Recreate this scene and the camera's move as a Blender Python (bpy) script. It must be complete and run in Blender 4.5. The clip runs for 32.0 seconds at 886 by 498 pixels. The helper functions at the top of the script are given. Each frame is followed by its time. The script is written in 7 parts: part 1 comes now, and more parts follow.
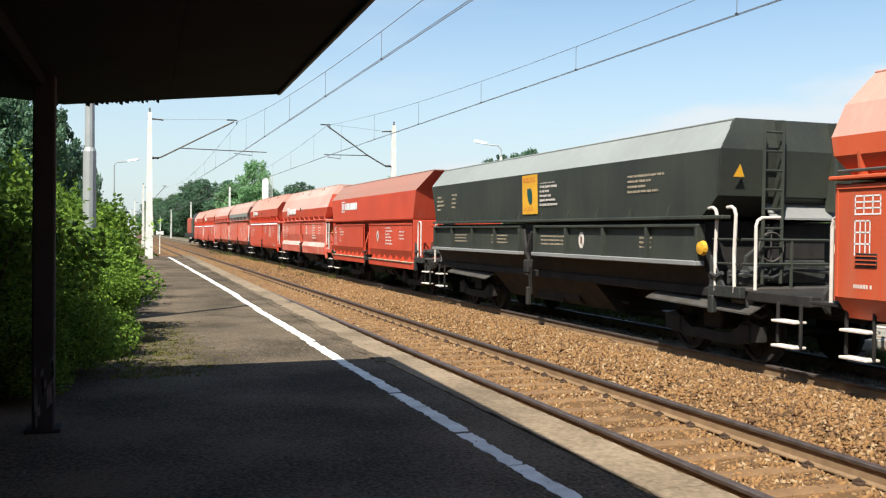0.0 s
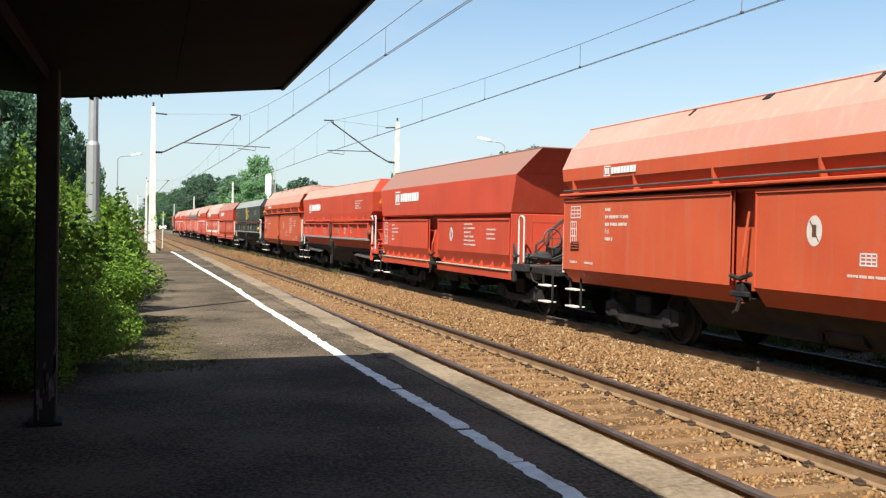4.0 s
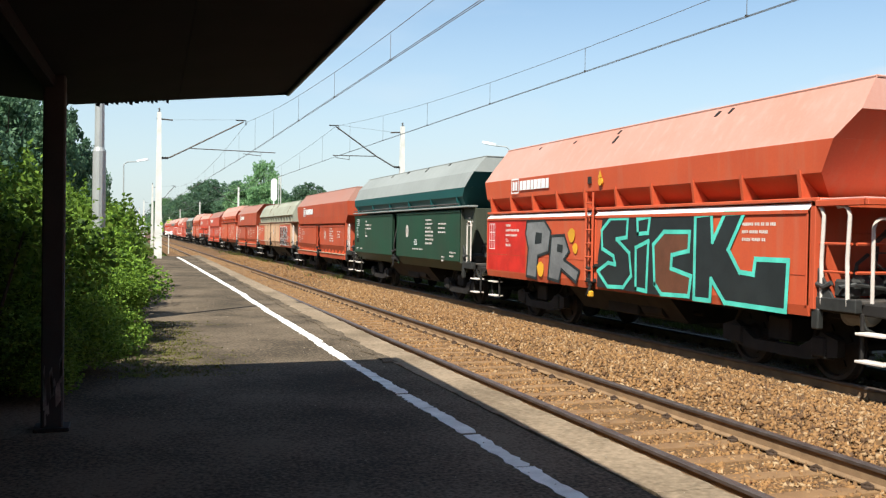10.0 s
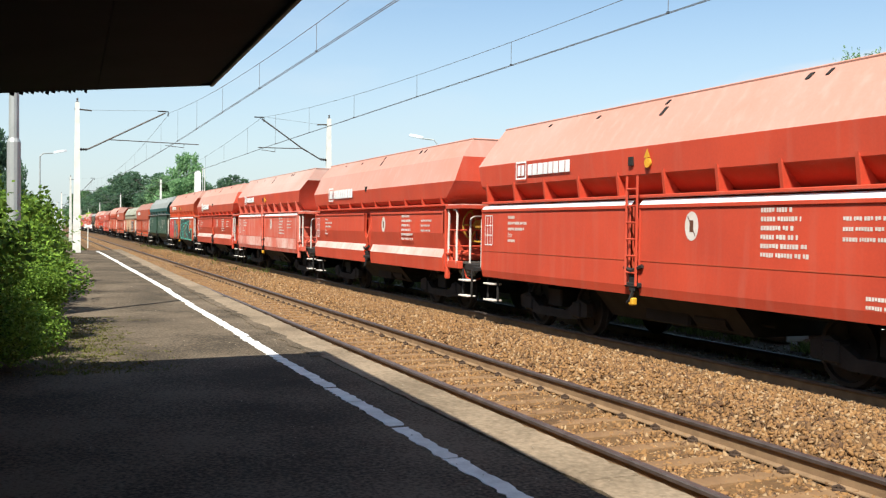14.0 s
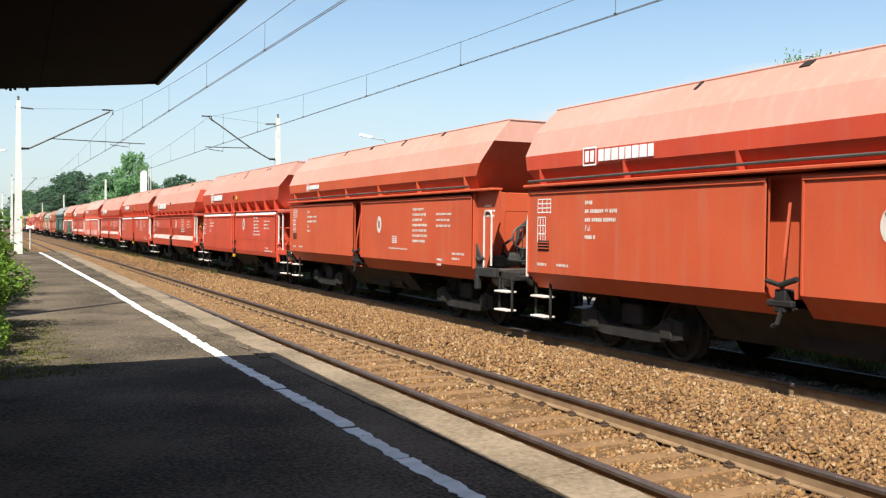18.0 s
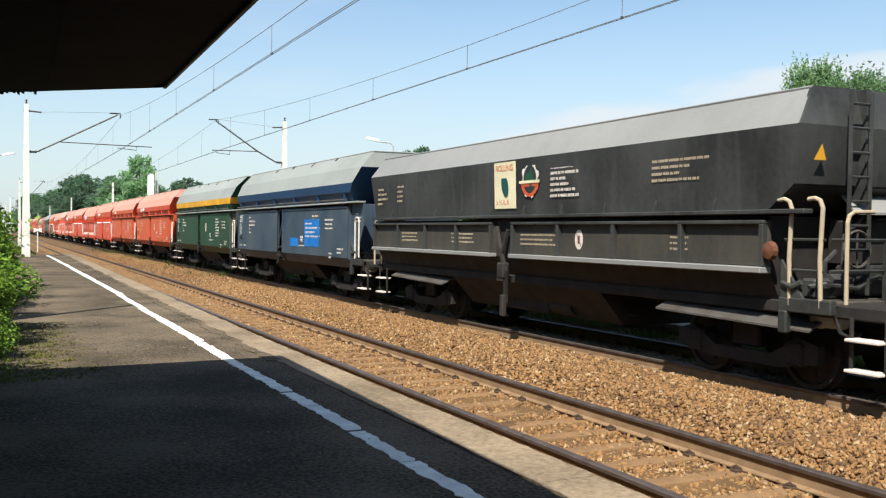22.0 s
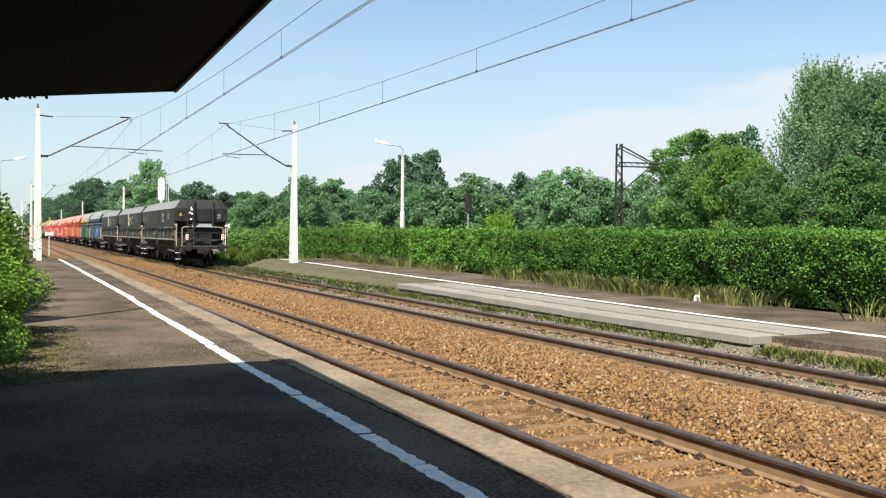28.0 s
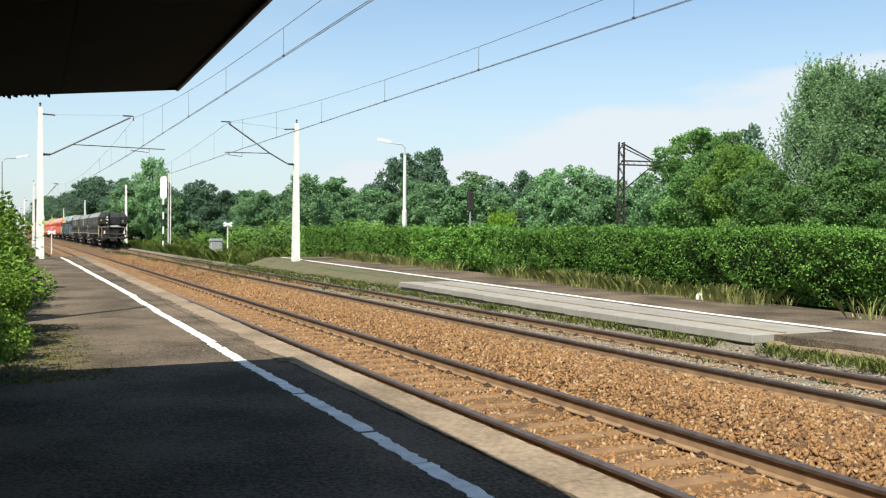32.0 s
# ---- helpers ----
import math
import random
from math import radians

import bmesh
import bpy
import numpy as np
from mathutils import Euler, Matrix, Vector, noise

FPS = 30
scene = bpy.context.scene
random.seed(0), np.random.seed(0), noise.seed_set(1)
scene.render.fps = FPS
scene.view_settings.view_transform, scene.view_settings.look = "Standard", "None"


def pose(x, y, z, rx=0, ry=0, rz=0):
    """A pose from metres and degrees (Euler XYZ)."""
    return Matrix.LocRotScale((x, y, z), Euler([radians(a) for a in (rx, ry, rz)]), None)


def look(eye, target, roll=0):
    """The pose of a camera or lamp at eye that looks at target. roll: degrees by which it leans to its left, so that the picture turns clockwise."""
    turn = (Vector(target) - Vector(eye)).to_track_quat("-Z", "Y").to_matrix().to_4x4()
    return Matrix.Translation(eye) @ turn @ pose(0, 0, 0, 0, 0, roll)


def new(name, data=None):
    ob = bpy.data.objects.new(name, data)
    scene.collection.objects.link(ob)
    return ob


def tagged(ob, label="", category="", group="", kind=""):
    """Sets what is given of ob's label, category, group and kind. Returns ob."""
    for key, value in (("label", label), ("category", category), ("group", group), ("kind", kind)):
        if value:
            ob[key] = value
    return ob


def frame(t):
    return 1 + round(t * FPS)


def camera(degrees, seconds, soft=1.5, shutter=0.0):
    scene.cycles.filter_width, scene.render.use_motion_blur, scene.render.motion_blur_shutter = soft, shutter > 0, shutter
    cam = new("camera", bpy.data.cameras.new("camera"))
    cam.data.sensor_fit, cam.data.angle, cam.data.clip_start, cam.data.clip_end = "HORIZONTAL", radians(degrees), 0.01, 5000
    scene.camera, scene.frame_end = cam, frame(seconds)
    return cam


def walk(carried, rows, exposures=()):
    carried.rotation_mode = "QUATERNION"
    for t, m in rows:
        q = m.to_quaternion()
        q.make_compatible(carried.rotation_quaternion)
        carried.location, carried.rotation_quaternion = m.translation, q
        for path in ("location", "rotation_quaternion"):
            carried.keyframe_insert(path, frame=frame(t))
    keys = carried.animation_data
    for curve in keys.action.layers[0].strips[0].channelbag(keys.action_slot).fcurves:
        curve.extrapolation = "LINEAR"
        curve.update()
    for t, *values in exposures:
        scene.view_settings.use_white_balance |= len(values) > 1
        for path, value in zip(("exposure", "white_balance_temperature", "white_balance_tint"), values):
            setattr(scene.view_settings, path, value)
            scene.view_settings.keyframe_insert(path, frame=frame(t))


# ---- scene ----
# A railway halt: a long hopper train leaves past two platforms.
# x: across the line, to the far side; y: along the line, the way the train goes; z = 0 is the top of the rails.

# ---- camera ----
EYE = (0.0, 0.0, 1.904)
cam = camera(50.56, 32.0, soft=1.25)
walk(cam, [(t, pose(*EYE, a, b, c)) for t, a, b, c in (   # seconds, tilt, lean, turn
    (0.0, 89.03, -0.66, -19.04), (0.5, 88.97, -0.61, -18.98), (1.0, 89.05, -0.38, -18.95), (1.5, 89.30, -0.60, -19.26),
    (2.0, 89.23, -0.57, -19.05), (2.5, 88.74, -0.77, -19.30), (4.5, 88.82, -1.18, -18.80), (5.0, 88.75, -1.23, -18.90),
    (5.5, 88.66, -1.03, -18.89), (6.0, 88.39, -0.86, -18.82), (6.5, 88.54, -0.63, -18.83), (7.0, 88.82, -0.83, -18.99),
    (7.5, 88.60, -1.24, -18.99), (8.0, 88.87, -1.07, -18.96), (8.5, 89.01, -0.99, -18.64), (9.0, 89.07, -1.12, -18.77),
    (9.5, 89.11, -1.20, -18.60), (10.0, 89.09, -0.91, -18.54), (10.5, 89.11, -0.66, -18.37), (11.0, 89.04, -0.74, -18.66),
    (11.5, 88.88, -0.91, -19.17), (12.0, 88.90, -1.18, -20.09), (12.5, 88.71, -0.96, -20.88), (13.0, 88.82, -0.83, -21.75),
    (13.5, 88.66, -0.90, -22.27), (14.0, 88.72, -0.79, -22.97), (14.5, 88.66, -0.83, -23.90), (15.0, 88.59, -0.65, -24.56),
    (15.5, 88.53, -0.67, -25.15), (17.5, 88.64, -0.59, -26.04), (18.0, 88.74, -0.62, -26.00), (18.5, 88.66, -0.76, -25.93),
    (19.0, 88.66, -0.71, -25.80), (19.5, 88.71, -0.92, -25.72), (20.0, 88.70, -0.71, -25.64), (20.5, 88.72, -0.55, -25.50),
    (21.0, 88.81, -0.71, -25.57), (21.5, 88.83, -0.84, -25.64), (22.0, 88.94, -0.67, -25.61), (22.5, 88.88, -0.69, -25.58),
    (23.0, 88.80, -0.79, -25.46), (23.5, 88.69, -0.99, -25.50), (24.0, 88.57, -0.92, -25.39), (24.5, 88.55, -0.60, -25.32),
    (25.0, 88.70, -0.77, -25.24), (25.5, 88.67, -0.79, -25.17), (27.5, 89.14, -0.58, -24.96), (28.0, 89.11, -0.54, -25.02),
    (28.5, 89.19, -0.49, -25.09), (29.0, 89.12, -0.55, -25.13), (29.5, 88.99, -0.65, -25.03), (30.0, 89.16, -0.49, -25.08),
    (30.5, 89.05, -0.44, -25.10), (31.0, 89.02, -0.48, -24.97), (31.5, 89.03, -0.44, -25.06), (32.0, 89.01, -0.54, -24.89),
)])

# ---- light ----
SUN_EL, SUN_AZ = 52.5, 44.0          # height; way the light travels, from +y towards +x
el, az = radians(SUN_EL), radians(SUN_AZ)
ray = Vector((math.sin(az) * math.cos(el), math.cos(az) * math.cos(el), -math.sin(el)))
sun = new("sun", bpy.data.lights.new("sun", "SUN"))
sun.data.energy, sun.data.angle, sun.data.color = 5.0, radians(0.6), (0.985, 0.97, 0.885)
sun.matrix_world = look((-40, -40, 60), Vector((-40, -40, 60)) + ray)

world = bpy.data.worlds.new("sky")
scene.world = world
world.use_nodes = True
wn, wl = world.node_tree.nodes, world.node_tree.links
for n in list(wn):
    wn.remove(n)
sky = wn.new("ShaderNodeTexSky")
sky.sky_type, sky.sun_disc = "NISHITA", False
sky.sun_elevation, sky.sun_rotation = el, math.atan2(-ray.x, -ray.y)
sky.dust_density, sky.ozone_density = 1.0, 1.1
tint = wn.new("ShaderNodeMixRGB")
tint.blend_type = "MULTIPLY"
tint.inputs["Fac"].default_value, tint.inputs["Color2"].default_value = 1.0, (0.90, 1.0, 1.01, 1)
coord = wn.new("ShaderNodeTexCoord")
stretch = wn.new("ShaderNodeMapping")
stretch.inputs["Scale"].default_value = (1.6, 1.6, 6.0)
cloud = wn.new("ShaderNodeTexNoise")
cloud.inputs["Scale"].default_value, cloud.inputs["Detail"].default_value = 1.3, 7
ramp = wn.new("ShaderNodeValToRGB")
ramp.color_ramp.elements[0].position, ramp.color_ramp.elements[1].position = 0.50, 0.78
height = wn.new("ShaderNodeSeparateXYZ")
fade = wn.new("ShaderNodeMapRange")
fade.inputs["From Min"].default_value, fade.inputs["From Max"].default_value = 0.45, 0.02
times = wn.new("ShaderNodeMath")
times.operation = "MULTIPLY"
mix = wn.new("ShaderNodeMixRGB")
mix.inputs["Color2"].default_value = (4.7, 5.4, 6.0, 1)
back = wn.new("ShaderNodeBackground")
back.inputs["Strength"].default_value = 0.094
wout = wn.new("ShaderNodeOutputWorld")
wl.new(coord.outputs["Generated"], stretch.inputs["Vector"])
wl.new(stretch.outputs["Vector"], cloud.inputs["Vector"])
wl.new(cloud.outputs["Fac"], ramp.inputs["Fac"])
wl.new(coord.outputs["Generated"], height.inputs["Vector"])
wl.new(height.outputs["Z"], fade.inputs["Value"])
wl.new(ramp.outputs["Color"], times.inputs[0])
wl.new(fade.outputs["Result"], times.inputs[1])
wl.new(times.outputs["Value"], mix.inputs["Fac"])
wl.new(sky.outputs["Color"], tint.inputs["Color1"])
wl.new(tint.outputs["Color"], mix.inputs["Color1"])
haze = wn.new("ShaderNodeMapRange")
haze.interpolation_type = "SMOOTHSTEP"
haze.inputs["From Min"].default_value, haze.inputs["From Max"].default_value, haze.inputs["To Max"].default_value = 0.32, -0.02, 0.72
veil = wn.new("ShaderNodeMixRGB")
veil.inputs["Color2"].default_value = (4.25, 4.85, 5.2, 1)
wl.new(height.outputs["Z"], haze.inputs["Value"])
wl.new(haze.outputs["Result"], veil.inputs["Fac"])
wl.new(mix.outputs["Color"], veil.inputs["Color1"])
# a soft bank of cloud low over the wood
bank = wn.new("ShaderNodeVectorMath")
bank.operation = "DOT_PRODUCT"
bank.inputs[1].default_value = (0.2323, -0.0208, -0.9724)
billow = wn.new("ShaderNodeTexNoise")
billow.inputs["Scale"].default_value, billow.inputs["Detail"].default_value = 4.0, 7
both = wn.new("ShaderNodeMath")
both.operation = "MULTIPLY_ADD"
both.inputs[1].default_value = 0.075
billow_edge = wn.new("ShaderNodeMapRange")
billow_edge.interpolation_type = "SMOOTHSTEP"
billow_edge.inputs["From Min"].default_value, billow_edge.inputs["From Max"].default_value, billow_edge.inputs["To Max"].default_value = 0.024, 0.046, 0.85
whiten = wn.new("ShaderNodeMixRGB")
whiten.inputs["Color2"].default_value = (4.95, 5.3, 5.6, 1)
wl.new(coord.outputs["Generated"], bank.inputs[0])
wl.new(stretch.outputs["Vector"], billow.inputs["Vector"])
wl.new(billow.outputs["Fac"], both.inputs[0])
wl.new(bank.outputs["Value"], both.inputs[2])
wl.new(both.outputs["Value"], billow_edge.inputs["Value"])
wl.new(billow_edge.outputs["Result"], whiten.inputs["Fac"])
wl.new(veil.outputs["Color"], whiten.inputs["Color1"])
wl.new(whiten.outputs["Color"], back.inputs["Color"])
wl.new(back.outputs["Background"], wout.inputs["Surface"])
scene.view_settings.exposure = 0.82


# ---- materials ----
def surface(name, base, other=None, rough=0.7, metal=0.0, scale=3.0, fine=40.0, bump=0.25, depth=0.01,
            streak=None, streak_amount=0.0, spread=0.06, spec=0.3, grain=0.35):
    """A worn surface: two tones mixed by a broad and a fine noise, upright streaks if given, fine relief."""
    m = bpy.data.materials.new(name)
    m.use_nodes = True
    n, l = m.node_tree.nodes, m.node_tree.links
    bsdf = n["Principled BSDF"]
    tc = n.new("ShaderNodeTexCoord")
    other = other or tuple(c * 0.72 for c in base)
    big, small = n.new("ShaderNodeTexNoise"), n.new("ShaderNodeTexNoise")
    big.inputs["Scale"].default_value, big.inputs["Detail"].default_value = scale, 6
    small.inputs["Scale"].default_value, small.inputs["Detail"].default_value = fine, 3
    l.new(tc.outputs["Object"], big.inputs["Vector"])
    l.new(tc.outputs["Object"], small.inputs["Vector"])
    add = n.new("ShaderNodeMath")
    add.operation = "MULTIPLY_ADD"
    add.inputs[1].default_value = grain
    l.new(small.outputs["Fac"], add.inputs[0])
    l.new(big.outputs["Fac"], add.inputs[2])
    rng = n.new("ShaderNodeMapRange")
    rng.inputs["From Min"].default_value, rng.inputs["From Max"].default_value = 0.325 + grain * 0.5, 0.675 + grain * 0.5
    l.new(add.outputs["Value"], rng.inputs["Value"])
    mx = n.new("ShaderNodeMixRGB")
    mx.inputs["Color1"].default_value, mx.inputs["Color2"].default_value = (*base, 1), (*other, 1)
    l.new(rng.outputs["Result"], mx.inputs["Fac"])
    col = mx
    if streak:
        mp = n.new("ShaderNodeMapping")
        mp.inputs["Scale"].default_value = (2.2, 2.2, 0.22)
        l.new(tc.outputs["Object"], mp.inputs["Vector"])
        st = n.new("ShaderNodeTexNoise")
        st.inputs["Scale"].default_value, st.inputs["Detail"].default_value = 2.6, 5
        l.new(mp.outputs["Vector"], st.inputs["Vector"])
        r2 = n.new("ShaderNodeMapRange")
        r2.inputs["From Min"].default_value, r2.inputs["From Max"].default_value = 0.5, 0.75
        r2.inputs["To Max"].default_value = streak_amount
        l.new(st.outputs["Fac"], r2.inputs["Value"])
        m2 = n.new("ShaderNodeMixRGB")
        m2.inputs["Color2"].default_value = (*streak, 1)
        l.new(r2.outputs["Result"], m2.inputs["Fac"])
        l.new(col.outputs["Color"], m2.inputs["Color1"])
        col = m2
    info = n.new("ShaderNodeObjectInfo")
    v = n.new("ShaderNodeMapRange")
    v.inputs["To Min"].default_value, v.inputs["To Max"].default_value = 1 - spread, 1 + spread
    l.new(info.outputs["Random"], v.inputs["Value"])
    hsv = n.new("ShaderNodeHueSaturation")
    l.new(v.outputs["Result"], hsv.inputs["Value"])
    l.new(col.outputs["Color"], hsv.inputs["Color"])
    l.new(hsv.outputs["Color"], bsdf.inputs["Base Color"])
    bsdf.inputs["Roughness"].default_value, bsdf.inputs["Metallic"].default_value = rough, metal
    bsdf.inputs["Specular IOR Level"].default_value = spec
    if bump:
        b = n.new("ShaderNodeBump")
        b.inputs["Strength"].default_value, b.inputs["Distance"].default_value = bump, depth
        l.new(add.outputs["Value"], b.inputs["Height"])
        l.new(b.outputs["Normal"], bsdf.inputs["Normal"])
    return m


def leaf_material(name, dark, light, translucent=0.35):
    """Leaves that differ from one to the next and let some light through."""
    m = bpy.data.materials.new(name)
    m.use_nodes = True
    n, l = m.node_tree.nodes, m.node_tree.links
    bsdf, out = n["Principled BSDF"], n["Material Output"]
    geo, tc = n.new("ShaderNodeNewGeometry"), n.new("ShaderNodeTexCoord")
    big = n.new("ShaderNodeTexNoise")
    big.inputs["Scale"].default_value, big.inputs["Detail"].default_value = 0.8, 4
    l.new(tc.outputs["Object"], big.inputs["Vector"])
    add = n.new("ShaderNodeMath")
    add.operation = "ADD"
    l.new(geo.outputs["Random Per Island"], add.inputs[0])
    l.new(big.outputs["Fac"], add.inputs[1])
    rng = n.new("ShaderNodeMapRange")
    rng.inputs["From Min"].default_value, rng.inputs["From Max"].default_value = 0.35, 1.25
    l.new(add.outputs["Value"], rng.inputs["Value"])
    mx = n.new("ShaderNodeMixRGB")
    mx.inputs["Color1"].default_value, mx.inputs["Color2"].default_value = (*dark, 1), (*light, 1)
    l.new(rng.outputs["Result"], mx.inputs["Fac"])
    info, hsv = n.new("ShaderNodeObjectInfo"), n.new("ShaderNodeHueSaturation")
    v = n.new("ShaderNodeMapRange")
    v.inputs["To Min"].default_value, v.inputs["To Max"].default_value = 0.75, 1.25
    l.new(info.outputs["Random"], v.inputs["Value"])
    l.new(v.outputs["Result"], hsv.inputs["Value"])
    l.new(mx.outputs["Color"], hsv.inputs["Color"])
    l.new(hsv.outputs["Color"], bsdf.inputs["Base Color"])
    bsdf.inputs["Roughness"].default_value, bsdf.inputs["Specular IOR Level"].default_value = 0.65, 0.18
    tr = n.new("ShaderNodeBsdfTranslucent")
    l.new(hsv.outputs["Color"], tr.inputs["Color"])
    sh = n.new("ShaderNodeMixShader")
    sh.inputs["Fac"].default_value = translucent
    l.new(bsdf.outputs["BSDF"], sh.inputs[1])
    l.new(tr.outputs["BSDF"], sh.inputs[2])
    l.new(sh.outputs["Shader"], out.inputs["Surface"])
    return m


PAINT = {
    "red": surface("red_paint", (0.56, 0.068, 0.031), (0.45, 0.056, 0.028), 0.5, 0, 0.7, 30, 0.15, 0.004, (0.46, 0.140, 0.095), 0.30),
    "orange": surface("orange_red_paint", (0.54, 0.092, 0.034), (0.46, 0.074, 0.029), 0.55, 0, 0.7, 30, 0.15, 0.004, (0.42, 0.135, 0.075), 0.5),
    "dark_red": surface("brownish_red_paint", (0.46, 0.076, 0.030), (0.38, 0.060, 0.025), 0.55, 0, 0.7, 30, 0.15, 0.004, (0.27, 0.105, 0.065), 0.5),
    "chalky": surface("chalky_red_paint", (0.56, 0.074, 0.036), (0.56, 0.150, 0.100), 0.65, 0, 1.3, 16, 0.2, 0.004, (0.62, 0.40, 0.34), 0.40),
    "green": surface("dark_green_paint", (0.013, 0.060, 0.032), (0.020, 0.048, 0.028), 0.5, 0, 0.8, 30, 0.2, 0.004, (0.045, 0.055, 0.034), 0.55),
    "teal": surface("teal_paint", (0.010, 0.075, 0.070), (0.010, 0.062, 0.060), 0.45, 0, 0.6, 30, 0.12),
    "blue": surface("grey_blue_paint", (0.024, 0.046, 0.074), (0.062, 0.082, 0.100), 0.55, 0, 0.9, 30, 0.2, 0.004, (0.060, 0.066, 0.072), 0.5),
    "strong_blue": surface("dark_blue_paint", (0.014, 0.045, 0.105), None, 0.5, 0, 0.5, 30, 0.1),
    "black": surface("sooty_black_paint", (0.020, 0.020, 0.018), (0.050, 0.050, 0.047), 0.55, 0, 0.8, 12, 0.25, 0.004, (0.075, 0.074, 0.070), 0.38),
    "olive_black": surface("olive_black_paint", (0.044, 0.048, 0.036), (0.030, 0.032, 0.027), 0.5, 0, 0.8, 14, 0.2, 0.004, (0.08, 0.08, 0.065), 0.22),
    "beige": surface("faded_beige_paint", (0.62, 0.40, 0.25), (0.50, 0.30, 0.18), 0.7, 0, 0.6, 18, 0.2, 0.004, (0.34, 0.17, 0.09), 0.5),
    "grey_green": surface("pale_grey_green_paint", (0.345, 0.345, 0.265), (0.270, 0.265, 0.20), 0.7, 0, 0.6, 18, 0.2, 0.004, (0.30, 0.24, 0.17), 0.55),
    # upper bands of red bins: dust and glare both mixed into this pink
    "pink": surface("dust_glare_red_paint", (0.47, 0.215, 0.155), (0.48, 0.255, 0.20), 0.65, 0, 0.5, 24, 0.15, 0.004, (0.55, 0.33, 0.27), 0.4),
    "chalk": surface("chalk_washed_red_paint", (0.66, 0.44, 0.37), (0.58, 0.15, 0.10), 0.75, 0, 1.1, 14, 0.15, 0.004, (0.30, 0.10, 0.07), 0.3),
    "chalk_top": surface("chalk_dusted_red_paint", (0.455, 0.305, 0.255), (0.43, 0.235, 0.185), 0.75, 0, 0.6, 20, 0.15),
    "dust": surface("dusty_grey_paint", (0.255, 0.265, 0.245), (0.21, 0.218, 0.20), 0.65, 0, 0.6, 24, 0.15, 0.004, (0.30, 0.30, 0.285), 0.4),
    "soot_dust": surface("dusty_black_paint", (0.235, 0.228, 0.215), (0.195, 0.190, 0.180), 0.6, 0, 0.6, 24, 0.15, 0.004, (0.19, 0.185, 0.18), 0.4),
    "scrawl_blue": surface("faded_blue_spray", (0.10, 0.20, 0.26), (0.06, 0.12, 0.16), 0.6),
    "flap_brown": surface("dirty_brown_black_paint", (0.060, 0.054, 0.042), (0.036, 0.034, 0.029), 0.65, 0, 1.2, 16, 0.25, 0.004, (0.09, 0.075, 0.055), 0.4),
    "ochre": surface("worn_ochre_paint", (0.52, 0.30, 0.035), (0.34, 0.17, 0.03), 0.6, 0, 6.0, 30, 0.2),
    "yellow": surface("yellow_paint", (0.74, 0.37, 0.03), None, 0.5, 0, 1.0, 30, 0.1),
    "pale_yellow": surface("pale_yellow_paint", (0.72, 0.64, 0.42), None, 0.6, 0, 1.0, 30, 0.1),
    "white": surface("white_paint", (0.82, 0.81, 0.78), (0.70, 0.68, 0.64), 0.6, 0, 2.0, 40, 0.1),
    "dirty_white": surface("dirty_white_paint", (0.66, 0.46, 0.40), (0.58, 0.32, 0.26), 0.65, 0, 1.2, 20, 0.1, 0.004, (0.60, 0.22, 0.15), 0.5),
    "cream": surface("faded_cream_paint", (0.42, 0.34, 0.23), (0.32, 0.25, 0.17), 0.7, 0, 2.0, 30, 0.1),
    "olive_dust": surface("dusty_olive_paint", (0.066, 0.072, 0.048), (0.048, 0.054, 0.037), 0.7, 0, 1.2, 24, 0.2),
    "mark_white": surface("weathered_white_lettering", (0.64, 0.58, 0.52), (0.52, 0.44, 0.38), 0.7, 0, 3.0, 30, 0.1),
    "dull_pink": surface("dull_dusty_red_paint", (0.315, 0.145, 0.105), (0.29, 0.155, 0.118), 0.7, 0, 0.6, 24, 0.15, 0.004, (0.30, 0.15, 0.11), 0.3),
    "signal_red": surface("signal_red_paint", (0.62, 0.03, 0.02), None, 0.45),
    "cyan": surface("sprayed_mint_paint", (0.10, 0.62, 0.48), None, 0.5),
    "sprayed_black": surface("sprayed_black_paint", (0.025, 0.03, 0.03), None, 0.5),
    "sprayed_silver": surface("sprayed_silver_paint", (0.21, 0.21, 0.205), (0.12, 0.12, 0.12), 0.4, 0, 1.6, 20),
    "sprayed_brown": surface("sprayed_brown_paint", (0.14, 0.055, 0.03), None, 0.5),
    "label_blue": surface("bright_blue_paint", (0.01, 0.17, 0.52), None, 0.5),
}
IRON = surface("grimy_iron", (0.018, 0.016, 0.015), (0.036, 0.031, 0.027), 0.75, 0.2, 3, 50, 0.4, 0.006)
STEEL = surface("worn_grey_steel", (0.11, 0.10, 0.09), (0.07, 0.058, 0.048), 0.6, 0.3, 3, 50, 0.3, 0.004)
TREAD = surface("dull_worn_rail_head", (0.115, 0.090, 0.080), (0.075, 0.056, 0.048), 0.5, 0.35, 6, 60, 0.1, 0.002)
RAILRUST = surface("rusty_rail_side", (0.245, 0.155, 0.085), (0.17, 0.105, 0.058), 0.9, 0.0, 5, 80, 0.3, 0.003, spec=0.2)
CLIP_IRON = surface("dark_rusty_clip", (0.085, 0.050, 0.030), (0.055, 0.033, 0.021), 0.85)
# bed darker than its loose stones: the shade of the gaps is in its colour
BALLAST = surface("rust_dusted_shade_bed", (0.150, 0.080, 0.030), (0.080, 0.043, 0.018), 0.9, 0, 1.4, 30, 0.8, 0.04)
GREY_BALLAST = surface("grey_ballast", (0.17, 0.14, 0.095), (0.12, 0.10, 0.068), 0.9, 0, 1.4, 30, 0.8, 0.04)
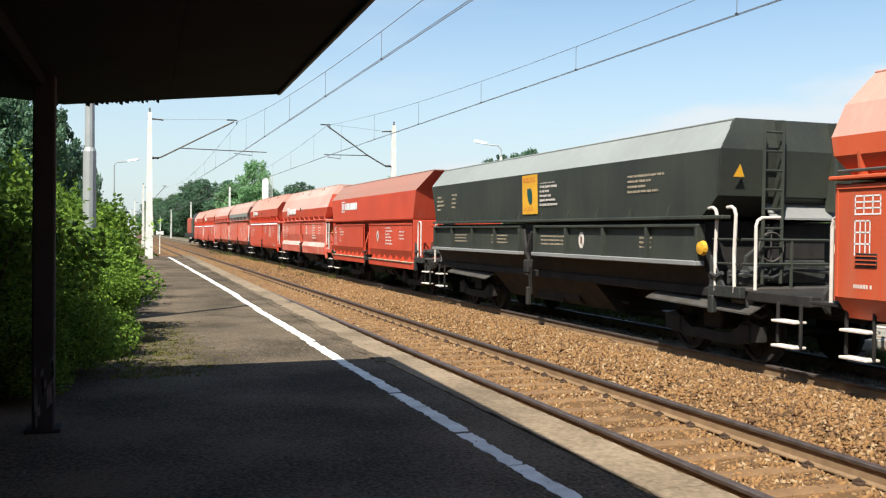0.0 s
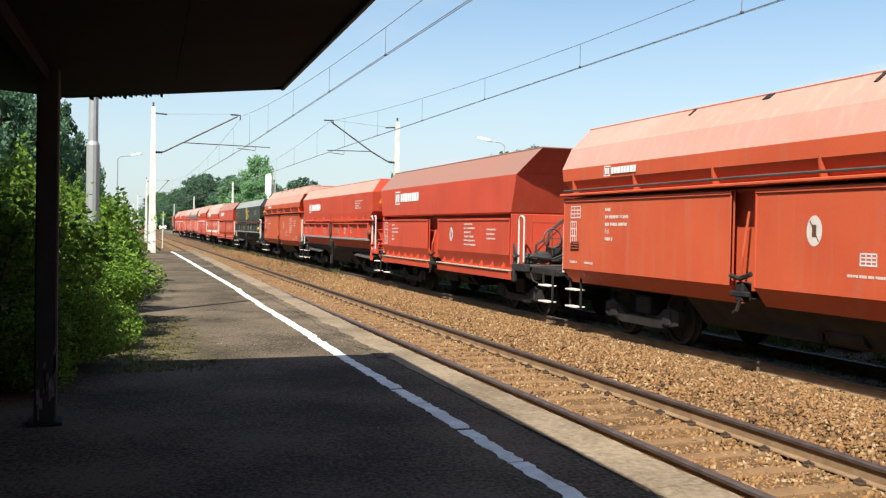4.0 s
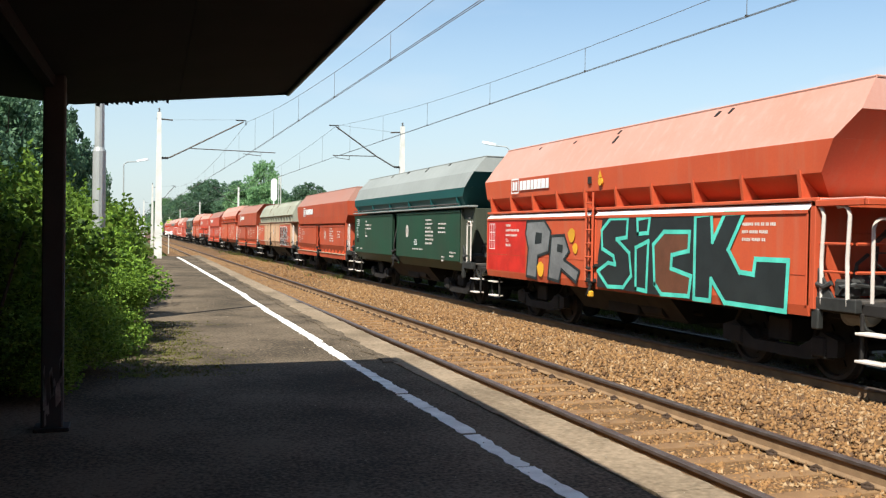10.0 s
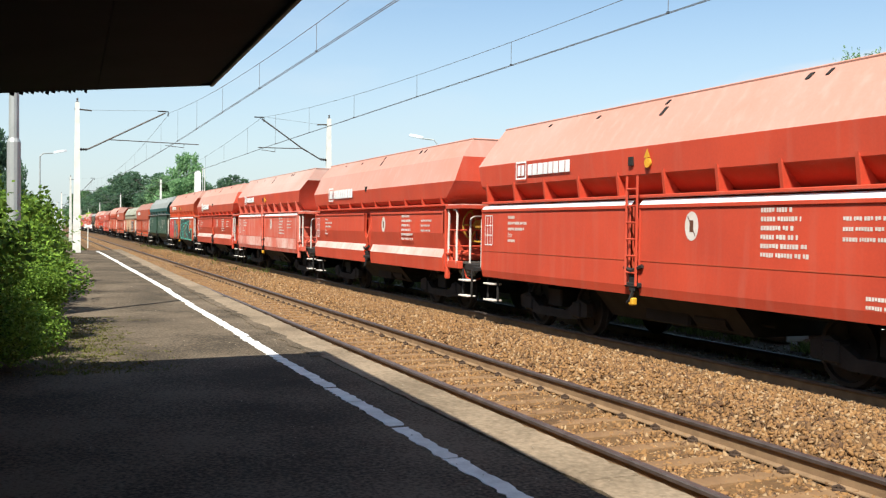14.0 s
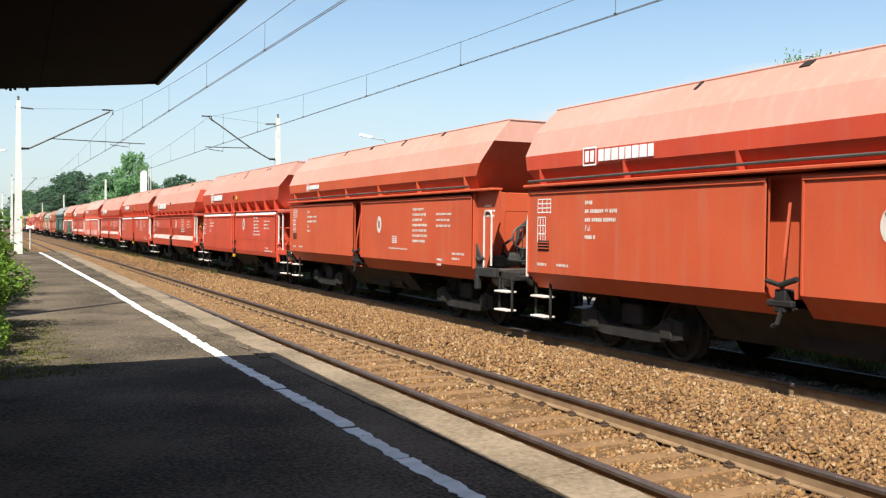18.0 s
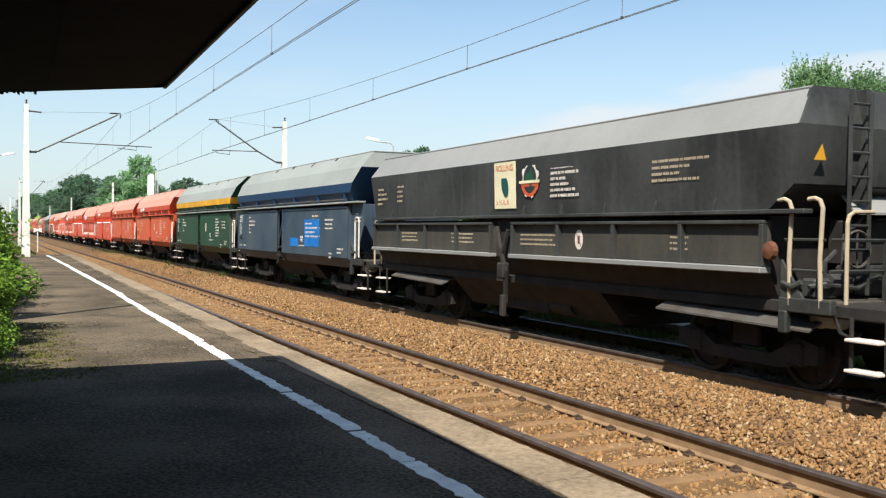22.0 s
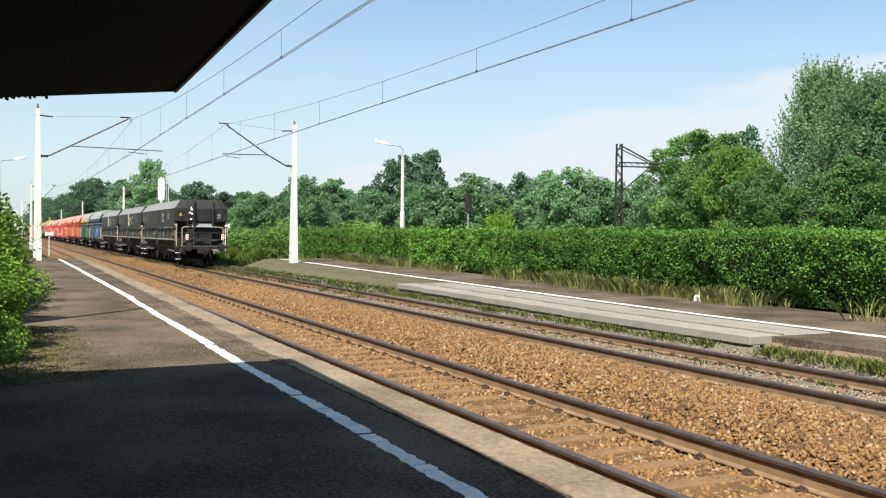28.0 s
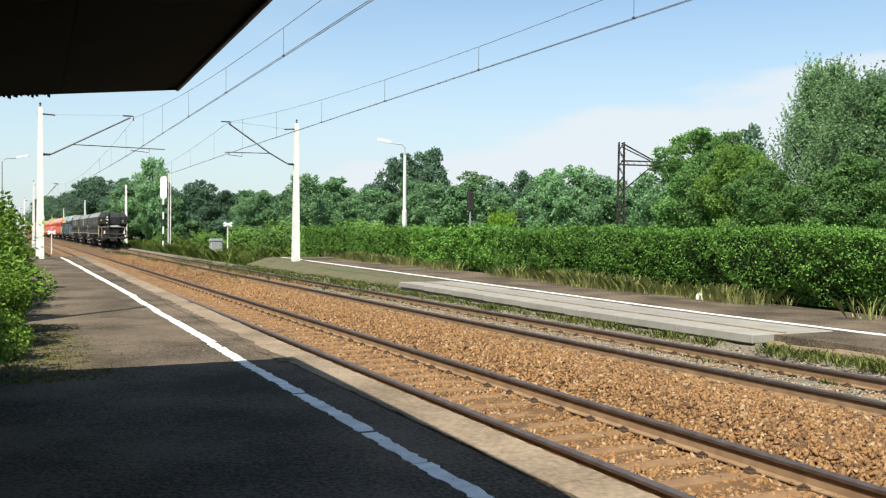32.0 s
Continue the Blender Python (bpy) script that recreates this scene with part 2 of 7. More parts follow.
SLEEPER = surface("dusty_concrete_sleeper", (0.25, 0.145, 0.066), (0.18, 0.10, 0.047), 0.9, 0, 4, 60, 0.4, 0.006)
ASPHALT = surface("worn_asphalt", (0.053, 0.042, 0.030), (0.158, 0.120, 0.083), 0.95, 0, 0.8, 34, 0.65, 0.010, spread=0, spec=0.06, grain=1.1)
CONCRETE = surface("weathered_concrete", (0.285, 0.212, 0.140), (0.145, 0.107, 0.068), 0.92, 0, 0.9, 22, 0.8, 0.010, spread=0.02, spec=0.2, grain=0.7)
PALE_CONCRETE = surface("pale_concrete", (0.285, 0.262, 0.218), (0.215, 0.195, 0.16), 0.9, 0, 1.6, 60, 0.4, 0.006, spread=0.08)
MAST = surface("whitewashed_concrete", (0.66, 0.64, 0.59), (0.54, 0.52, 0.47), 0.85, 0, 2, 40, 0.3, 0.006)
LINE = surface("white_road_paint", (0.88, 0.85, 0.78), (0.66, 0.63, 0.57), 0.8, 0, 5, 60, 0.4, 0.003, spread=0)
ROOF_DARK = surface("near_black_boarding", (0.009, 0.010, 0.011), (0.006, 0.007, 0.008), 0.9, 0, 2, 30, 0.3, 0.004, spec=0.08)
POST_PAINT = surface("flaking_dark_post_paint", (0.042, 0.038, 0.034), (0.030, 0.027, 0.024), 0.8, 0, 4, 40, 0.4, 0.006, spec=0.2)
SHADE_HOUSE_PLASTER = surface("grey_brown_plaster", (0.20, 0.17, 0.14), (0.15, 0.13, 0.105), 0.9, 0, 1.2, 40, 0.4, 0.008)
FLAKED = surface("bare_flaked_patch", (0.24, 0.22, 0.20), (0.12, 0.10, 0.09), 0.85, 0, 14, 60, 0.5, 0.006)
BANK = surface("weedy_earth", (0.115, 0.088, 0.052), (0.072, 0.082, 0.032), 0.95, 0, 1.6, 20, 0.7, 0.03, spread=0)
SOIL = surface("dry_soil", (0.17, 0.115, 0.070), (0.24, 0.17, 0.10), 0.95, 0, 0.6, 20, 0.7, 0.03, spread=0)
MEADOW = surface("meadow", (0.085, 0.125, 0.030), (0.060, 0.085, 0.024), 0.95, 0, 0.12, 3, 0.6, 0.1, spread=0)
GALVANISED = surface("galvanised_pole", (0.40, 0.41, 0.40), (0.33, 0.34, 0.33), 0.55, 0.3, 2, 30, 0.1)
WIRE = surface("dark_wire", (0.22, 0.225, 0.23), None, 0.6, 0.4)
BARK = surface("bark", (0.085, 0.065, 0.045), (0.05, 0.04, 0.03), 0.95, 0, 4, 30, 0.8, 0.03)
LEAF_HEDGE = leaf_material("hedge_leaf", (0.028, 0.088, 0.016), (0.150, 0.292, 0.050), 0.32)
LEAF_BUSH = leaf_material("bush_leaf", (0.028, 0.068, 0.010), (0.190, 0.305, 0.040), 0.35)
LEAF_TREE = leaf_material("tree_leaf", (0.060, 0.142, 0.042), (0.190, 0.345, 0.100), 0.4)
# the bluish cast of distant haze is mixed into these two leaf colours
LEAF_HAZE = leaf_material("haze_tinted_far_leaf", (0.080, 0.168, 0.078), (0.205, 0.345, 0.156), 0.4)
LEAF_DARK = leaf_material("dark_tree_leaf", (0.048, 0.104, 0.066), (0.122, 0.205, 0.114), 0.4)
LEAF_SILVER = leaf_material("silvery_willow_leaf", (0.066, 0.132, 0.056), (0.215, 0.335, 0.150), 0.4)
LEAF_YOUNG = leaf_material("young_tree_leaf", (0.095, 0.185, 0.036), (0.235, 0.375, 0.085), 0.5)
LEAF_FIELD = leaf_material("field_bush_leaf", (0.075, 0.160, 0.034), (0.225, 0.365, 0.085), 0.4)
LEAF_LIME = leaf_material("lime_bush_leaf", (0.10, 0.20, 0.015), (0.20, 0.34, 0.03))
GRASS = leaf_material("grass_blade", (0.075, 0.110, 0.025), (0.200, 0.220, 0.060))
# near-black: the shade inside the hedge is put into this colour
CORE = surface("hedge_inner_shade", (0.016, 0.022, 0.009), None, 0.95, 0, 2, 20, 0.5, 0.05)
LAMP_WHITE = surface("white_lamp_housing", (0.72, 0.74, 0.76), None, 0.4)
TAIL_RED = surface("red_reflector", (0.75, 0.06, 0.03), None, 0.35)
SPRING_STEEL = surface("greasy_spring_steel", (0.020, 0.018, 0.016), (0.014, 0.012, 0.010), 0.6, 0.2)
MOSS = leaf_material("yellow_green_moss", (0.075, 0.080, 0.016), (0.145, 0.140, 0.030), 0.2)
BONE = surface("pale_rubble", (0.36, 0.30, 0.22), (0.24, 0.19, 0.14), 0.9)


# ---- mesh tools ----
class Shape:
    """Collects vertices and faces for one mesh."""

    def __init__(self):
        self.v, self.f = [], []

    def add(self, verts, faces):
        k = len(self.v)
        self.v += [tuple(p) for p in verts]
        self.f += [tuple(i + k for i in f) for f in faces]
        return self

    def box(self, x0, x1, y0, y1, z0, z1, c=0.0):
        """A box, with its edges cut by c."""
        if c <= 0:
            v = [(x, y, z) for z in (z0, z1) for y in (y0, y1) for x in (x0, x1)]
            return self.add(v, [(0, 2, 3, 1), (4, 5, 7, 6), (0, 1, 5, 4), (2, 6, 7, 3), (0, 4, 6, 2), (1, 3, 7, 5)])
        ring = lambda d: [(x0 + d, y0), (x1 - d, y0), (x1, y0 + d), (x1, y1 - d), (x1 - d, y1), (x0 + d, y1), (x0, y1 - d), (x0, y0 + d)]
        inner = [(x0 + c, y0 + c), (x1 - c, y0 + c), (x1 - c, y0 + c), (x1 - c, y1 - c), (x1 - c, y1 - c), (x0 + c, y1 - c), (x0 + c, y1 - c), (x0 + c, y0 + c)]
        v = [(*p, z0) for p in inner] + [(*p, z0 + c) for p in ring(c)] + [(*p, z1 - c) for p in ring(c)] + [(*p, z1) for p in inner]
        f = [(0, 6, 4, 2)]
        for a in range(3):
            for i in range(8):
                j = (i + 1) % 8
                f.append((a * 8 + i, a * 8 + j, a * 8 + 8 + j, a * 8 + 8 + i))
        f.append((24, 26, 28, 30))
        return self.add(v, f)

    def sweep(self, profile, y0, y1, axis="y", closed=True):
        """A profile of (a, z) drawn along y (a is x) or along x (a is y)."""
        n = len(profile)
        put = (lambda a, s, z: (a, s, z)) if axis == "y" else (lambda a, s, z: (s, a, z))
        v = [put(a, s, z) for s in (y0, y1) for a, z in profile]
        f = [(i, (i + 1) % n, n + (i + 1) % n, n + i) for i in range(n if closed else n - 1)]
        if closed:
            f += [tuple(range(n - 1, -1, -1)), tuple(range(n, 2 * n))]
        return self.add(v, f)

    def tube(self, path, r, sides=6, caps=True):
        """A round bar along a path."""
        pts = [Vector(p) for p in path]
        v, f = [], []
        for i, p in enumerate(pts):
            d = (pts[min(i + 1, len(pts) - 1)] - pts[max(i - 1, 0)]).normalized()
            a = d.orthogonal().normalized() if i == 0 else (a - d * a.dot(d)).normalized()
            b = d.cross(a)
            rr = r[i] if isinstance(r, (list, tuple)) else r
            v += [p + rr * (math.cos(2 * math.pi * k / sides) * a + math.sin(2 * math.pi * k / sides) * b) for k in range(sides)]
        for i in range(len(pts) - 1):
            f += [(i * sides + k, i * sides + (k + 1) % sides, (i + 1) * sides + (k + 1) % sides, (i + 1) * sides + k) for k in range(sides)]
        if caps:
            f += [tuple(range(sides - 1, -1, -1)), tuple((len(pts) - 1) * sides + k for k in range(sides))]
        return self.add(v, f)

    def lathe(self, profile, axis="x", sides=16, at=(0, 0, 0)):
        """A profile of (distance along the axis, radius) turned round it."""
        v, f = [], []
        for s, r in profile:
            for k in range(sides):
                a = 2 * math.pi * k / sides
                p = (s, r * math.cos(a), r * math.sin(a))
                p = p if axis == "x" else (p[1], s, p[2]) if axis == "y" else (p[1], p[2], s)
                v.append(Vector(p) + Vector(at))
        n = len(profile)
        for i in range(n - 1):
            f += [(i * sides + k, i * sides + (k + 1) % sides, (i + 1) * sides + (k + 1) % sides, (i + 1) * sides + k) for k in range(sides)]
        f += [tuple(range(sides - 1, -1, -1)), tuple((n - 1) * sides + k for k in range(sides))]
        return self.add(v, f)

    def loft(self, rings, caps=(True, True)):
        n = len(rings[0])
        v = [p for ring in rings for p in ring]
        f = []
        for i in range(len(rings) - 1):
            f += [(i * n + k, i * n + (k + 1) % n, (i + 1) * n + (k + 1) % n, (i + 1) * n + k) for k in range(n)]
        if caps[0]:
            f.append(tuple(range(n - 1, -1, -1)))
        if caps[1]:
            f.append(tuple((len(rings) - 1) * n + k for k in range(n)))
        return self.add(v, f)

    def mesh(self, name, material, smooth=False):
        me = bpy.data.meshes.new(name)
        me.from_pydata(self.v, [], self.f)
        me.materials.append(material)
        me.update()
        if smooth:
            me.polygons.foreach_set("use_smooth", [True] * len(me.polygons))
        bm = bmesh.new()
        bm.from_mesh(me)
        bmesh.ops.recalc_face_normals(bm, faces=bm.faces[:])
        bm.to_mesh(me)
        bm.free()
        return me


def part(name, shape, material, parent=None, label="", at=None, smooth=False):
    """Links a shape (or a finished mesh) as one object under a thing or a part."""
    me = shape.mesh(name, material, smooth) if isinstance(shape, Shape) else shape
    ob = new(name, me)
    if parent is not None:
        ob.parent = parent
    if at is not None:
        ob.matrix_basis = at if isinstance(at, Matrix) else Matrix.Translation(at)
    if label:
        ob["label"] = label
    return ob


def thing(name, label, category, at=(0, 0, 0), group="", kind=""):
    ob = new(name)
    ob.empty_display_size = 0.2
    ob.matrix_basis = at if isinstance(at, Matrix) else Matrix.Translation(at)
    return tagged(ob, label, category, group, kind)


KEPT = {}


def kept(key, make):
    """One mesh for all parts that look alike."""
    if key not in KEPT:
        KEPT[key] = make()
    return KEPT[key]


def quads(centres, size, normals_up=0.3, seed=1, ratio=0.6, bend=0.25):
    """Many small folded leaves at the given centres, as vertices and faces."""
    rng = np.random.default_rng(seed)
    n = len(centres)
    d = rng.normal(size=(n, 3))
    d[:, 2] -= 0.15
    d /= np.linalg.norm(d, axis=1)[:, None]
    u = rng.normal(size=(n, 3))
    u[:, 2] += normals_up
    w = np.cross(d, u)
    w /= np.linalg.norm(w, axis=1)[:, None] + 1e-9
    nn = np.cross(d, w)
    s = (size * rng.uniform(0.6, 1.35, n))[:, None]
    c = np.asarray(centres)
    v = np.stack([c - d * s * 0.5, c + w * s * ratio * 0.5 + nn * s * bend * 0.3, c + d * s * 0.5, c - w * s * ratio * 0.5 + nn * s * bend * 0.3], 1)
    return v.reshape(-1, 3), np.arange(n * 4).reshape(-1, 4)


def leaf_mesh(name, v, f, material):
    me = bpy.data.meshes.new(name)
    me.vertices.add(len(v))
    me.vertices.foreach_set("co", np.asarray(v, dtype=np.float32).ravel())
    k = f.shape[1]
    me.loops.add(f.size)
    me.loops.foreach_set("vertex_index", f.astype(np.int32).ravel())
    me.polygons.add(len(f))
    me.polygons.foreach_set("loop_start", np.arange(0, f.size, k, dtype=np.int32))
    me.polygons.foreach_set("loop_total", np.full(len(f), k, dtype=np.int32))
    me.materials.append(material)
    me.update(calc_edges=True)
    return me


# ---- the line: ground, ballast, rails ----
NEAR_C, FAR_C = 5.26, 9.91           # middles of the two tracks
PLAT_NEAR, PLAT_FAR = 0.33, 0.20     # platform tops beside the halt


def near_top(y):
    return PLAT_NEAR + max(0.0, min(y, 50) - 12) * 0.0068


def far_top(y):
    return PLAT_FAR + max(0.0, min(y, 50) - 16) * 0.0076


def build_ground():
    s = Shape()
    xs = [-900, -200, -60, -20, -8, 3.2, 11.9, 15, 22, 40, 80, 200, 900]
    ys = [-300, -60, -20, 0, 20, 40, 60, 90, 150, 300, 700, 2500]
    v = [(x, y, -0.55 - (0.25 if x > 30 or x < -10 else 0)) for y in ys for x in xs]
    n = len(xs)
    f = [(j * n + i, j * n + i + 1, (j + 1) * n + i + 1, (j + 1) * n + i) for j in range(len(ys) - 1) for i in range(n - 1)]
    ob = part("ground", s.add(v, f), MEADOW)
    return tagged(ob, "rough green meadow ground reaching to the horizon", "ground", kind="structure")


def build_ballast():
    """The stone bed: crowned between the rails' ends, hollow beside the far platform."""
    s = Shape()
    prof = [(3.2, -0.30), (3.7, -0.26), (4.3, -0.215), (5.26, -0.205), (6.2, -0.195), (6.5, -0.13), (7.0, -0.03), (8.0, -0.04), (8.85, -0.15), (9.1, -0.185), (9.9, -0.20),
            (10.9, -0.20), (11.3, -0.10), (11.62, 0.02), (12.2, -0.10), (15.0, -0.50), (20, -0.56)]
    rng = np.random.default_rng(3)
    ys = list(np.arange(-8, 40, 0.30)) + list(np.arange(40, 140, 2.0)) + [160, 220, 320, 500, 900, 1600]
    n = len(prof)
    fine = []
    for a, b in zip(prof[:-1], prof[1:]):
        k = max(1, int((b[0] - a[0]) / 0.25)) if a[0] < 12 else 1
        fine += [(a[0] + (b[0] - a[0]) * i / k, a[1] + (b[1] - a[1]) * i / k) for i in range(k)]
    fine.append(prof[-1])
    n = len(fine)
    v = [(x, y, z + (rng.normal() * 0.012 if y < 60 else 0)) for y in ys for x, z in fine]
    f = [(j * n + i, j * n + i + 1, (j + 1) * n + i + 1, (j + 1) * n + i) for j in range(len(ys) - 1) for i in range(n - 1)]
    me = s.add(v, f).mesh("ballast_bed", BALLAST)
    me.materials.append(GREY_BALLAST)
    for p in me.polygons:
        if p.center.x > 8.95:
            p.material_index = 1
    ob = tagged(new("ballast_bed", me), "rust-dusted orange crushed-stone bed under both tracks", "ballast", kind="structure")
    # loose stones, nearest the halt
    rng = np.random.default_rng(5)
    shape = np.array([(1, 0, 0), (-1, 0, 0), (0, 1, 0), (0, -1, 0), (0, 0, 1), (0, 0, -1)], float)
    tris = np.array([(0, 2, 4), (2, 1, 4), (1, 3, 4), (3, 0, 4), (2, 0, 5), (1, 2, 5), (3, 1, 5), (0, 3, 5)])
    px, pz = [p[0] for p in prof], [p[1] for p in prof]

    def scatter(name, count, x0, x1, y0, y1, size, material, label, power=1.0):
        x = rng.uniform(x0, x1, count)
        y = y0 + (y1 - y0) * rng.uniform(0, 1, count) ** power
        z = np.interp(x, px, pz) + rng.uniform(-0.004, 0.026, count)
        z -= np.where(np.abs(x - NEAR_C) < 0.70, 0.020, 0.0)
        r = size * rng.uniform(0.6, 1.5, count)
        q = rng.normal(size=(count, 3, 3))
        q, _ = np.linalg.qr(q)
        loc = shape[None] * (rng.uniform(0.40, 1.05, (count, 6, 1))) * np.array([1.05, 0.78, 0.50]) + rng.normal(0, 0.13, (count, 6, 3))
        v = np.einsum("nij,nkj->nki", q, loc) * r[:, None, None] + np.stack([x, y, z], 1)[:, None]
        f = (tris[None] + 6 * np.arange(count)[:, None, None]).reshape(-1, 3)
        o = new(name, leaf_mesh(name, v.reshape(-1, 3), f, material))
        return tagged(o, label, "stones", kind="stuff")

    stone = stone_material("rust_dusted_stone", (0.275, 0.140, 0.047), (0.095, 0.047, 0.020), (0.42, 0.285, 0.155))
    grey = stone_material("grey_stone", (0.29, 0.235, 0.165), (0.14, 0.11, 0.075), (0.36, 0.32, 0.25))
    scatter("loose_ballast_stones", 104000, 3.62, 9.0, 2.0, 34.0, 0.043, stone, "orange rust-dusted ballast stones between the tracks", 1.35)
    scatter("loose_ballast_stones", 24000, 9.0, 11.5, 2.0, 34.0, 0.032, grey, "grey-brown ballast stones beside the far platform", 1.35)
    scatter("loose_ballast_stones", 14000, 3.62, 11.4, -6.0, 2.0, 0.040, stone, "orange rust-dusted ballast stones beside the waiting place")
    scatter("loose_ballast_stones", 16000, 3.7, 9.2, 34.0, 75.0, 0.05, stone, "orange rust-dusted ballast stones further along the line", 1.2)
    return ob


def stone_material(name, a, b, c):
    m = bpy.data.materials.new(name)
    m.use_nodes = True
    n, l = m.node_tree.nodes, m.node_tree.links
    geo, ramp = n.new("ShaderNodeNewGeometry"), n.new("ShaderNodeValToRGB")
    e = ramp.color_ramp.elements
    e[0].color, e[1].color = (*b, 1), (*c, 1)
    e.new(0.45).color = (*a, 1)
    e.new(0.8).color = (*a, 1)
    l.new(geo.outputs["Random Per Island"], ramp.inputs["Fac"])
    tc, no, mx = n.new("ShaderNodeTexCoord"), n.new("ShaderNodeTexNoise"), n.new("ShaderNodeMixRGB")
    no.inputs["Scale"].default_value = 0.5
    mx.blend_type, mx.inputs["Color2"].default_value = "MULTIPLY", (0.72, 0.70, 0.68, 1)
    l.new(tc.outputs["Object"], no.inputs["Vector"])
    l.new(no.outputs["Fac"], mx.inputs["Fac"])
    l.new(ramp.outputs["Color"], mx.inputs["Color1"])
    l.new(mx.outputs["Color"], n["Principled BSDF"].inputs["Base Color"])
    n["Principled BSDF"].inputs["Roughness"].default_value = 0.9
    return m


RAIL_PROFILE = [(-0.0625, -0.172), (0.0625, -0.172), (0.0625, -0.160), (0.012, -0.145), (0.009, -0.05), (0.035, -0.037), (0.036, -0.008), (0.028, 0.0),
                (-0.028, 0.0), (-0.036, -0.008), (-0.035, -0.037), (-0.009, -0.05), (-0.012, -0.145), (-0.0625, -0.160)]


def build_track(centre, label):
    track = thing("track", label, "railway track", (centre, 0, 0), kind="structure")
    for side in (-1, 1):
        s = Shape()
        prof = [(side * 0.7525 + a, z) for a, z in RAIL_PROFILE]
        rail = part("rail", s.sweep(prof, -10, 1500), RAILRUST, track, "rusty steel rail with tan dusty sides")
        c = side * 0.7525
        top = Shape().sweep([(c - 0.037, -0.036), (c + 0.037, -0.036), (c + 0.039, -0.008), (c + 0.029, 0.003), (c - 0.029, 0.003), (c - 0.039, -0.008)], -10, 1500)
        part("rail_head", top, TREAD, rail, "dark worn steel rail head")
    tie = Shape().sweep([(-0.13, -0.36), (0.13, -0.36), (0.105, -0.183), (-0.105, -0.183)], -1.25, 1.25, axis="x").mesh("sleeper", SLEEPER)
    clip = Shape()
    for d in (-0.10, 0.10):
        clip.box(d - 0.035, d + 0.035, -0.045, 0.045, -0.187, -0.155, 0.008)
        clip.tube([(d - 0.03, 0.04, -0.155), (d, 0.0, -0.130), (d + 0.03, -0.04, -0.155)], 0.012, 5)
        clip.lathe([(-0.17, 0.015), (-0.125, 0.015), (-0.118, 0.008)], "z", 6, (d, 0, 0))
    clip = clip.mesh("rail_clip", CLIP_IRON)
    y, i = -3.0, 0
    far = Shape()
    while y < 150:
        if y < 75:
            sl = part("sleeper", tie, None, track, at=(0, y, 0))
            if y < 48:
                for side in (-1, 1):
                    part("rail_clip", clip, None, sl, at=(side * 0.7525, 0, 0))
        else:
            far.sweep([(y - 0.13, -0.36), (y + 0.13, -0.36), (y + 0.105, -0.185), (y - 0.105, -0.185)], -1.25, 1.25, axis="x")
        y += 0.62
    tagged(part("distant_sleepers", far, SLEEPER, track), kind="stuff")
    return track


# ---- platforms ----
def strip(x0, x1, y0, y1, top, low, step=2.0, wobble=0.0, seed=0, bend=None):
    """A slab whose top follows the platform's rise."""
    rng = random.Random(seed)
    n = max(1, int((y1 - y0) / step))
    rings = []
    for i in range(n + 1):
        y = y0 + (y1 - y0) * i / n
        a, b = x0 + rng.uniform(-wobble, wobble), x1 + rng.uniform(-wobble, wobble)
        sh = bend(y) if bend else 0
        t = top(y)
        rings.append([(a + sh, y, low), (b + sh, y, low), (b + sh, y, t), (a + sh, y, t)])
    return Shape().loft(rings)


def build_near_platform():
    p = thing("near_platform", "low asphalt platform with a concrete edge and a white safety line", "platform", kind="structure")
    part("asphalt", strip(-6, 3.06, -14, 49, near_top, -0.5, 1.0), ASPHALT, p, "worn dark asphalt surface")
    part("edge_foot", strip(3.06, 3.44, -14, 49, lambda y: near_top(y) - 0.10, -0.5, 4), CONCRETE, p)
    y = -10.0
    rng = random.Random(4)
    while y < 48.5:       # long worn edge slabs, nearly without joints
        part("edge_slab", strip(3.068, 3.515, y, y + 2.992, lambda q: near_top(q) + 0.012, 0.2, 0.11, 0.017, int(y * 5 + 80)), CONCRETE, p)
        y += 3.0
    # asphalt smeared raggedly over the inner edge of the slabs
    part("asphalt_smear", strip(2.98, 3.12, 11.0, 48, lambda q: near_top(q) + 0.0145, 0.2, 0.22, 0.05, 21), ASPHALT, p, "ragged asphalt edge over the concrete")
    # the line was brushed on by hand: short strokes that do not quite meet
    y = -2.0
    while y < 47.5:
        ln = rng.choice((0.55, 0.8, 1.1, 1.6, 2.1))
        off = rng.uniform(-0.016, 0.016)
        tilt = rng.uniform(-0.012, 0.012)
        wide = rng.uniform(0.062, 0.074)
        mid = y + ln / 2
        bend = lambda q: off + tilt * (q - mid) + 0.008 * math.sin(q * 0.9) - max(0, q - 25) * 0.012
        part("painted_line", strip(2.577 - wide, 2.577 + wide, y, min(y + ln - rng.choice((0.012, 0.02, 0.04, 0.07)), 47.8), lambda q: near_top(q) + 0.004, 0.2, 0.055, 0.017, int(y * 10), bend), LINE, p,
             "hand-brushed white paint line with ragged edges")
        y += ln
    return p


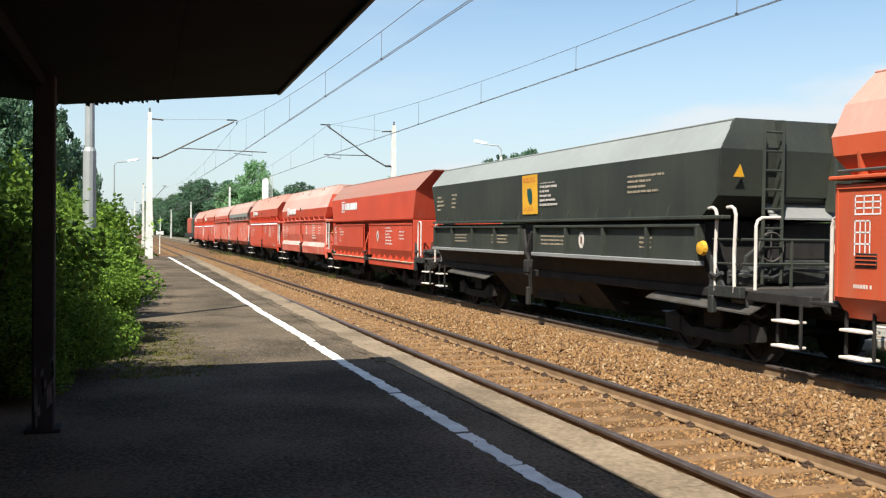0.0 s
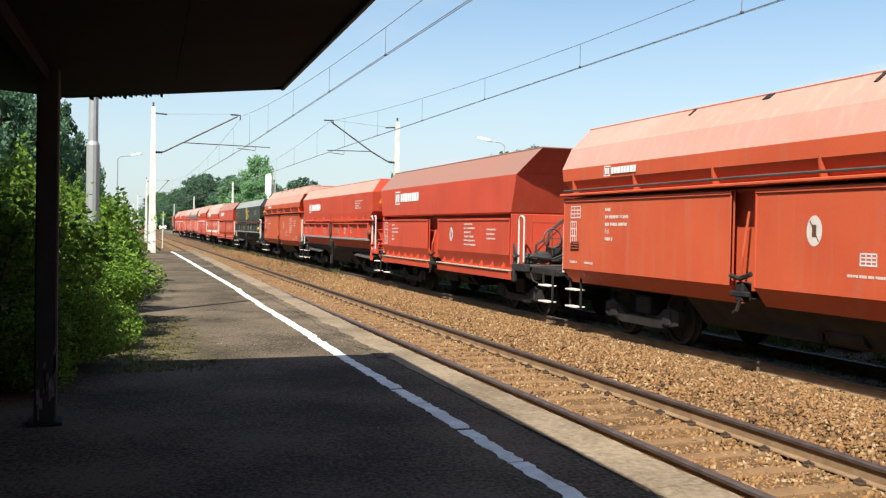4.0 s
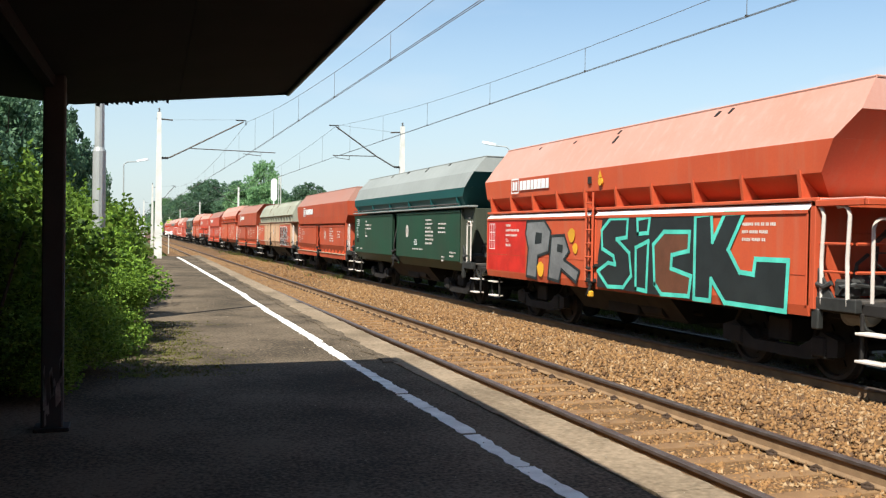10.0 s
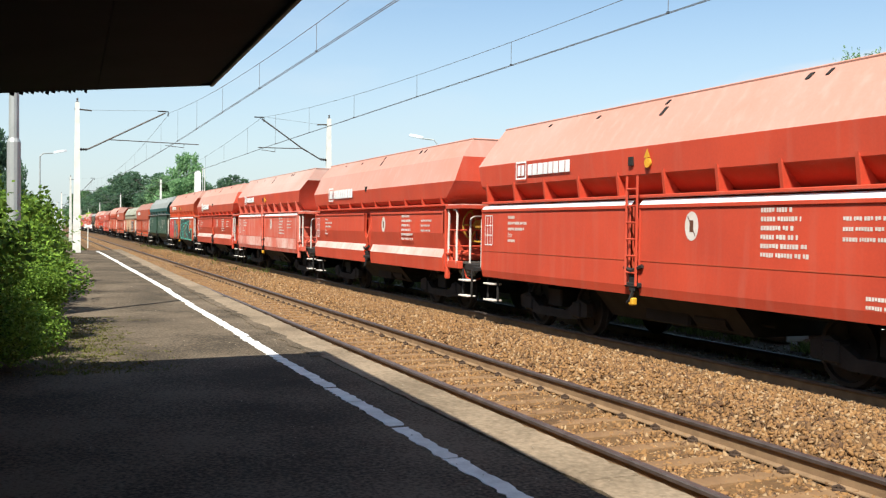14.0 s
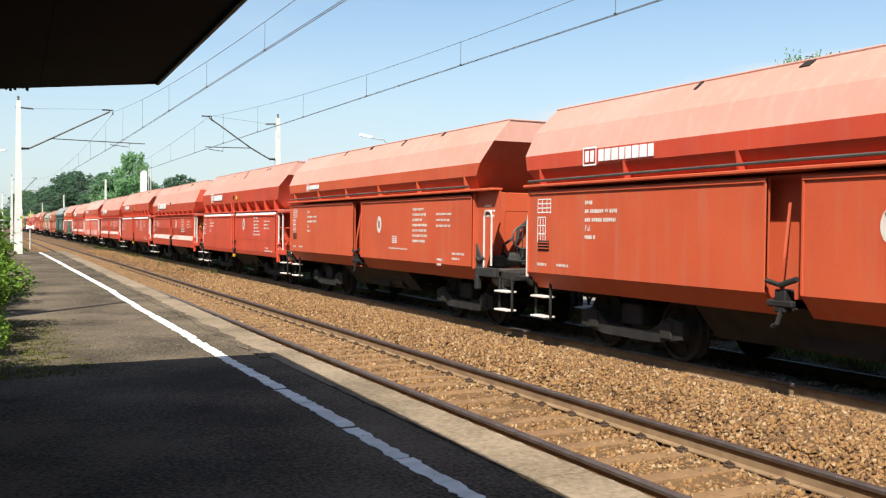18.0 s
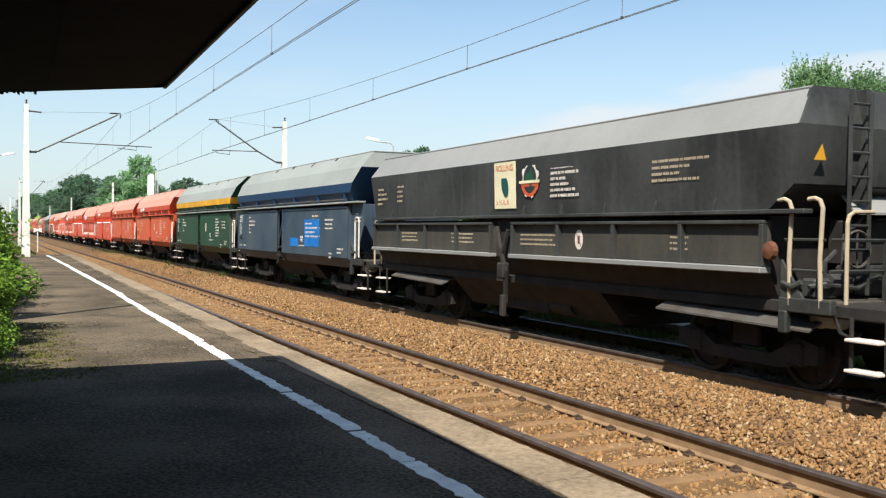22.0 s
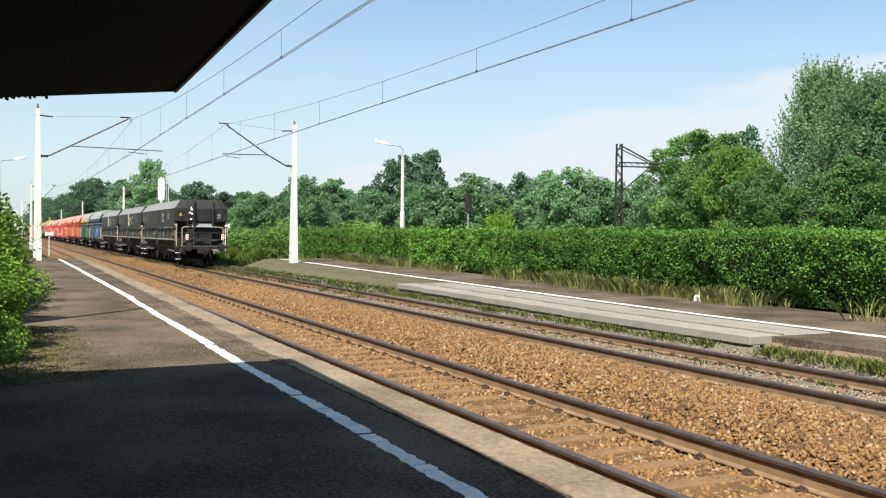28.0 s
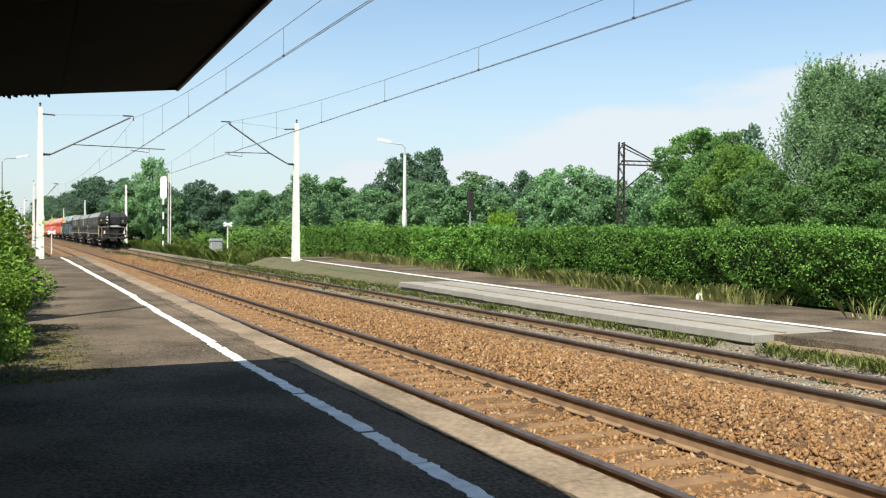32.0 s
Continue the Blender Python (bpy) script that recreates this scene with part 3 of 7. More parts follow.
def build_far_platform():
    p = thing("far_platform", "low platform across the line with a white safety line", "platform", kind="structure")
    part("asphalt", strip(13.45, 17.2, 12.3, 52, far_top, -0.5, 1.0), ASPHALT, p)
    part("asphalt", strip(12.05, 17.2, -20, 12.3, lambda y: far_top(y) - 0.004, -0.5, 1.0), ASPHALT, p)
    y = 12.3
    while y < 28.2:
        part("edge_slab", kept("pale_slab", lambda: Shape().box(0, 1.9, 0, 1.985, -0.15, 0.012, 0.015).mesh("edge_slab", PALE_CONCRETE)), None, p,
             at=(11.56, y, far_top(y)))
        part("edge_wall", kept("pale_wall", lambda: Shape().box(0, 0.16, 0, 1.985, -0.5, -0.15, 0.01).mesh("edge_wall", PALE_CONCRETE)), None, p,
             at=(11.64, y, far_top(y)))
        part("edge_curb", kept("pale_curb", lambda: Shape().box(0, 0.09, 0, 1.985, 0.012, 0.030, 0.006).mesh("edge_curb", CONCRETE)), None, p,
             at=(12.25, y, far_top(y)))
        y += 2.0
    rng = random.Random(9)
    for y0, y1 in ((-20, 12.2),):
        y = y0
        while y < y1:
            z = far_top(y)
            part("edge_stone", kept("far_stone", lambda: Shape().box(0, 0.42, 0, 0.95, -0.42, 0.0, 0.05).mesh("edge_stone", SOIL)), None, p,
                 at=pose(11.95 + rng.uniform(-0.10, 0.06), y, z + rng.uniform(-0.12, -0.03), rng.uniform(-2, 2), rng.uniform(-3, 3), rng.uniform(-2, 2)))
            y += 1.0
    bank = Shape()
    wob = random.Random(6)
    rows = []
    for k in range(47):
        y = 28.34 + k * 0.5
        t = far_top(y)
        rows.append([(10.9, y, -0.6), (14.0, y, -0.6), (13.46, y, t - 0.006), (12.9 + wob.uniform(-0.12, 0.12), y, t - wob.uniform(0.01, 0.05)), (12.1 + wob.uniform(-0.2, 0.2), y, t * 0.45 - wob.uniform(0.02, 0.10)), (11.3, y, -0.17)])
    part("earth_bank", bank.loft(rows), BANK, p, "worn earth bank where the edging is missing")
    y = -18.0
    while y < 50:
        part("painted_line", strip(13.73, 13.91, y, y + 2.97, lambda q: far_top(q) + 0.005, 0.1, 0.15, 0.016, int(y * 7)), LINE, p)
        y += 3.0
    return p


# ---- canopy over the near platform ----
def skew(shape, y1, slope):
    shape.v = [(x - (y1 - y) * slope, y, z) for x, y, z in shape.v]
    return shape


def build_blocker_walls():
    """Plain unseen walls behind and beside the waiting place, added to block skylight."""
    for name, x0, x1, y0, y1 in (("wall_station", -2.1, -1.9, -5.2, 6.6), ("wall_rear", -2.1, 2.4, -5.4, -5.2), ("wall_side", -3.45, -2.1, 6.4, 6.6)):
        tagged(part(name, Shape().box(x0, x1, y0, y1, 0.25, 3.75), POST_PAINT), "plain dark unseen wall added to block skylight under the canopy", "wall", kind="structure")


def build_shade_house():
    """A plain unseen house beside the platform, added to shade the bushes."""
    for name, x0, x1, y0, y1 in (("wall_house_front", -3.75, -3.47, -8.0, 22.4), ("wall_house_end", -10.0, -3.75, 22.12, 22.4), ("wall_house_rear", -10.0, -3.75, -8.0, -7.72)):
        tagged(part(name, Shape().box(x0, x1, y0, y1, 0.2, 5.65), SHADE_HOUSE_PLASTER), "plain grey-brown plastered wall, unseen, added to shade the bushes", "wall", kind="structure")
    roof = Shape().sweep([(-3.12, 5.61), (-3.12, 5.75), (-6.8, 7.35), (-10.4, 5.75), (-10.4, 5.61)], -8.3, 22.7)
    tagged(part("house_roof", roof, ROOF_DARK), "dark pitched roof, unseen, added to shade the bushes", "roof", kind="structure")


def build_canopy():
    c = thing("platform_canopy", "dark butterfly-roofed platform canopy on painted steel posts", "canopy", kind="structure")
    y0, y1, low_x = -5.6, 9.6, -0.5
    under = lambda x: 3.10 + (0.215 if x > low_x else 0.11) * abs(x - low_x) / 2.0
    xr, xl = 1.51, -3.4
    prof = [(xr, under(xr)), (low_x, under(low_x)), (xl, under(xl) + 0.05), (xl, under(xl) + 0.23), (low_x, under(low_x) + 0.20), (xr, under(xr) + 0.18)]
    rise = lambda sh: skew(sh, y1, 0.025)
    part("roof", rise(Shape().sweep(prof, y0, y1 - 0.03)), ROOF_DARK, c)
    rng = random.Random(2)
    x = xl + 0.02
    wide = 0.955
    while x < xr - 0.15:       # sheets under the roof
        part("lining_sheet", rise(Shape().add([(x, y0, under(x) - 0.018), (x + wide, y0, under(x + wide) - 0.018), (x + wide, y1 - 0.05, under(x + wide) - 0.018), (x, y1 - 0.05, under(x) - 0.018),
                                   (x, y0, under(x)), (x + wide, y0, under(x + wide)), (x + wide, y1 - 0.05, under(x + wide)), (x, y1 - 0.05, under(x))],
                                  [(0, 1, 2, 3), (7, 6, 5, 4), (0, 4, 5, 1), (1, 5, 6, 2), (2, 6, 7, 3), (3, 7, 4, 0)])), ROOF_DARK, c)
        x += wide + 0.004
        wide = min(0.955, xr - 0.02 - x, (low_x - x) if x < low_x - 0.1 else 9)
    part("fascia", rise(Shape().box(xr, xr + 0.035, y0, y1, under(xr) - 0.03, under(xr) + 0.20, 0.006)), STEEL, c, "grey metal edge strip")
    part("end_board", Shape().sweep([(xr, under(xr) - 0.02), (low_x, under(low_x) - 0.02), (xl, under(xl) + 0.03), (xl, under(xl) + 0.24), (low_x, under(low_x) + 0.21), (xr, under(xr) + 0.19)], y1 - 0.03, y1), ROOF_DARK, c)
    # torn roofing felt along the end, near the valley
    s = Shape()
    x = low_x + 0.18
    while x < 0.35:
        w, d = rng.uniform(0.02, 0.06), rng.uniform(0.0, 0.03)
        s.add([(x, y1 + 0.004, under(x) + 0.02), (x + w, y1 + 0.004, under(x) + 0.02), (x + w * 0.8, y1 + 0.004, under(x) - 0.02 - d), (x + w * 0.2, y1 + 0.004, under(x) - 0.02 - d * 0.6)], [(0, 1, 2, 3)])
        x += w
    part("torn_felt", s, ROOF_DARK, c, "torn strip of roofing felt")
    for yy in (7.9,):
        if yy > 5 or yy < -2:
            post = part("post", Shape().box(-0.63, -0.47, yy - 0.08, yy + 0.08, PLAT_NEAR, 3.09, 0.012), POST_PAINT, c, "dark-painted square steel post, flaking at the foot")
            flake = Shape()
            r2 = random.Random(11)
            for k in range(16):
                a, z, h = r2.uniform(-0.62, -0.49), PLAT_NEAR + r2.uniform(0.03, 0.42), r2.uniform(0.06, 0.22)
                w = r2.uniform(0.012, 0.03)
                flake.add([(a, yy - 0.0835, z), (a + w, yy - 0.0835, z + 0.02), (a + w * 0.6, yy - 0.0835, z + h), (a - w * 0.2, yy - 0.0835, z + h * 0.7)], [(0, 1, 2, 3)])
            part("flaked_paint", flake, FLAKED, post, "bare grey flaked patches")
            part("post_foot", Shape().box(-0.68, -0.42, yy - 0.13, yy + 0.13, PLAT_NEAR, PLAT_NEAR + 0.03, 0.006), IRON, post)
    part("long_beam", rise(Shape().box(-0.60, -0.50, y0, y1 - 0.6, 2.99, 3.085, 0.01)), ROOF_DARK, c)
    return c


# ---- masts, wires, lamps, signals ----
MAST_Y = 46.0


def mast(name, x, y, base, top, side, reach, label, wide=0.30):
    m = thing(name, label, "catenary mast", (x, y, base), group="catenary masts")
    h = top - base
    part("column", Shape().loft([[(-a, -a * 1.1, z), (a, -a * 1.1, z), (a, a * 1.1, z), (-a, a * 1.1, z)] for a, z in ((wide * 0.62, -0.8), (wide * 0.58, 0), (wide * 0.42, h * 0.55), (wide * 0.30, h))]), MAST, m)
    if reach:
        zc = 5.60 - base
        tip = (side * reach, 0, zc + 1.55)
        elbow = (side * 1.35, 0, zc + 0.17)
        end = 1.40 if side > 0 else 1.05
        part("bracket_tube", Shape().tube([(side * 0.1, 0, zc - 0.36), (side * 0.48, 0, zc - 0.30), elbow, tip], 0.035, 8), STEEL, m)
        arm = part("registration_arm", Shape().tube([elbow, (side * reach * end, 0, zc + 0.13)], 0.022, 6), STEEL, m)
        hang = (side * reach * 1.22 if side > 0 else side * reach * 0.80)
        part("steady_arm", Shape().tube([(hang, 0, zc + 0.12), (hang, 0, zc - 0.05), (side * reach, 0, zc + 0.02)], 0.016, 5), STEEL, arm)
        part("insulator", Shape().lathe([(0, 0.03), (0.05, 0.07), (0.1, 0.03), (0.15, 0.07), (0.2, 0.03), (0.25, 0.07), (0.3, 0.03)], "x", 8, (side * 0.28 - 0.15, 0, zc - 0.33)), IRON, m, "brown ribbed insulator")
        part("top_clamp", Shape().tube([(tip[0] - 0.35, 0, tip[2] + 0.06), (tip[0] + 0.12, 0, tip[2] + 0.06), (tip[0] + 0.12, 0, tip[2] - 0.15)], 0.03, 6), IRON, m)
        part("tie_rod", Shape().tube([(side * 0.1, 0, h - 0.35), (tip[0], 0, tip[2] + 0.1)], 0.008, 4), WIRE, m)
    part("top_arm", Shape().tube([(-0.12, 0, h - 0.30), (0.62 if side > 0 else -0.62, 0, h - 0.34)], 0.035, 6), STEEL, m)
    part("top_insulator", Shape().lathe([(0, 0.02), (0.05, 0.06), (0.1, 0.02), (0.15, 0.06), (0.2, 0.02)], "z", 8, (0, 0, h)), STEEL, m)
    return m


def catenary(centre, label, off, ys, low, top):
    """Two contact wires and a messenger wire, sagging between the masts, with droppers."""
    c = thing("overhead_line", label, "overhead wires", (0, 0, 0), group="overhead lines")
    for a, b in zip(ys[:-1], ys[1:]):
        n = 22
        xa, xb = centre + off, centre - off
        sag = 0.99
        pts = []
        for i in range(n + 1):
            k = i / n
            pts.append((xa + (xb - xa) * k, a + (b - a) * k, top - sag * 4 * k * (1 - k)))
        part("messenger_wire", Shape().tube(pts, 0.0075, 4), WIRE, c)
        for d in (-0.025, 0.025):
            part("contact_wire", Shape().tube([(xa + (xb - xa) * i / 10 + d, a + (b - a) * i / 10, low) for i in range(11)], 0.008, 4), WIRE, c)
        k0 = 10
        for i in range(k0):
            k = (i + 0.5) / k0
            x, y = xa + (xb - xa) * k, a + (b - a) * k
            z = top - sag * 4 * k * (1 - k)
            part("dropper", Shape().tube([(x, y, z), (x, y, low)], 0.007, 4), WIRE, c)
            part("clamp", Shape().box(x - 0.022, x + 0.022, y - 0.02, y + 0.02, low - 0.008, low + 0.03), IRON, c)
        off = -off
    return c


def lamp_post(x, y, base, top, label, arm=(-0.9, 0), sleeve=0.0, r=0.065):
    m = thing("street_lamp", label, "street lamp", (x, y, base), group="platform lamps")
    h = top - base
    part("pole", Shape().lathe([(-0.6, r * 1.25), (h * 0.45, r * 1.2), (h * 0.46, r * 0.9), (h * 0.9, r * 0.75)], "z", 12), MAST if sleeve == 0 else GALVANISED, m)
    part("arm", Shape().tube([(0, 0, h * 0.88), (0, 0, h * 0.96), (arm[0] * 0.15, arm[1] * 0.15, h * 0.99), (arm[0] * 0.7, arm[1] * 0.7, h)], 0.035, 8), GALVANISED, m)
    head = Shape().loft([[(-0.02 + k * s - 0.0, q * w, z) for q, z in ((-1, -0.01), (1, -0.01), (0.75, 0.13), (-0.75, 0.13))] for k, w, s in ((0.0, 0.07, 1), (-0.2, 0.16, 1), (-0.62, 0.15, 1), (-0.78, 0.06, 1))])
    part("lamp_head", head, LAMP_WHITE, m, "pale elongated lamp head", at=pose(arm[0] * 0.62, arm[1] * 0.62, h - 0.03, 0, 12, math.degrees(math.atan2(arm[1], arm[0])) - 180))
    return m


build_ground()
build_ballast()
build_track(NEAR_C, "near railway track with concrete sleepers and rusty rails")
build_track(FAR_C, "far railway track in grey weedy ballast, used by the train")
build_near_platform()
build_far_platform()
build_canopy()
build_blocker_walls()
build_shade_house()

mast("catenary_mast", 1.32, MAST_Y, near_top(46), 7.40, 1, 3.88, "whitewashed concrete catenary mast at the platform's end")
mast("catenary_mast", 13.17, MAST_Y, far_top(46), 7.34, -1, 3.42, "whitewashed concrete catenary mast with a dark stain, by the hedge")
for y in (118, 184, 256, 325, 395):
    mast("catenary_mast", 2.70, y, 0, 7.3, 1, NEAR_C - 2.75, "concrete catenary mast far down the line")
    mast("catenary_mast", 12.85, y, 0, 7.3, -1, 12.80 - FAR_C, "concrete catenary mast far down the line")
wire_ys = [-72, -13, MAST_Y, 118, 184, 256, 325, 395]
catenary(NEAR_C, "sagging messenger wire and twin contact wires over the near track", 0.15, wire_ys, 5.60, 7.18)
catenary(FAR_C, "sagging messenger wire and twin contact wires over the far track", -0.15, wire_ys, 5.68, 7.20)
lamp_post(-0.46, 16.3, near_top(16), 6.6, "grey steel lamp post with a thick sleeve, in the bushes", (0.9, 0.3), 1, 0.085)
lamp_post(-0.33, 65.6, 0.2, 6.40, "slender grey platform lamp with a bent arm", (1.3, 0.0), 1, 0.05)
lamp_post(19.95, 48.1, 0.0, 6.85, "white concrete lamp post with a bent arm behind the hedge", (-1.1, 0.5), 0, 0.11)


# ---- the train ----
SPEED = 12.45


def rect(hw, y0, y1, z):
    return [(-hw, y0, z), (hw, y0, z), (hw, y1, z), (-hw, y1, z)]


def wheelset_mesh():
    s = Shape()
    for k in (-1, 1):
        s.lathe([(k * 0.66, 0.10), (k * 0.66, 0.49), (k * 0.69, 0.49), (k * 0.70, 0.46), (k * 0.79, 0.455), (k * 0.79, 0.40), (k * 0.75, 0.38), (k * 0.74, 0.16), (k * 0.80, 0.12), (k * 0.95, 0.08)], "x", 20)
        for a in range(4):
            t = a * math.pi / 2
            s.box(k * 0.755 - 0.012, k * 0.755 + 0.012, 0.26 * math.cos(t) - 0.05, 0.26 * math.cos(t) + 0.05, 0.26 * math.sin(t) - 0.05, 0.26 * math.sin(t) + 0.05)
    s.tube([(-0.9, 0, 0), (0.9, 0, 0)], 0.075, 10)
    return s.mesh("wheelset", IRON)


def bogie_mesh():
    s = Shape()
    for k in (-1, 1):
        x0, x1 = (k * 0.93, k * 1.05) if k > 0 else (-1.05, -0.93)
        s.sweep([(-1.25, 0.58), (-0.95, 0.66), (-0.5, 0.42), (0.5, 0.42), (0.95, 0.66), (1.25, 0.58), (1.25, 0.36), (0.62, 0.26), (-0.62, 0.26), (-1.25, 0.36)], x0, x1, axis="x")
        for y in (-0.9, 0.9):
            s.box(x0 - 0.03, x1 + 0.05, y - 0.13, y + 0.13, 0.33, 0.60, 0.02)
    s.box(-1.0, 1.0, -0.25, 0.25, 0.45, 0.80, 0.03)
    return s.mesh("bogie", IRON)


def spring_mesh():
    coil = [(0.075 * math.cos(k * math.pi / 4), 0.075 * math.sin(k * math.pi / 4), 0.30 + 0.007 * k) for k in range(40)]
    return Shape().tube(coil, 0.017, 5).mesh("spring", SPRING_STEEL)


def buffer_mesh(k):
    s = Shape()
    s.lathe([(0, 0.13), (0.02, 0.13), (0.02, 0.10), (0.34, 0.10), (0.34, 0.075), (0.56, 0.075), (0.57, 0.20), (0.60, 0.225), (0.62, 0.20), (0.63, 0.05)], "y", 14)
    if k < 0:
        s.v = [(x, -y, z) for x, y, z in s.v]
    return s.mesh("buffer", IRON)


def handrail_mesh(h, depth, paint):
    return Shape().tube([(0, 0, 0), (0, 0, h - 0.12), (0, -depth * 0.3, h - 0.02), (0, -depth * 0.7, h), (0, -depth, h - 0.05)], 0.025, 8).mesh("handrail", PAINT[paint])


def running_gear(w, length, tail):
    """Frame, bogies, wheels, buffers, coupler, steps and brake gear under a wagon; its wheels are returned."""
    wheels = []
    part("underframe", kept(("frame", length, tail), lambda: Shape().box(-1.22, 1.22, -length - tail + 0.60, 0.02, 0.96, 1.12, 0.02)
                            .box(-0.30, 0.30, -length - tail + 0.60, 0.0, 0.72, 0.96, 0.02).mesh("underframe", IRON)), None, w)
    for y in (-2.35, -length - tail + 0.6 + 2.5):
        b = part("bogie", kept("bogie", bogie_mesh), None, w, "grimy cast bogie", at=(0, y, 0.0))
        for d in (-0.9, 0.9):
            o = part("wheelset", kept("wheelset", wheelset_mesh), None, b, "dark iron wheels on an axle", at=(0, d, 0.46))
            wheels.append(o)
            for e in (-0.11, 0.11):
                part("spring", kept("spring", spring_mesh), None, b, "coil spring", at=(-0.98, d + e, 0))
    for k, y in ((1, 0.02), (-1, -length - tail + 0.60)):
        for x in (-0.875, 0.875):
            part("buffer", kept(("buffer", k), lambda: buffer_mesh(k)), None, w, "round greasy buffer", at=(x, y, 1.06))
        part("coupler", kept(("hook", k), lambda: Shape().box(-0.07, 0.07, min(0, k * 0.45), max(0, k * 0.45), 0.93, 1.07, 0.02)
                             .tube([(0.05, k * 0.42, 1.0), (0.06, k * 0.5, 0.75), (0.0, k * 0.45, 0.55), (-0.06, k * 0.5, 0.75), (-0.05, k * 0.42, 1.0)], 0.03, 6).mesh("coupler", IRON)), None, w, at=(0, y, 0))
        part("brake_hose", kept(("hose", k), lambda: Shape().tube([(0.3, 0, 0.95), (0.32, k * 0.2, 0.85), (0.33, k * 0.32, 0.6), (0.3, k * 0.42, 0.55)], 0.025, 6).mesh("brake_hose", IRON)), None, w, at=(0, y, 0))
        for x in (-1.30,):
            for e in (-0.23, 0.23):
                part("step_hanger", kept("step_hanger", lambda: Shape().box(-0.02, 0.02, -0.02, 0.02, 0.40, 1.0, 0.006).mesh("step_hanger", IRON)), None, w, at=(x, y - k * 0.32 + e, 0))
            for z in (0.40, 0.74):
                part("step_board", kept("step_board", lambda: Shape().box(-0.12, 0.10, -0.23, 0.23, 0.0, 0.035, 0.008).mesh("step_board", PAINT["mark_white"])), None, w,
                     "worn white-painted footboard", at=(x, y - k * 0.32, z))
    part("discharge_chute", kept(("chute", length), lambda: Shape().sweep([(-1.18, 0.97), (1.18, 0.97), (0.70, 0.42), (-0.70, 0.42)], -length + 3.9, -3.9).mesh("discharge_chute", IRON)), None, w, "dark discharge chute between the bogies")
    part("brake_rigging", kept(("rig", length), lambda: Shape().tube([(-0.6, -4.2, 0.60), (-0.6, -length + 3.6, 0.60)], 0.03, 6).box(-0.9, -0.5, -length * 0.55, -length * 0.45, 0.45, 0.75, 0.03)
                               .lathe([(-length * 0.5 - 1.4, 0.16), (-length * 0.5 - 0.7, 0.16)], "y", 12, (-0.75, 0, 0.62)).mesh("brake_rigging", IRON)), None, w)
    return wheels


def hopper(w, levels, colours, tail_paint=None, whole_tail=False):
    """The upper bin: stacked rings (z, half width, front, back); colours names the paint from each ring up to the next."""
    for i in range(len(levels) - 1):
        (za, ha, fa, ba), (zb, hb, fb, bb) = levels[i], levels[i + 1]
        s = Shape().loft([rect(ha, fa, ba, za), rect(hb, fb, bb, zb), rect(hb - 0.05, fb - 0.05, bb + 0.05, zb), rect(ha - 0.05, fa - 0.05, ba + 0.05, za)], (False, False))
        part("hopper_wall" if i < len(levels) - 2 else "hopper_rim", s, PAINT[colours[i]], w)
    z, h, f, b = levels[-1]
    rim = Shape()
    for x in (-h, h):
        rim.tube([(x, f, z), (x, b, z)], 0.020, 6)
    for y in (f, b):
        rim.tube([(-h, y, z), (h, y, z)], 0.020, 6)
    part("rim_bar", rim, PAINT[colours[-1]], w)
    if tail_paint:
        for i in range(len(levels) - 3, len(levels) - 1 if whole_tail else len(levels) - 2):
            (za, ha, _, ba), (zb, hb, _, bb) = levels[i], levels[i + 1]
            part("tail_plate", Shape().add([(-ha, ba - 0.006, za), (ha, ba - 0.006, za), (hb, bb - 0.006, zb), (-hb, bb - 0.006, zb)], [(0, 1, 2, 3)]), PAINT[tail_paint], w, "clean painted plate behind the bin")
    part("load_floor", Shape().add(rect(levels[1][1] - 0.03, levels[1][2] - 0.04, levels[1][3] + 0.04, levels[1][0] + 0.2), [(0, 1, 2, 3)]), IRON, w)


def lettering(parent, x, y, z, word, size, paint, fat=0.0, wide=1.0, name="lettering", label=""):
    """A painted word on the side; fat swells its strokes, wide stretches it."""
    key = (name, word, size, paint, fat)
    place = Matrix(((0, 0, -1, x), (-wide, 0, 0, y), (0, 1, 0, z), (0, 0, 0, 1)))
    if key in KEPT:
        return part(name, KEPT[key], None, parent, label, at=place)
    cu = bpy.data.curves.new(name, "FONT")
    cu.body, cu.size, cu.offset, cu.resolution_u = word, size, fat, 3
    cu.space_character = 1.16 if name.startswith(("sprayed", "word")) else 1.0
    tmp = new("tmp", cu)
    me = bpy.data.meshes.new_from_object(tmp.evaluated_get(bpy.context.evaluated_depsgraph_get()))
    bpy.data.objects.remove(tmp)
    me.materials.clear()
    me.materials.append(PAINT[paint])
    KEPT[key] = me
    return part(name, me, None, parent, label, at=place)


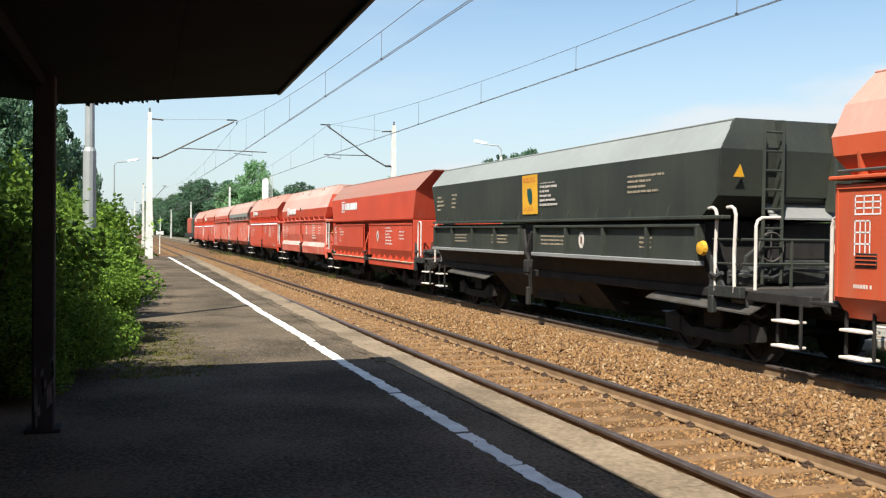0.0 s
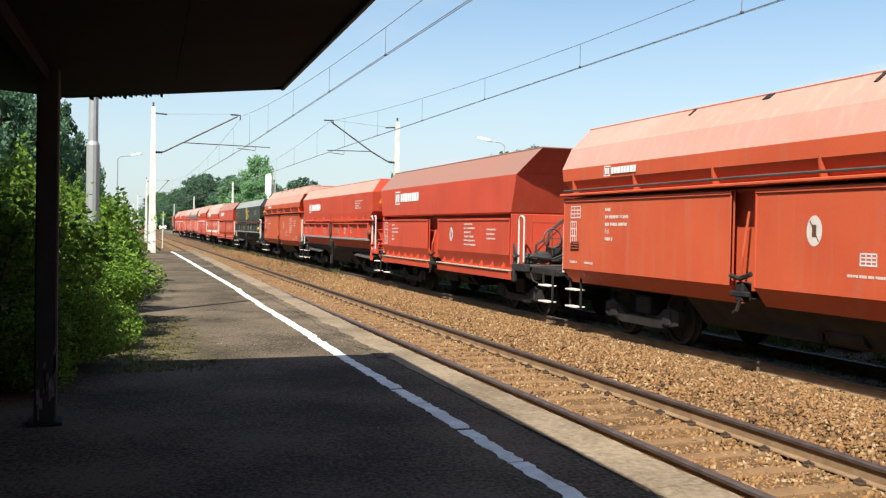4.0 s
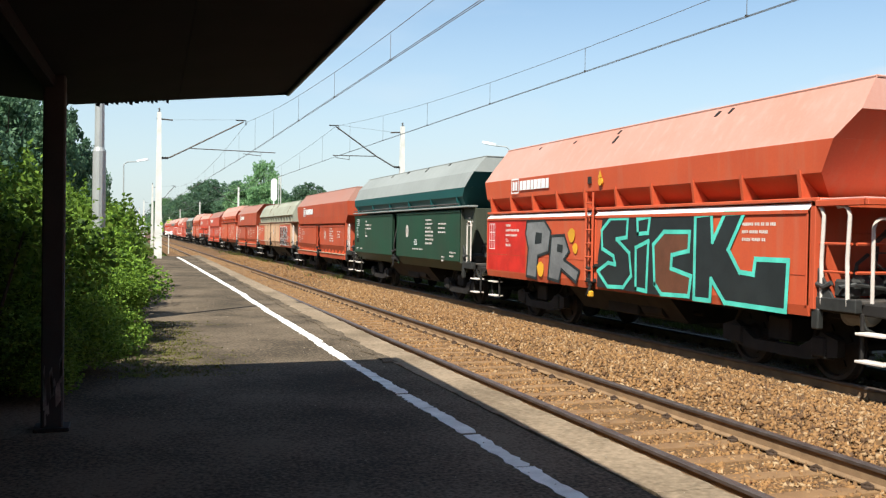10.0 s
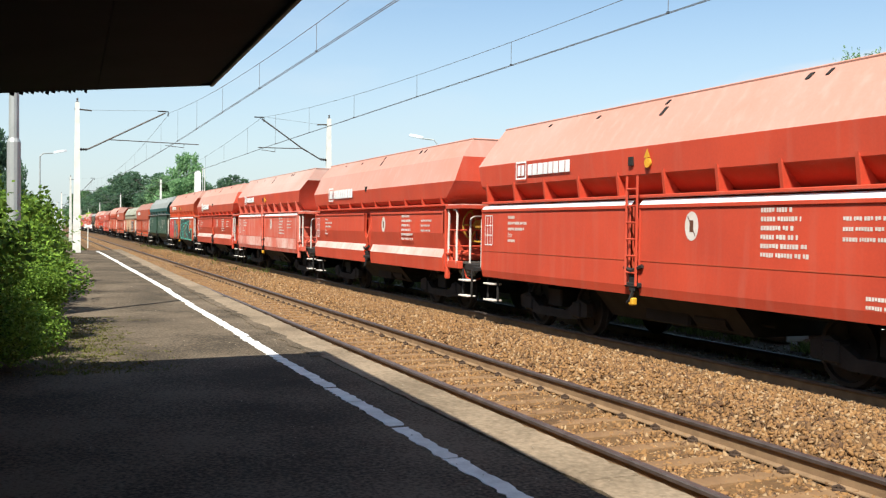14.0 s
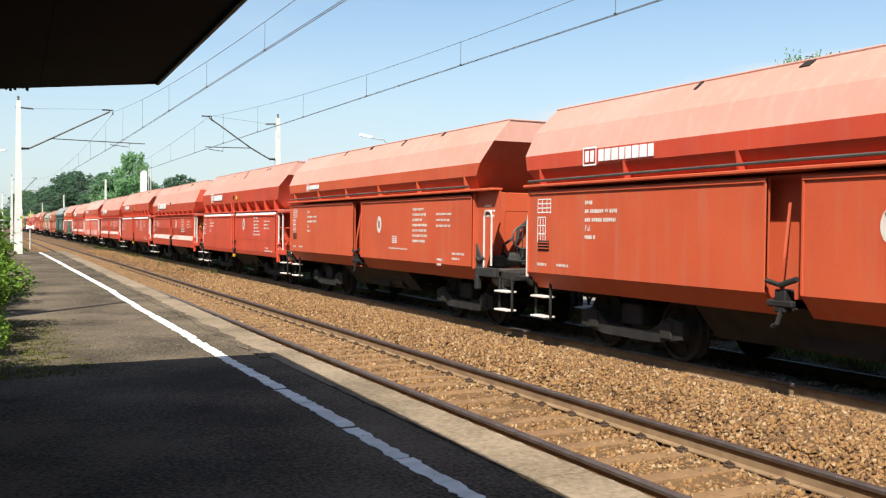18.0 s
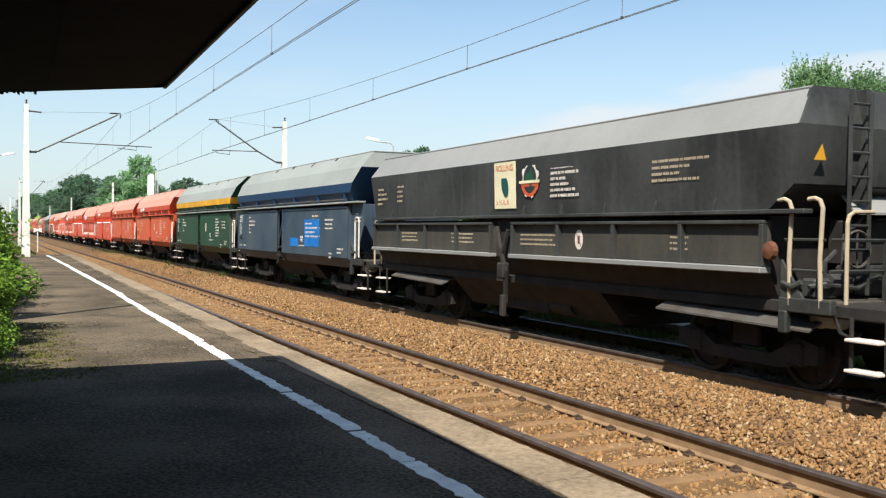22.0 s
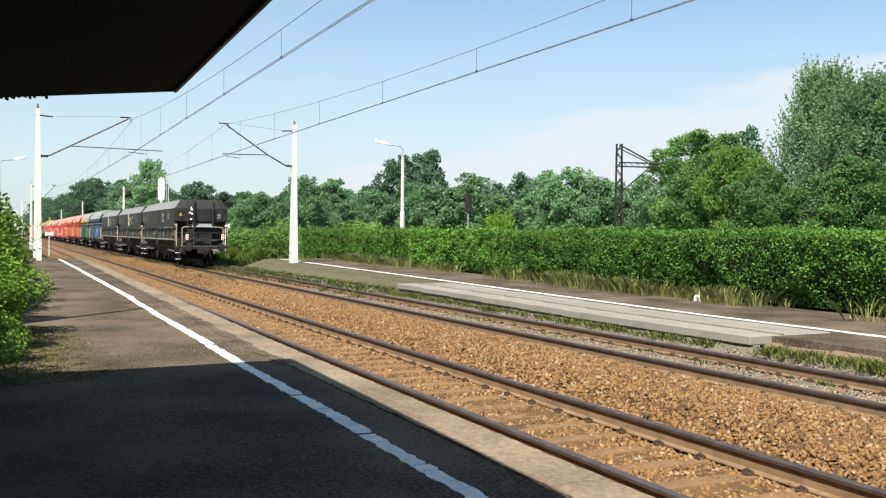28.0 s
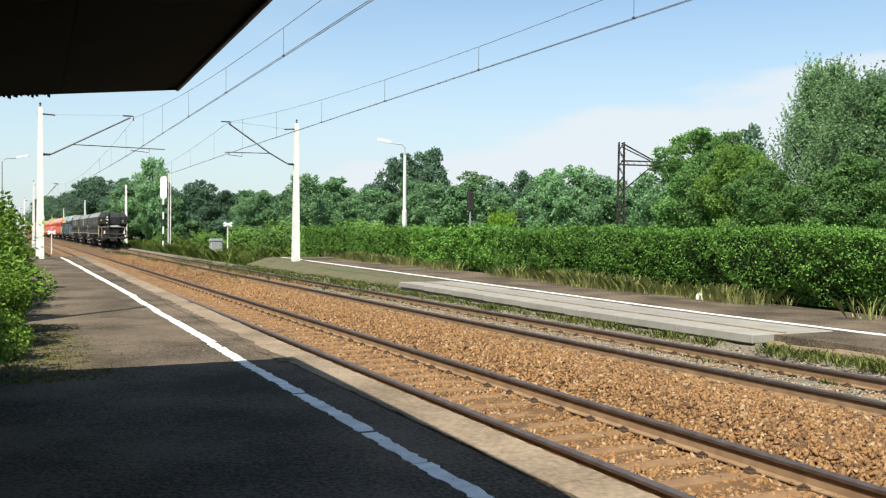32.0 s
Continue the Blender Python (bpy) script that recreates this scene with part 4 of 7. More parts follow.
def bars(w, name, x, y, z, lines, paint="white", height=0.05, gap=0.035, parent=None, label="painted lettering too small to read"):
    """Rows of unreadable lettering: short bars on the side; lines gives the lengths, running to the tail."""
    height, gap = height * 0.78, gap + height * 0.22
    paint = "mark_white" if paint == "white" else paint
    s = Shape()
    rng = random.Random(int(abs(y) * 1000 + abs(z) * 100))
    for i, ln in enumerate(lines):
        top = z - i * (height + gap)
        a = y
        end = y - ln
        letters = rng.randrange(2, 8)
        while a > end + 0.02:
            k = rng.uniform(0.026, 0.044) * (height / 0.05)
            b = max(a - k, end)
            low = top - height * rng.choice((1.0, 1.0, 1.0, 0.86))
            s.add([(x, a, top), (x, b, top), (x, b, low), (x, a, low)], [(0, 1, 2, 3)])
            letters -= 1
            a = b - (0.009 if letters else 0.034) * (height / 0.05)
            letters = letters or rng.randrange(2, 8)
    return tagged(part(name, s, PAINT[paint], parent or w, label), kind="stuff")


def table(w, x, y, z, wide, high, paint="white"):
    """A boxed grid of pictograms."""
    s = Shape()
    t = 0.018
    for k in range(4):
        zz = z - high * k / 3
        s.add([(x, y, zz), (x, y - wide, zz), (x, y - wide, zz - t), (x, y, zz - t)], [(0, 1, 2, 3)])
    for k in (0, 0.35, 0.7, 1):
        yy = y - (wide - t) * k
        s.add([(x, yy, z), (x, yy - t, z), (x, yy - t, z - high), (x, yy, z - high)], [(0, 1, 2, 3)])
    return part("painted_table", s, PAINT[paint], w, "small painted table of load marks")


def emblem(w, x, y, z, r=0.17):
    disc = Shape().add([(x, y + r * 0.72 * math.cos(a * math.pi / 12), z + r * math.sin(a * math.pi / 12)) for a in range(24)], [tuple(range(24))])
    d = part("round_mark", disc, PAINT["mark_white"], w, "white oval mark with a dark centre")
    part("mark_centre", Shape().add([(x - 0.003, y + r * a, z + r * b) for a, b in ((-0.20, -0.40), (0.20, -0.40), (0.20, 0.40), (-0.20, 0.40))], [(0, 1, 2, 3)]), PAINT["sprayed_brown"], d)
    part("mark_slash", Shape().add([(x - 0.004, y + r * a, z + r * b) for a, b in ((0.46, 0.66), (0.40, 0.72), (-0.46, -0.66), (-0.40, -0.72))], [(0, 1, 2, 3)]), PAINT["sprayed_brown"], d)


def company_mark(w, x, y, z, h=0.24):
    """A boxed device and a row of block shapes in white, each a part of its own."""
    wd, t = h * 1.25, h * 0.09
    outer = [(0, 0, 0), (0, -wd, 0), (0, -wd, h), (0, 0, h)]
    inner = [(0, -t, t), (0, -wd + t, t), (0, -wd + t, h - t), (0, -t, h - t)]
    ring = kept(("mark_ring", round(h, 3)), lambda: Shape().add(outer + inner, [(0, 1, 5, 4), (1, 2, 6, 5), (2, 3, 7, 6), (3, 0, 4, 7)]).mesh("company_mark", PAINT["white"]))
    mark = part("company_mark", ring, None, w, "white painted company device, a box and block shapes", at=(x, y, z))
    block = lambda wide, high: kept(("mark_block", round(wide, 3), round(high, 3)), lambda: Shape().add([(0, 0, 0), (0, -wide, 0), (0, -wide, high), (0, 0, high)], [(0, 1, 2, 3)]).mesh("mark_block", PAINT["white"]))
    for a in (0.22, 0.68):
        part("mark_block", block(h * 0.34, h * 0.6), None, mark, at=(0, -h * a, h * 0.2))
    a = wd + h * 0.18
    for k in range(8):
        wide = h * (0.47, 0.52, 0.58, 0.45)[k % 4]
        part("mark_block", block(wide, h * 0.62), None, mark, at=(0, -a, h * 0.19))
        a += wide + h * 0.075
    return mark


def bevel_marks(w, lower, upper, spots, paint=None):
    """Small dark slots and lugs on the sloping upper band; spots are (y, from, to, width) along its slope."""
    (za, ha), (zb, hb) = lower, upper
    for y, k0, k1, wide in spots:
        s = Shape()
        at = lambda k, d: (-(ha + (hb - ha) * k) - 0.7 * d, za + (zb - za) * k + 0.7 * d)
        v = []
        for d in (-0.01, 0.014):
            for k, yy in ((k0, y), (k0, y - wide), (k1, y - wide - 0.05), (k1, y - 0.05)):
                a, b = at(k, d)
                v.append((a, yy, b))
        part("rim_lug", s.add(v, [(0, 1, 2, 3), (7, 6, 5, 4), (0, 4, 5, 1), (1, 5, 6, 2), (2, 6, 7, 3), (3, 7, 4, 0)]), paint or IRON, w)


def end_gear(w, y, paint, rails=True, guard=False):
    """Handrails, sills, brake cylinder, piping and platform behind the body."""
    tone = paint if rails and paint in ("red", "chalky") else "black"
    white = "cream" if paint == "black" else "mark_white"
    tall = lambda: Shape().tube([(0, 0, 0), (0, 0.02, 0.55), (0, -0.01, 1.14), (0, 0.03, 1.23), (0, 0.10, 1.26), (0, 0.20, 1.25)], 0.027, 8).mesh("handrail", PAINT[white])
    hoop = lambda: Shape().tube([(0, 0, 0), (0, 0, 1.08), (0, -0.04, 1.16), (0, -0.10, 1.18), (0, -0.20, 1.18), (0, -0.26, 1.15), (0, -0.29, 1.08), (0, -0.29, 0.15)], 0.021, 8).mesh("handrail", PAINT[white])
    if rails:
        for d in (0.16, 0.62):
            part("handrail", kept(("tall_rail", white), tall), None, w, "bent white-painted handrail", at=(-1.39, y - d, 1.08))
        for k in (-1, 1):
            part("handrail", kept(("cross_rail", k, white), lambda: Shape().tube([(0, 0, 0), (0, 0, 1.0), (-k * 0.03, 0, 1.08), (-k * 0.10, 0, 1.12), (-k * 0.42, 0, 1.13)], 0.025, 8).mesh("handrail", PAINT[white])), None, w,
                 "bent white-painted handrail", at=(k * 1.12, y - 0.74, 1.06))
        part("handrail", kept(("tall_rail", white), tall), None, w, "bent white-painted handrail", at=(1.39, y - 0.62, 1.08))
    else:
        part("handrail", kept(("hoop_rail", white), hoop), None, w, "hooped white-painted handrail", at=(-1.39, y - 0.32, 1.06))
    part("handrail", kept(("front_handrail", white), lambda: handrail_mesh(1.12, 0.10, white)), None, w, "bent white-painted handrail", at=(-1.36, 0.14, 1.04))
    part("handrail", kept(("cross_rail", -1, white), lambda: Shape().tube([(0, 0, 0), (0, 0, 1.0), (0.03, 0, 1.08), (0.10, 0, 1.12), (0.42, 0, 1.13)], 0.025, 8).mesh("handrail", PAINT[white])), None, w,
         "bent white-painted handrail", at=(-1.10, 0.40, 1.04))
    part("rail_foot", kept("rail_foot", lambda: Shape().box(-1.42, -1.0, -0.02, 0.46, 1.03, 1.08, 0.01).mesh("rail_foot", IRON)), None, w)
    part("platform_deck", kept("deck", lambda: Shape().box(-1.30, 1.30, -0.72, 0, 1.10, 1.15, 0.01).mesh("platform_deck", STEEL)), None, w, at=(0, y, 0))
    for x in (-1.36, 1.36):
        part("deck_sill", kept(("sill", tone), lambda: Shape().box(-0.055, 0.055, -0.78, 0, 1.00, 1.17, 0.012).mesh("deck_sill", PAINT[tone])), None, w, at=(x, y, 0))
    part("corner_bracket", kept(("bracket", tone), lambda: Shape().sweep([(-0.02, 1.62), (-0.02, 1.17), (-0.36, 1.17)], -1.40, -1.36, axis="x").box(-1.43, -1.33, -0.14, 0.0, 0.74, 1.02, 0.02)
                                  .tube([(-1.40, -0.05, 1.34), (-1.42, -0.22, 1.30), (-1.40, -0.34, 1.36)], 0.035, 6).mesh("corner_bracket", PAINT[tone])), None, w, "bracket and lever at the body's corner", at=(0, y, 0))
    part("brake_cylinder", kept("brake_cylinder", lambda: Shape().lathe([(-0.02, 0.05), (0.0, 0.13), (0.06, 0.165), (0.34, 0.165), (0.36, 0.18), (0.40, 0.18), (0.42, 0.10), (0.50, 0.04)], "y", 16, (-1.02, -0.68, 0.98)).mesh("brake_cylinder", PAINT["dust"])), None, w,
         "grey dusty brake cylinder", at=(0, y, 0))
    part("brake_pipe", kept(("pipe", tone), lambda: Shape().tube([(-1.25, -0.30, 1.30), (-1.10, -0.42, 1.34), (-0.6, -0.45, 1.28), (-0.2, -0.40, 1.42), (0.5, -0.45, 1.36)], 0.028, 6)
                              .tube([(-1.28, -0.70, 1.02), (-1.20, -0.74, 0.80), (-1.05, -0.78, 0.72), (-0.85, -0.72, 0.78)], 0.024, 6).tube([(-0.95, -0.2, 1.15), (-0.92, -0.25, 1.6), (-0.7, -0.2, 1.72)], 0.028, 6).mesh("brake_pipe", PAINT[tone])), None, w, at=(0, y, 0))
    if rails or guard:
        s = Shape()
        for z in (1.50, 1.86):
            s.tube([(-1.34, -0.70, z), (1.3, -0.70, z)], 0.022, 6).tube([(-1.37, -0.05, z), (-1.37, -0.66, z)], 0.018, 6)
        for x in (-0.45, 0.45, 1.3):
            s.tube([(x, -0.70, 1.12), (x, -0.70, 1.86)], 0.025, 6)
        part("guard_rail", s, PAINT[paint], w, at=(0, y, 0))
    part("brake_wheel", kept("brake_wheel", lambda: Shape().tube([(0.22 * math.cos(a * math.pi / 8), 0, 0.22 * math.sin(a * math.pi / 8)) for a in range(17)], 0.018, 5)
                             .tube([(-0.22, 0, 0), (0.22, 0, 0)], 0.012, 4).tube([(0, 0, -0.22), (0, 0, 0.22)], 0.012, 4).mesh("brake_wheel", STEEL)), None, w, at=(-0.62, y - 0.45, 1.75))
    part("end_machinery", kept(("machinery", tone), lambda: Shape().box(-0.55, 0.5, -0.35, -0.05, 1.2, 1.55, 0.03).tube([(-0.9, -0.2, 1.3), (0.9, -0.2, 1.45)], 0.06, 8)
                               .box(-1.18, -0.92, -0.36, -0.12, 1.16, 1.40, 0.03).tube([(-0.7, -0.3, 1.2), (-0.6, -0.25, 1.9), (-0.2, -0.2, 2.2)], 0.035, 6).lathe([(0, 0.14), (0.3, 0.14)], "x", 10, (-0.95, -0.3, 1.32)).mesh("end_machinery", PAINT[tone] if tone != "olive_dust" else STEEL)), None, w, at=(0, y, 0))


def doors(w, length, paints, profile, gap=(5.45, 6.0)):
    """Two tall discharge doors on each side, cut to a profile of (half width, z) from the top down, with a dark gap and a latch between."""
    out = []
    z1, z0, x = profile[0][1], profile[-1][1], profile[0][0]
    m = -(gap[0] + gap[1]) / 2
    for k, (a, b) in enumerate(((-0.05, -gap[0]), (-gap[1], -length + 0.05))):
        for side in (-1, 1):
            line = [(side * p, z) for p, z in profile] + [(side * (p - 0.06), z) for p, z in reversed(profile)]
            d = part("side_door", Shape().sweep(line, a, b), PAINT[paints[k]], w)
            if side < 0:
                out.append(d)
                for y in (a - 0.035, b):
                    part("door_edge", Shape().box(-x - 0.014, -x + 0.03, y, y + 0.035, profile[1][1], z1, 0.004), PAINT[paints[k]], d)
                part("door_head", Shape().box(-x - 0.022, -x + 0.03, b, a, z1 - 0.05, z1 + 0.002, 0.004), PAINT[paints[k]], d)
    part("latch_box", Shape().box(-x - 0.05, -x + 0.12, m - 0.09, m + 0.09, z0 + 0.05, z0 + 0.33, 0.02), IRON, w)
    part("latch_rod", Shape().tube([(-x - 0.02, m, z0 + 0.3), (-x - 0.03, m - 0.05, z0 + 0.7), (-x + 0.1, m, z1 - 0.3)], 0.02, 6), PAINT["dark_red"] if paints[0] in ("red", "orange", "chalky", "dark_red") else IRON, w)
    part("latch_hook", Shape().tube([(-x - 0.05, m + 0.10, z0 - 0.12), (-x - 0.06, m + 0.02, z0 - 0.08), (-x - 0.02, m - 0.02, z0 + 0.1)], 0.030, 6), IRON, w)
    part("latch_arm", Shape().tube([(-x - 0.03, m + 0.22, z0 + 0.42), (-x - 0.06, m - 0.02, z0 + 0.38), (-x - 0.03, m - 0.25, z0 + 0.46)], 0.035, 6).box(-x - 0.06, -x + 0.02, m - 0.2, m + 0.2, z0 + 0.12, z0 + 0.2, 0.015), IRON, w)
    return out


def tail_wall(w, y, hw, inner, z1, lintel, paint):
    """The wall behind the body, cut open in the middle over the brake gear."""
    for x0, x1 in ((-hw, -inner), (inner, hw)):
        part("tail_panel", Shape().box(x0, x1, y, y + 0.05, 1.12, z1, 0.01), PAINT[paint], w)
    for k in (-1, 1):
        part("tail_gusset", Shape().sweep([(k * inner, lintel), (k * inner, 1.35), (k * 0.12, lintel)], y + 0.005, y + 0.045), PAINT[paint], w)
    part("tail_lintel", Shape().box(-inner, inner, y, y + 0.05, lintel, z1, 0.01), PAINT[paint], w)


def gussets(w, x, z_low, z_high, y0, y1, count, paint, out=0.16, outward_low=True):
    """A row of small triangular stiffeners."""
    for i in range(count):
        y = y0 + (y1 - y0) * (i + 0.5) / count
        tri = [(-x - out, z_low), (-x, z_low), (-x, z_high)] if outward_low else [(-x - out, z_high), (-x, z_high), (-x, z_low)]
        key = ("gusset", round(x, 2), z_low, z_high, paint, out, outward_low)
        part("stiffener", kept(key, lambda: Shape().sweep(tri, -0.011, 0.011).mesh("stiffener", PAINT[paint])), None, w, at=(0, y, 0))


def wagon_smooth(w, length, tail, low, mid, top, second=None, marks="white", stripe=None, logo=False):
    """Covered-side hopper with big plain doors, a light ledge, and a two-facet dusty bin."""
    wheels = running_gear(w, length, tail)
    L = length
    part("body_core", Shape().box(-1.22, 1.22, -L + 0.10, -0.02, 1.0, 2.60), PAINT[low], w)
    d = doors(w, L, (low, second or low), [(1.46, 2.55), (1.46, 1.17), (1.24, 0.90)], (5.55, 6.10))
    part("front_panel", Shape().box(-1.45, 1.45, -0.05, 0.0, 1.12, 2.58, 0.01), PAINT[low], w)
    tail_wall(w, -L, 1.45, 0.75, 2.62, 2.25, "olive_dust" if low == "green" else second or low)
    for x0, x1 in ((-1.37, -1.33), (1.33, 1.37)):
        part("tail_side", Shape().sweep([(-L - 0.002, 2.61), (-L - 0.002, 1.16), (-L - 0.38, 1.16), (-L - 0.86, 2.02), (-L - 0.86, 2.61)], x0, x1, axis="x"), PAINT["olive_dust" if low == "green" else second or low], w, "body side behind the doors, cut off slantwise below")
    bars(w, "tail_lettering", -1.373, -L - 0.30, 2.36, (0.26, 0.42, 0.38), marks, 0.055, 0.04)
    part("ledge", Shape().box(-1.54, -1.30, -L - 0.86, 0.03, 2.615, 2.665, 0.012), PAINT["dust" if top == "dust" else low], w)
    part("ledge_pipe", Shape().tube([(-1.50, -0.1, 2.72), (-1.50, -L * 0.5, 2.74), (-1.50, -L + 0.1, 2.72)], 0.022, 6), STEEL, w)
    lv = [(2.62, 1.25, -0.15, -L + 0.15), (2.92, 1.46, 0.02, -L - 0.10), (3.16, 1.47, 0.06, -L - 0.27), (3.57, 1.30, 0.02, -L - 0.50), (3.99, 0.92, -0.08, -L - (0.78 if stripe else 0.42))]
    for i in range(6):
        part("stiffener", kept(("short_fin", mid), lambda: Shape().sweep([(-1.475, 2.96), (-1.24, 2.66), (-1.44, 2.66)], -0.02, 0.02).mesh("stiffener", PAINT[mid])), None, w, at=(0, -0.4 - (L - 0.8) * i / 5, 0))
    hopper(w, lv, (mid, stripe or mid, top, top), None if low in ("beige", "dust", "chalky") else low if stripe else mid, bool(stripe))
    bevel_marks(w, (3.57, 1.30), (3.99, 0.92), ((-L * 0.30, 0.72, 0.98, 0.06), (-L * 0.45, 0.80, 0.97, 0.16), (-L * 0.63, 0.66, 0.96, 0.07), (-L * 0.80, 0.80, 0.97, 0.10)))
    end_gear(w, -L, low, False)
    x = -1.464
    table(w, x, -0.35, 2.42, 0.42, 0.22, marks)
    table(w, x, -0.35, 2.12, 0.26, 0.42, marks)
    bars(w, "side_lettering", x, -1.75, 2.36, (0.22, 0.85, 0.80), marks, 0.075, 0.06, d[0])
    lettering(d[0], x, -1.75, 1.885, "Fal", 0.135, "mark_white")
    bars(w, "side_lettering", x, -1.75, 1.82, (0.30,), marks, 0.075, 0.06, d[0])
    bars(w, "side_lettering", x, -0.35, 1.34, (0.3,), marks, 0.06, 0.04, d[0])
    bars(w, "side_lettering", x, -0.95, 1.34, (0.35,), marks, 0.06, 0.04, d[0])
    if low != "blue":
        emblem(w, x, -7.3, 1.98, 0.2)
    table(w, x, -8.1, 1.72, 0.28, 0.14, marks)
    bars(w, "side_lettering", x, -9.25, 2.34, (0.6, 0.7, 0.5, 0.75, 0.75, 0.75, 0.7), marks, 0.07, 0.045, d[1])
    bars(w, "side_lettering", x, -10.45, 2.22, (0.72, 0.62, 0.68), marks, 0.06, 0.06, d[1])
    bars(w, "side_lettering", x, -L + 0.9, 1.42, (0.55, 0.35), marks, 0.06, 0.04, d[1])
    bars(w, "side_lettering", x, -7.9, 1.45, (1.1,), marks, 0.045, 0.04, d[1])
    bars(w, "tail_lettering", x, -L + 1.6, 1.28, (0.28, 0.2), marks, 0.06, 0.04, d[1])
    if logo:
        company_mark(w, -1.482, -1.7, 2.945 if logo is True else 2.90, 0.19 if logo is True else logo)
    part("air_slot", Shape().box(-1.475, -1.45, -0.72, -0.38, 1.55, 1.72, 0.006), IRON, w)
    for z in (1.58, 1.63, 1.68):
        part("slot_blade", Shape().box(-1.485, -1.47, -0.72, -0.38, z, z + 0.015), PAINT[low], w)
    return wheels


def wagon_ribbed_foot(w, length, tail, low, top, upright=False):
    """Hopper with a flush upper side, and stiffeners along the foot of its doors."""
    wheels = running_gear(w, length, tail)
    L = length
    part("body_core", Shape().box(-1.22, 1.22, -L + 0.02, -0.02, 1.0, 2.36), PAINT[low], w)
    d = doors(w, L, (low, low), [(1.46, 2.20), (1.46, 1.34), (1.35, 1.05), (1.35, 0.97), (1.47, 0.96), (1.46, 0.78)], (5.05, 5.95))
    for a, b in ((-0.06, -5.06), (-5.94, -L + 0.06)):
        part("foot_ledge", Shape().box(-1.50, -1.36, b, a, 0.97, 1.0, 0.006), PAINT["cream"], w, "dust-covered ledge")
        gussets(w, 1.36, 1.0, 1.24, a - 0.1, b + 0.1, 7, low, 0.125)
    part("front_panel", Shape().box(-1.45, 1.45, -0.05, 0.0, 1.12, 2.30, 0.01), PAINT[low], w)
    tail_wall(w, -L, 1.45, 0.9, 2.30, 2.1, low)
    lv = [(2.30, 1.42, 0.0, -L + 0.04), (2.34, 1.46, 0.04, -L), (3.20, 1.47, 0.32, -L - 0.30), (3.48, 1.26, 0.22, -L - 0.50), (3.79, 1.02, 0.10, -L - 0.70)]
    if upright:
        lv = [(2.30, 1.42, 0.0, -L + 0.04), (2.62, 1.455, 0.13, -L - 0.42), (3.20, 1.47, 0.32, -L - 0.44), (3.48, 1.26, 0.22, -L - 0.36), (3.79, 1.02, 0.10, -L - 0.26)]
    hopper(w, lv, (low, low, top, top), None if upright else low, True)
    end_gear(w, -L, low, False)
    x = -1.475
    company_mark(w, x, -1.58, 2.68, 0.42)
    x = -1.464
    table(w, x, -0.25, 2.12, 0.42, 0.7)
    bars(w, "side_lettering", x, -1.2, 2.05, (0.3, 0.75, 0.7), "white", 0.07, 0.045, d[0])
    lettering(d[0], x, -1.2, 1.635, "Fals", 0.12, "mark_white")
    bars(w, "side_lettering", x, -1.2, 1.59, (0.3,), "white", 0.07, 0.045, d[0])
    emblem(w, x, -7.1, 1.78, 0.19)
    bars(w, "side_lettering", x, -8.1, 2.08, (0.6, 0.8, 0.5, 0.7, 0.8, 0.9), "white", 0.06, 0.045, d[1])
    bars(w, "side_lettering", x, -9.7, 1.95, (0.65, 0.55, 0.6), "white", 0.055, 0.055, d[1])
    return wheels


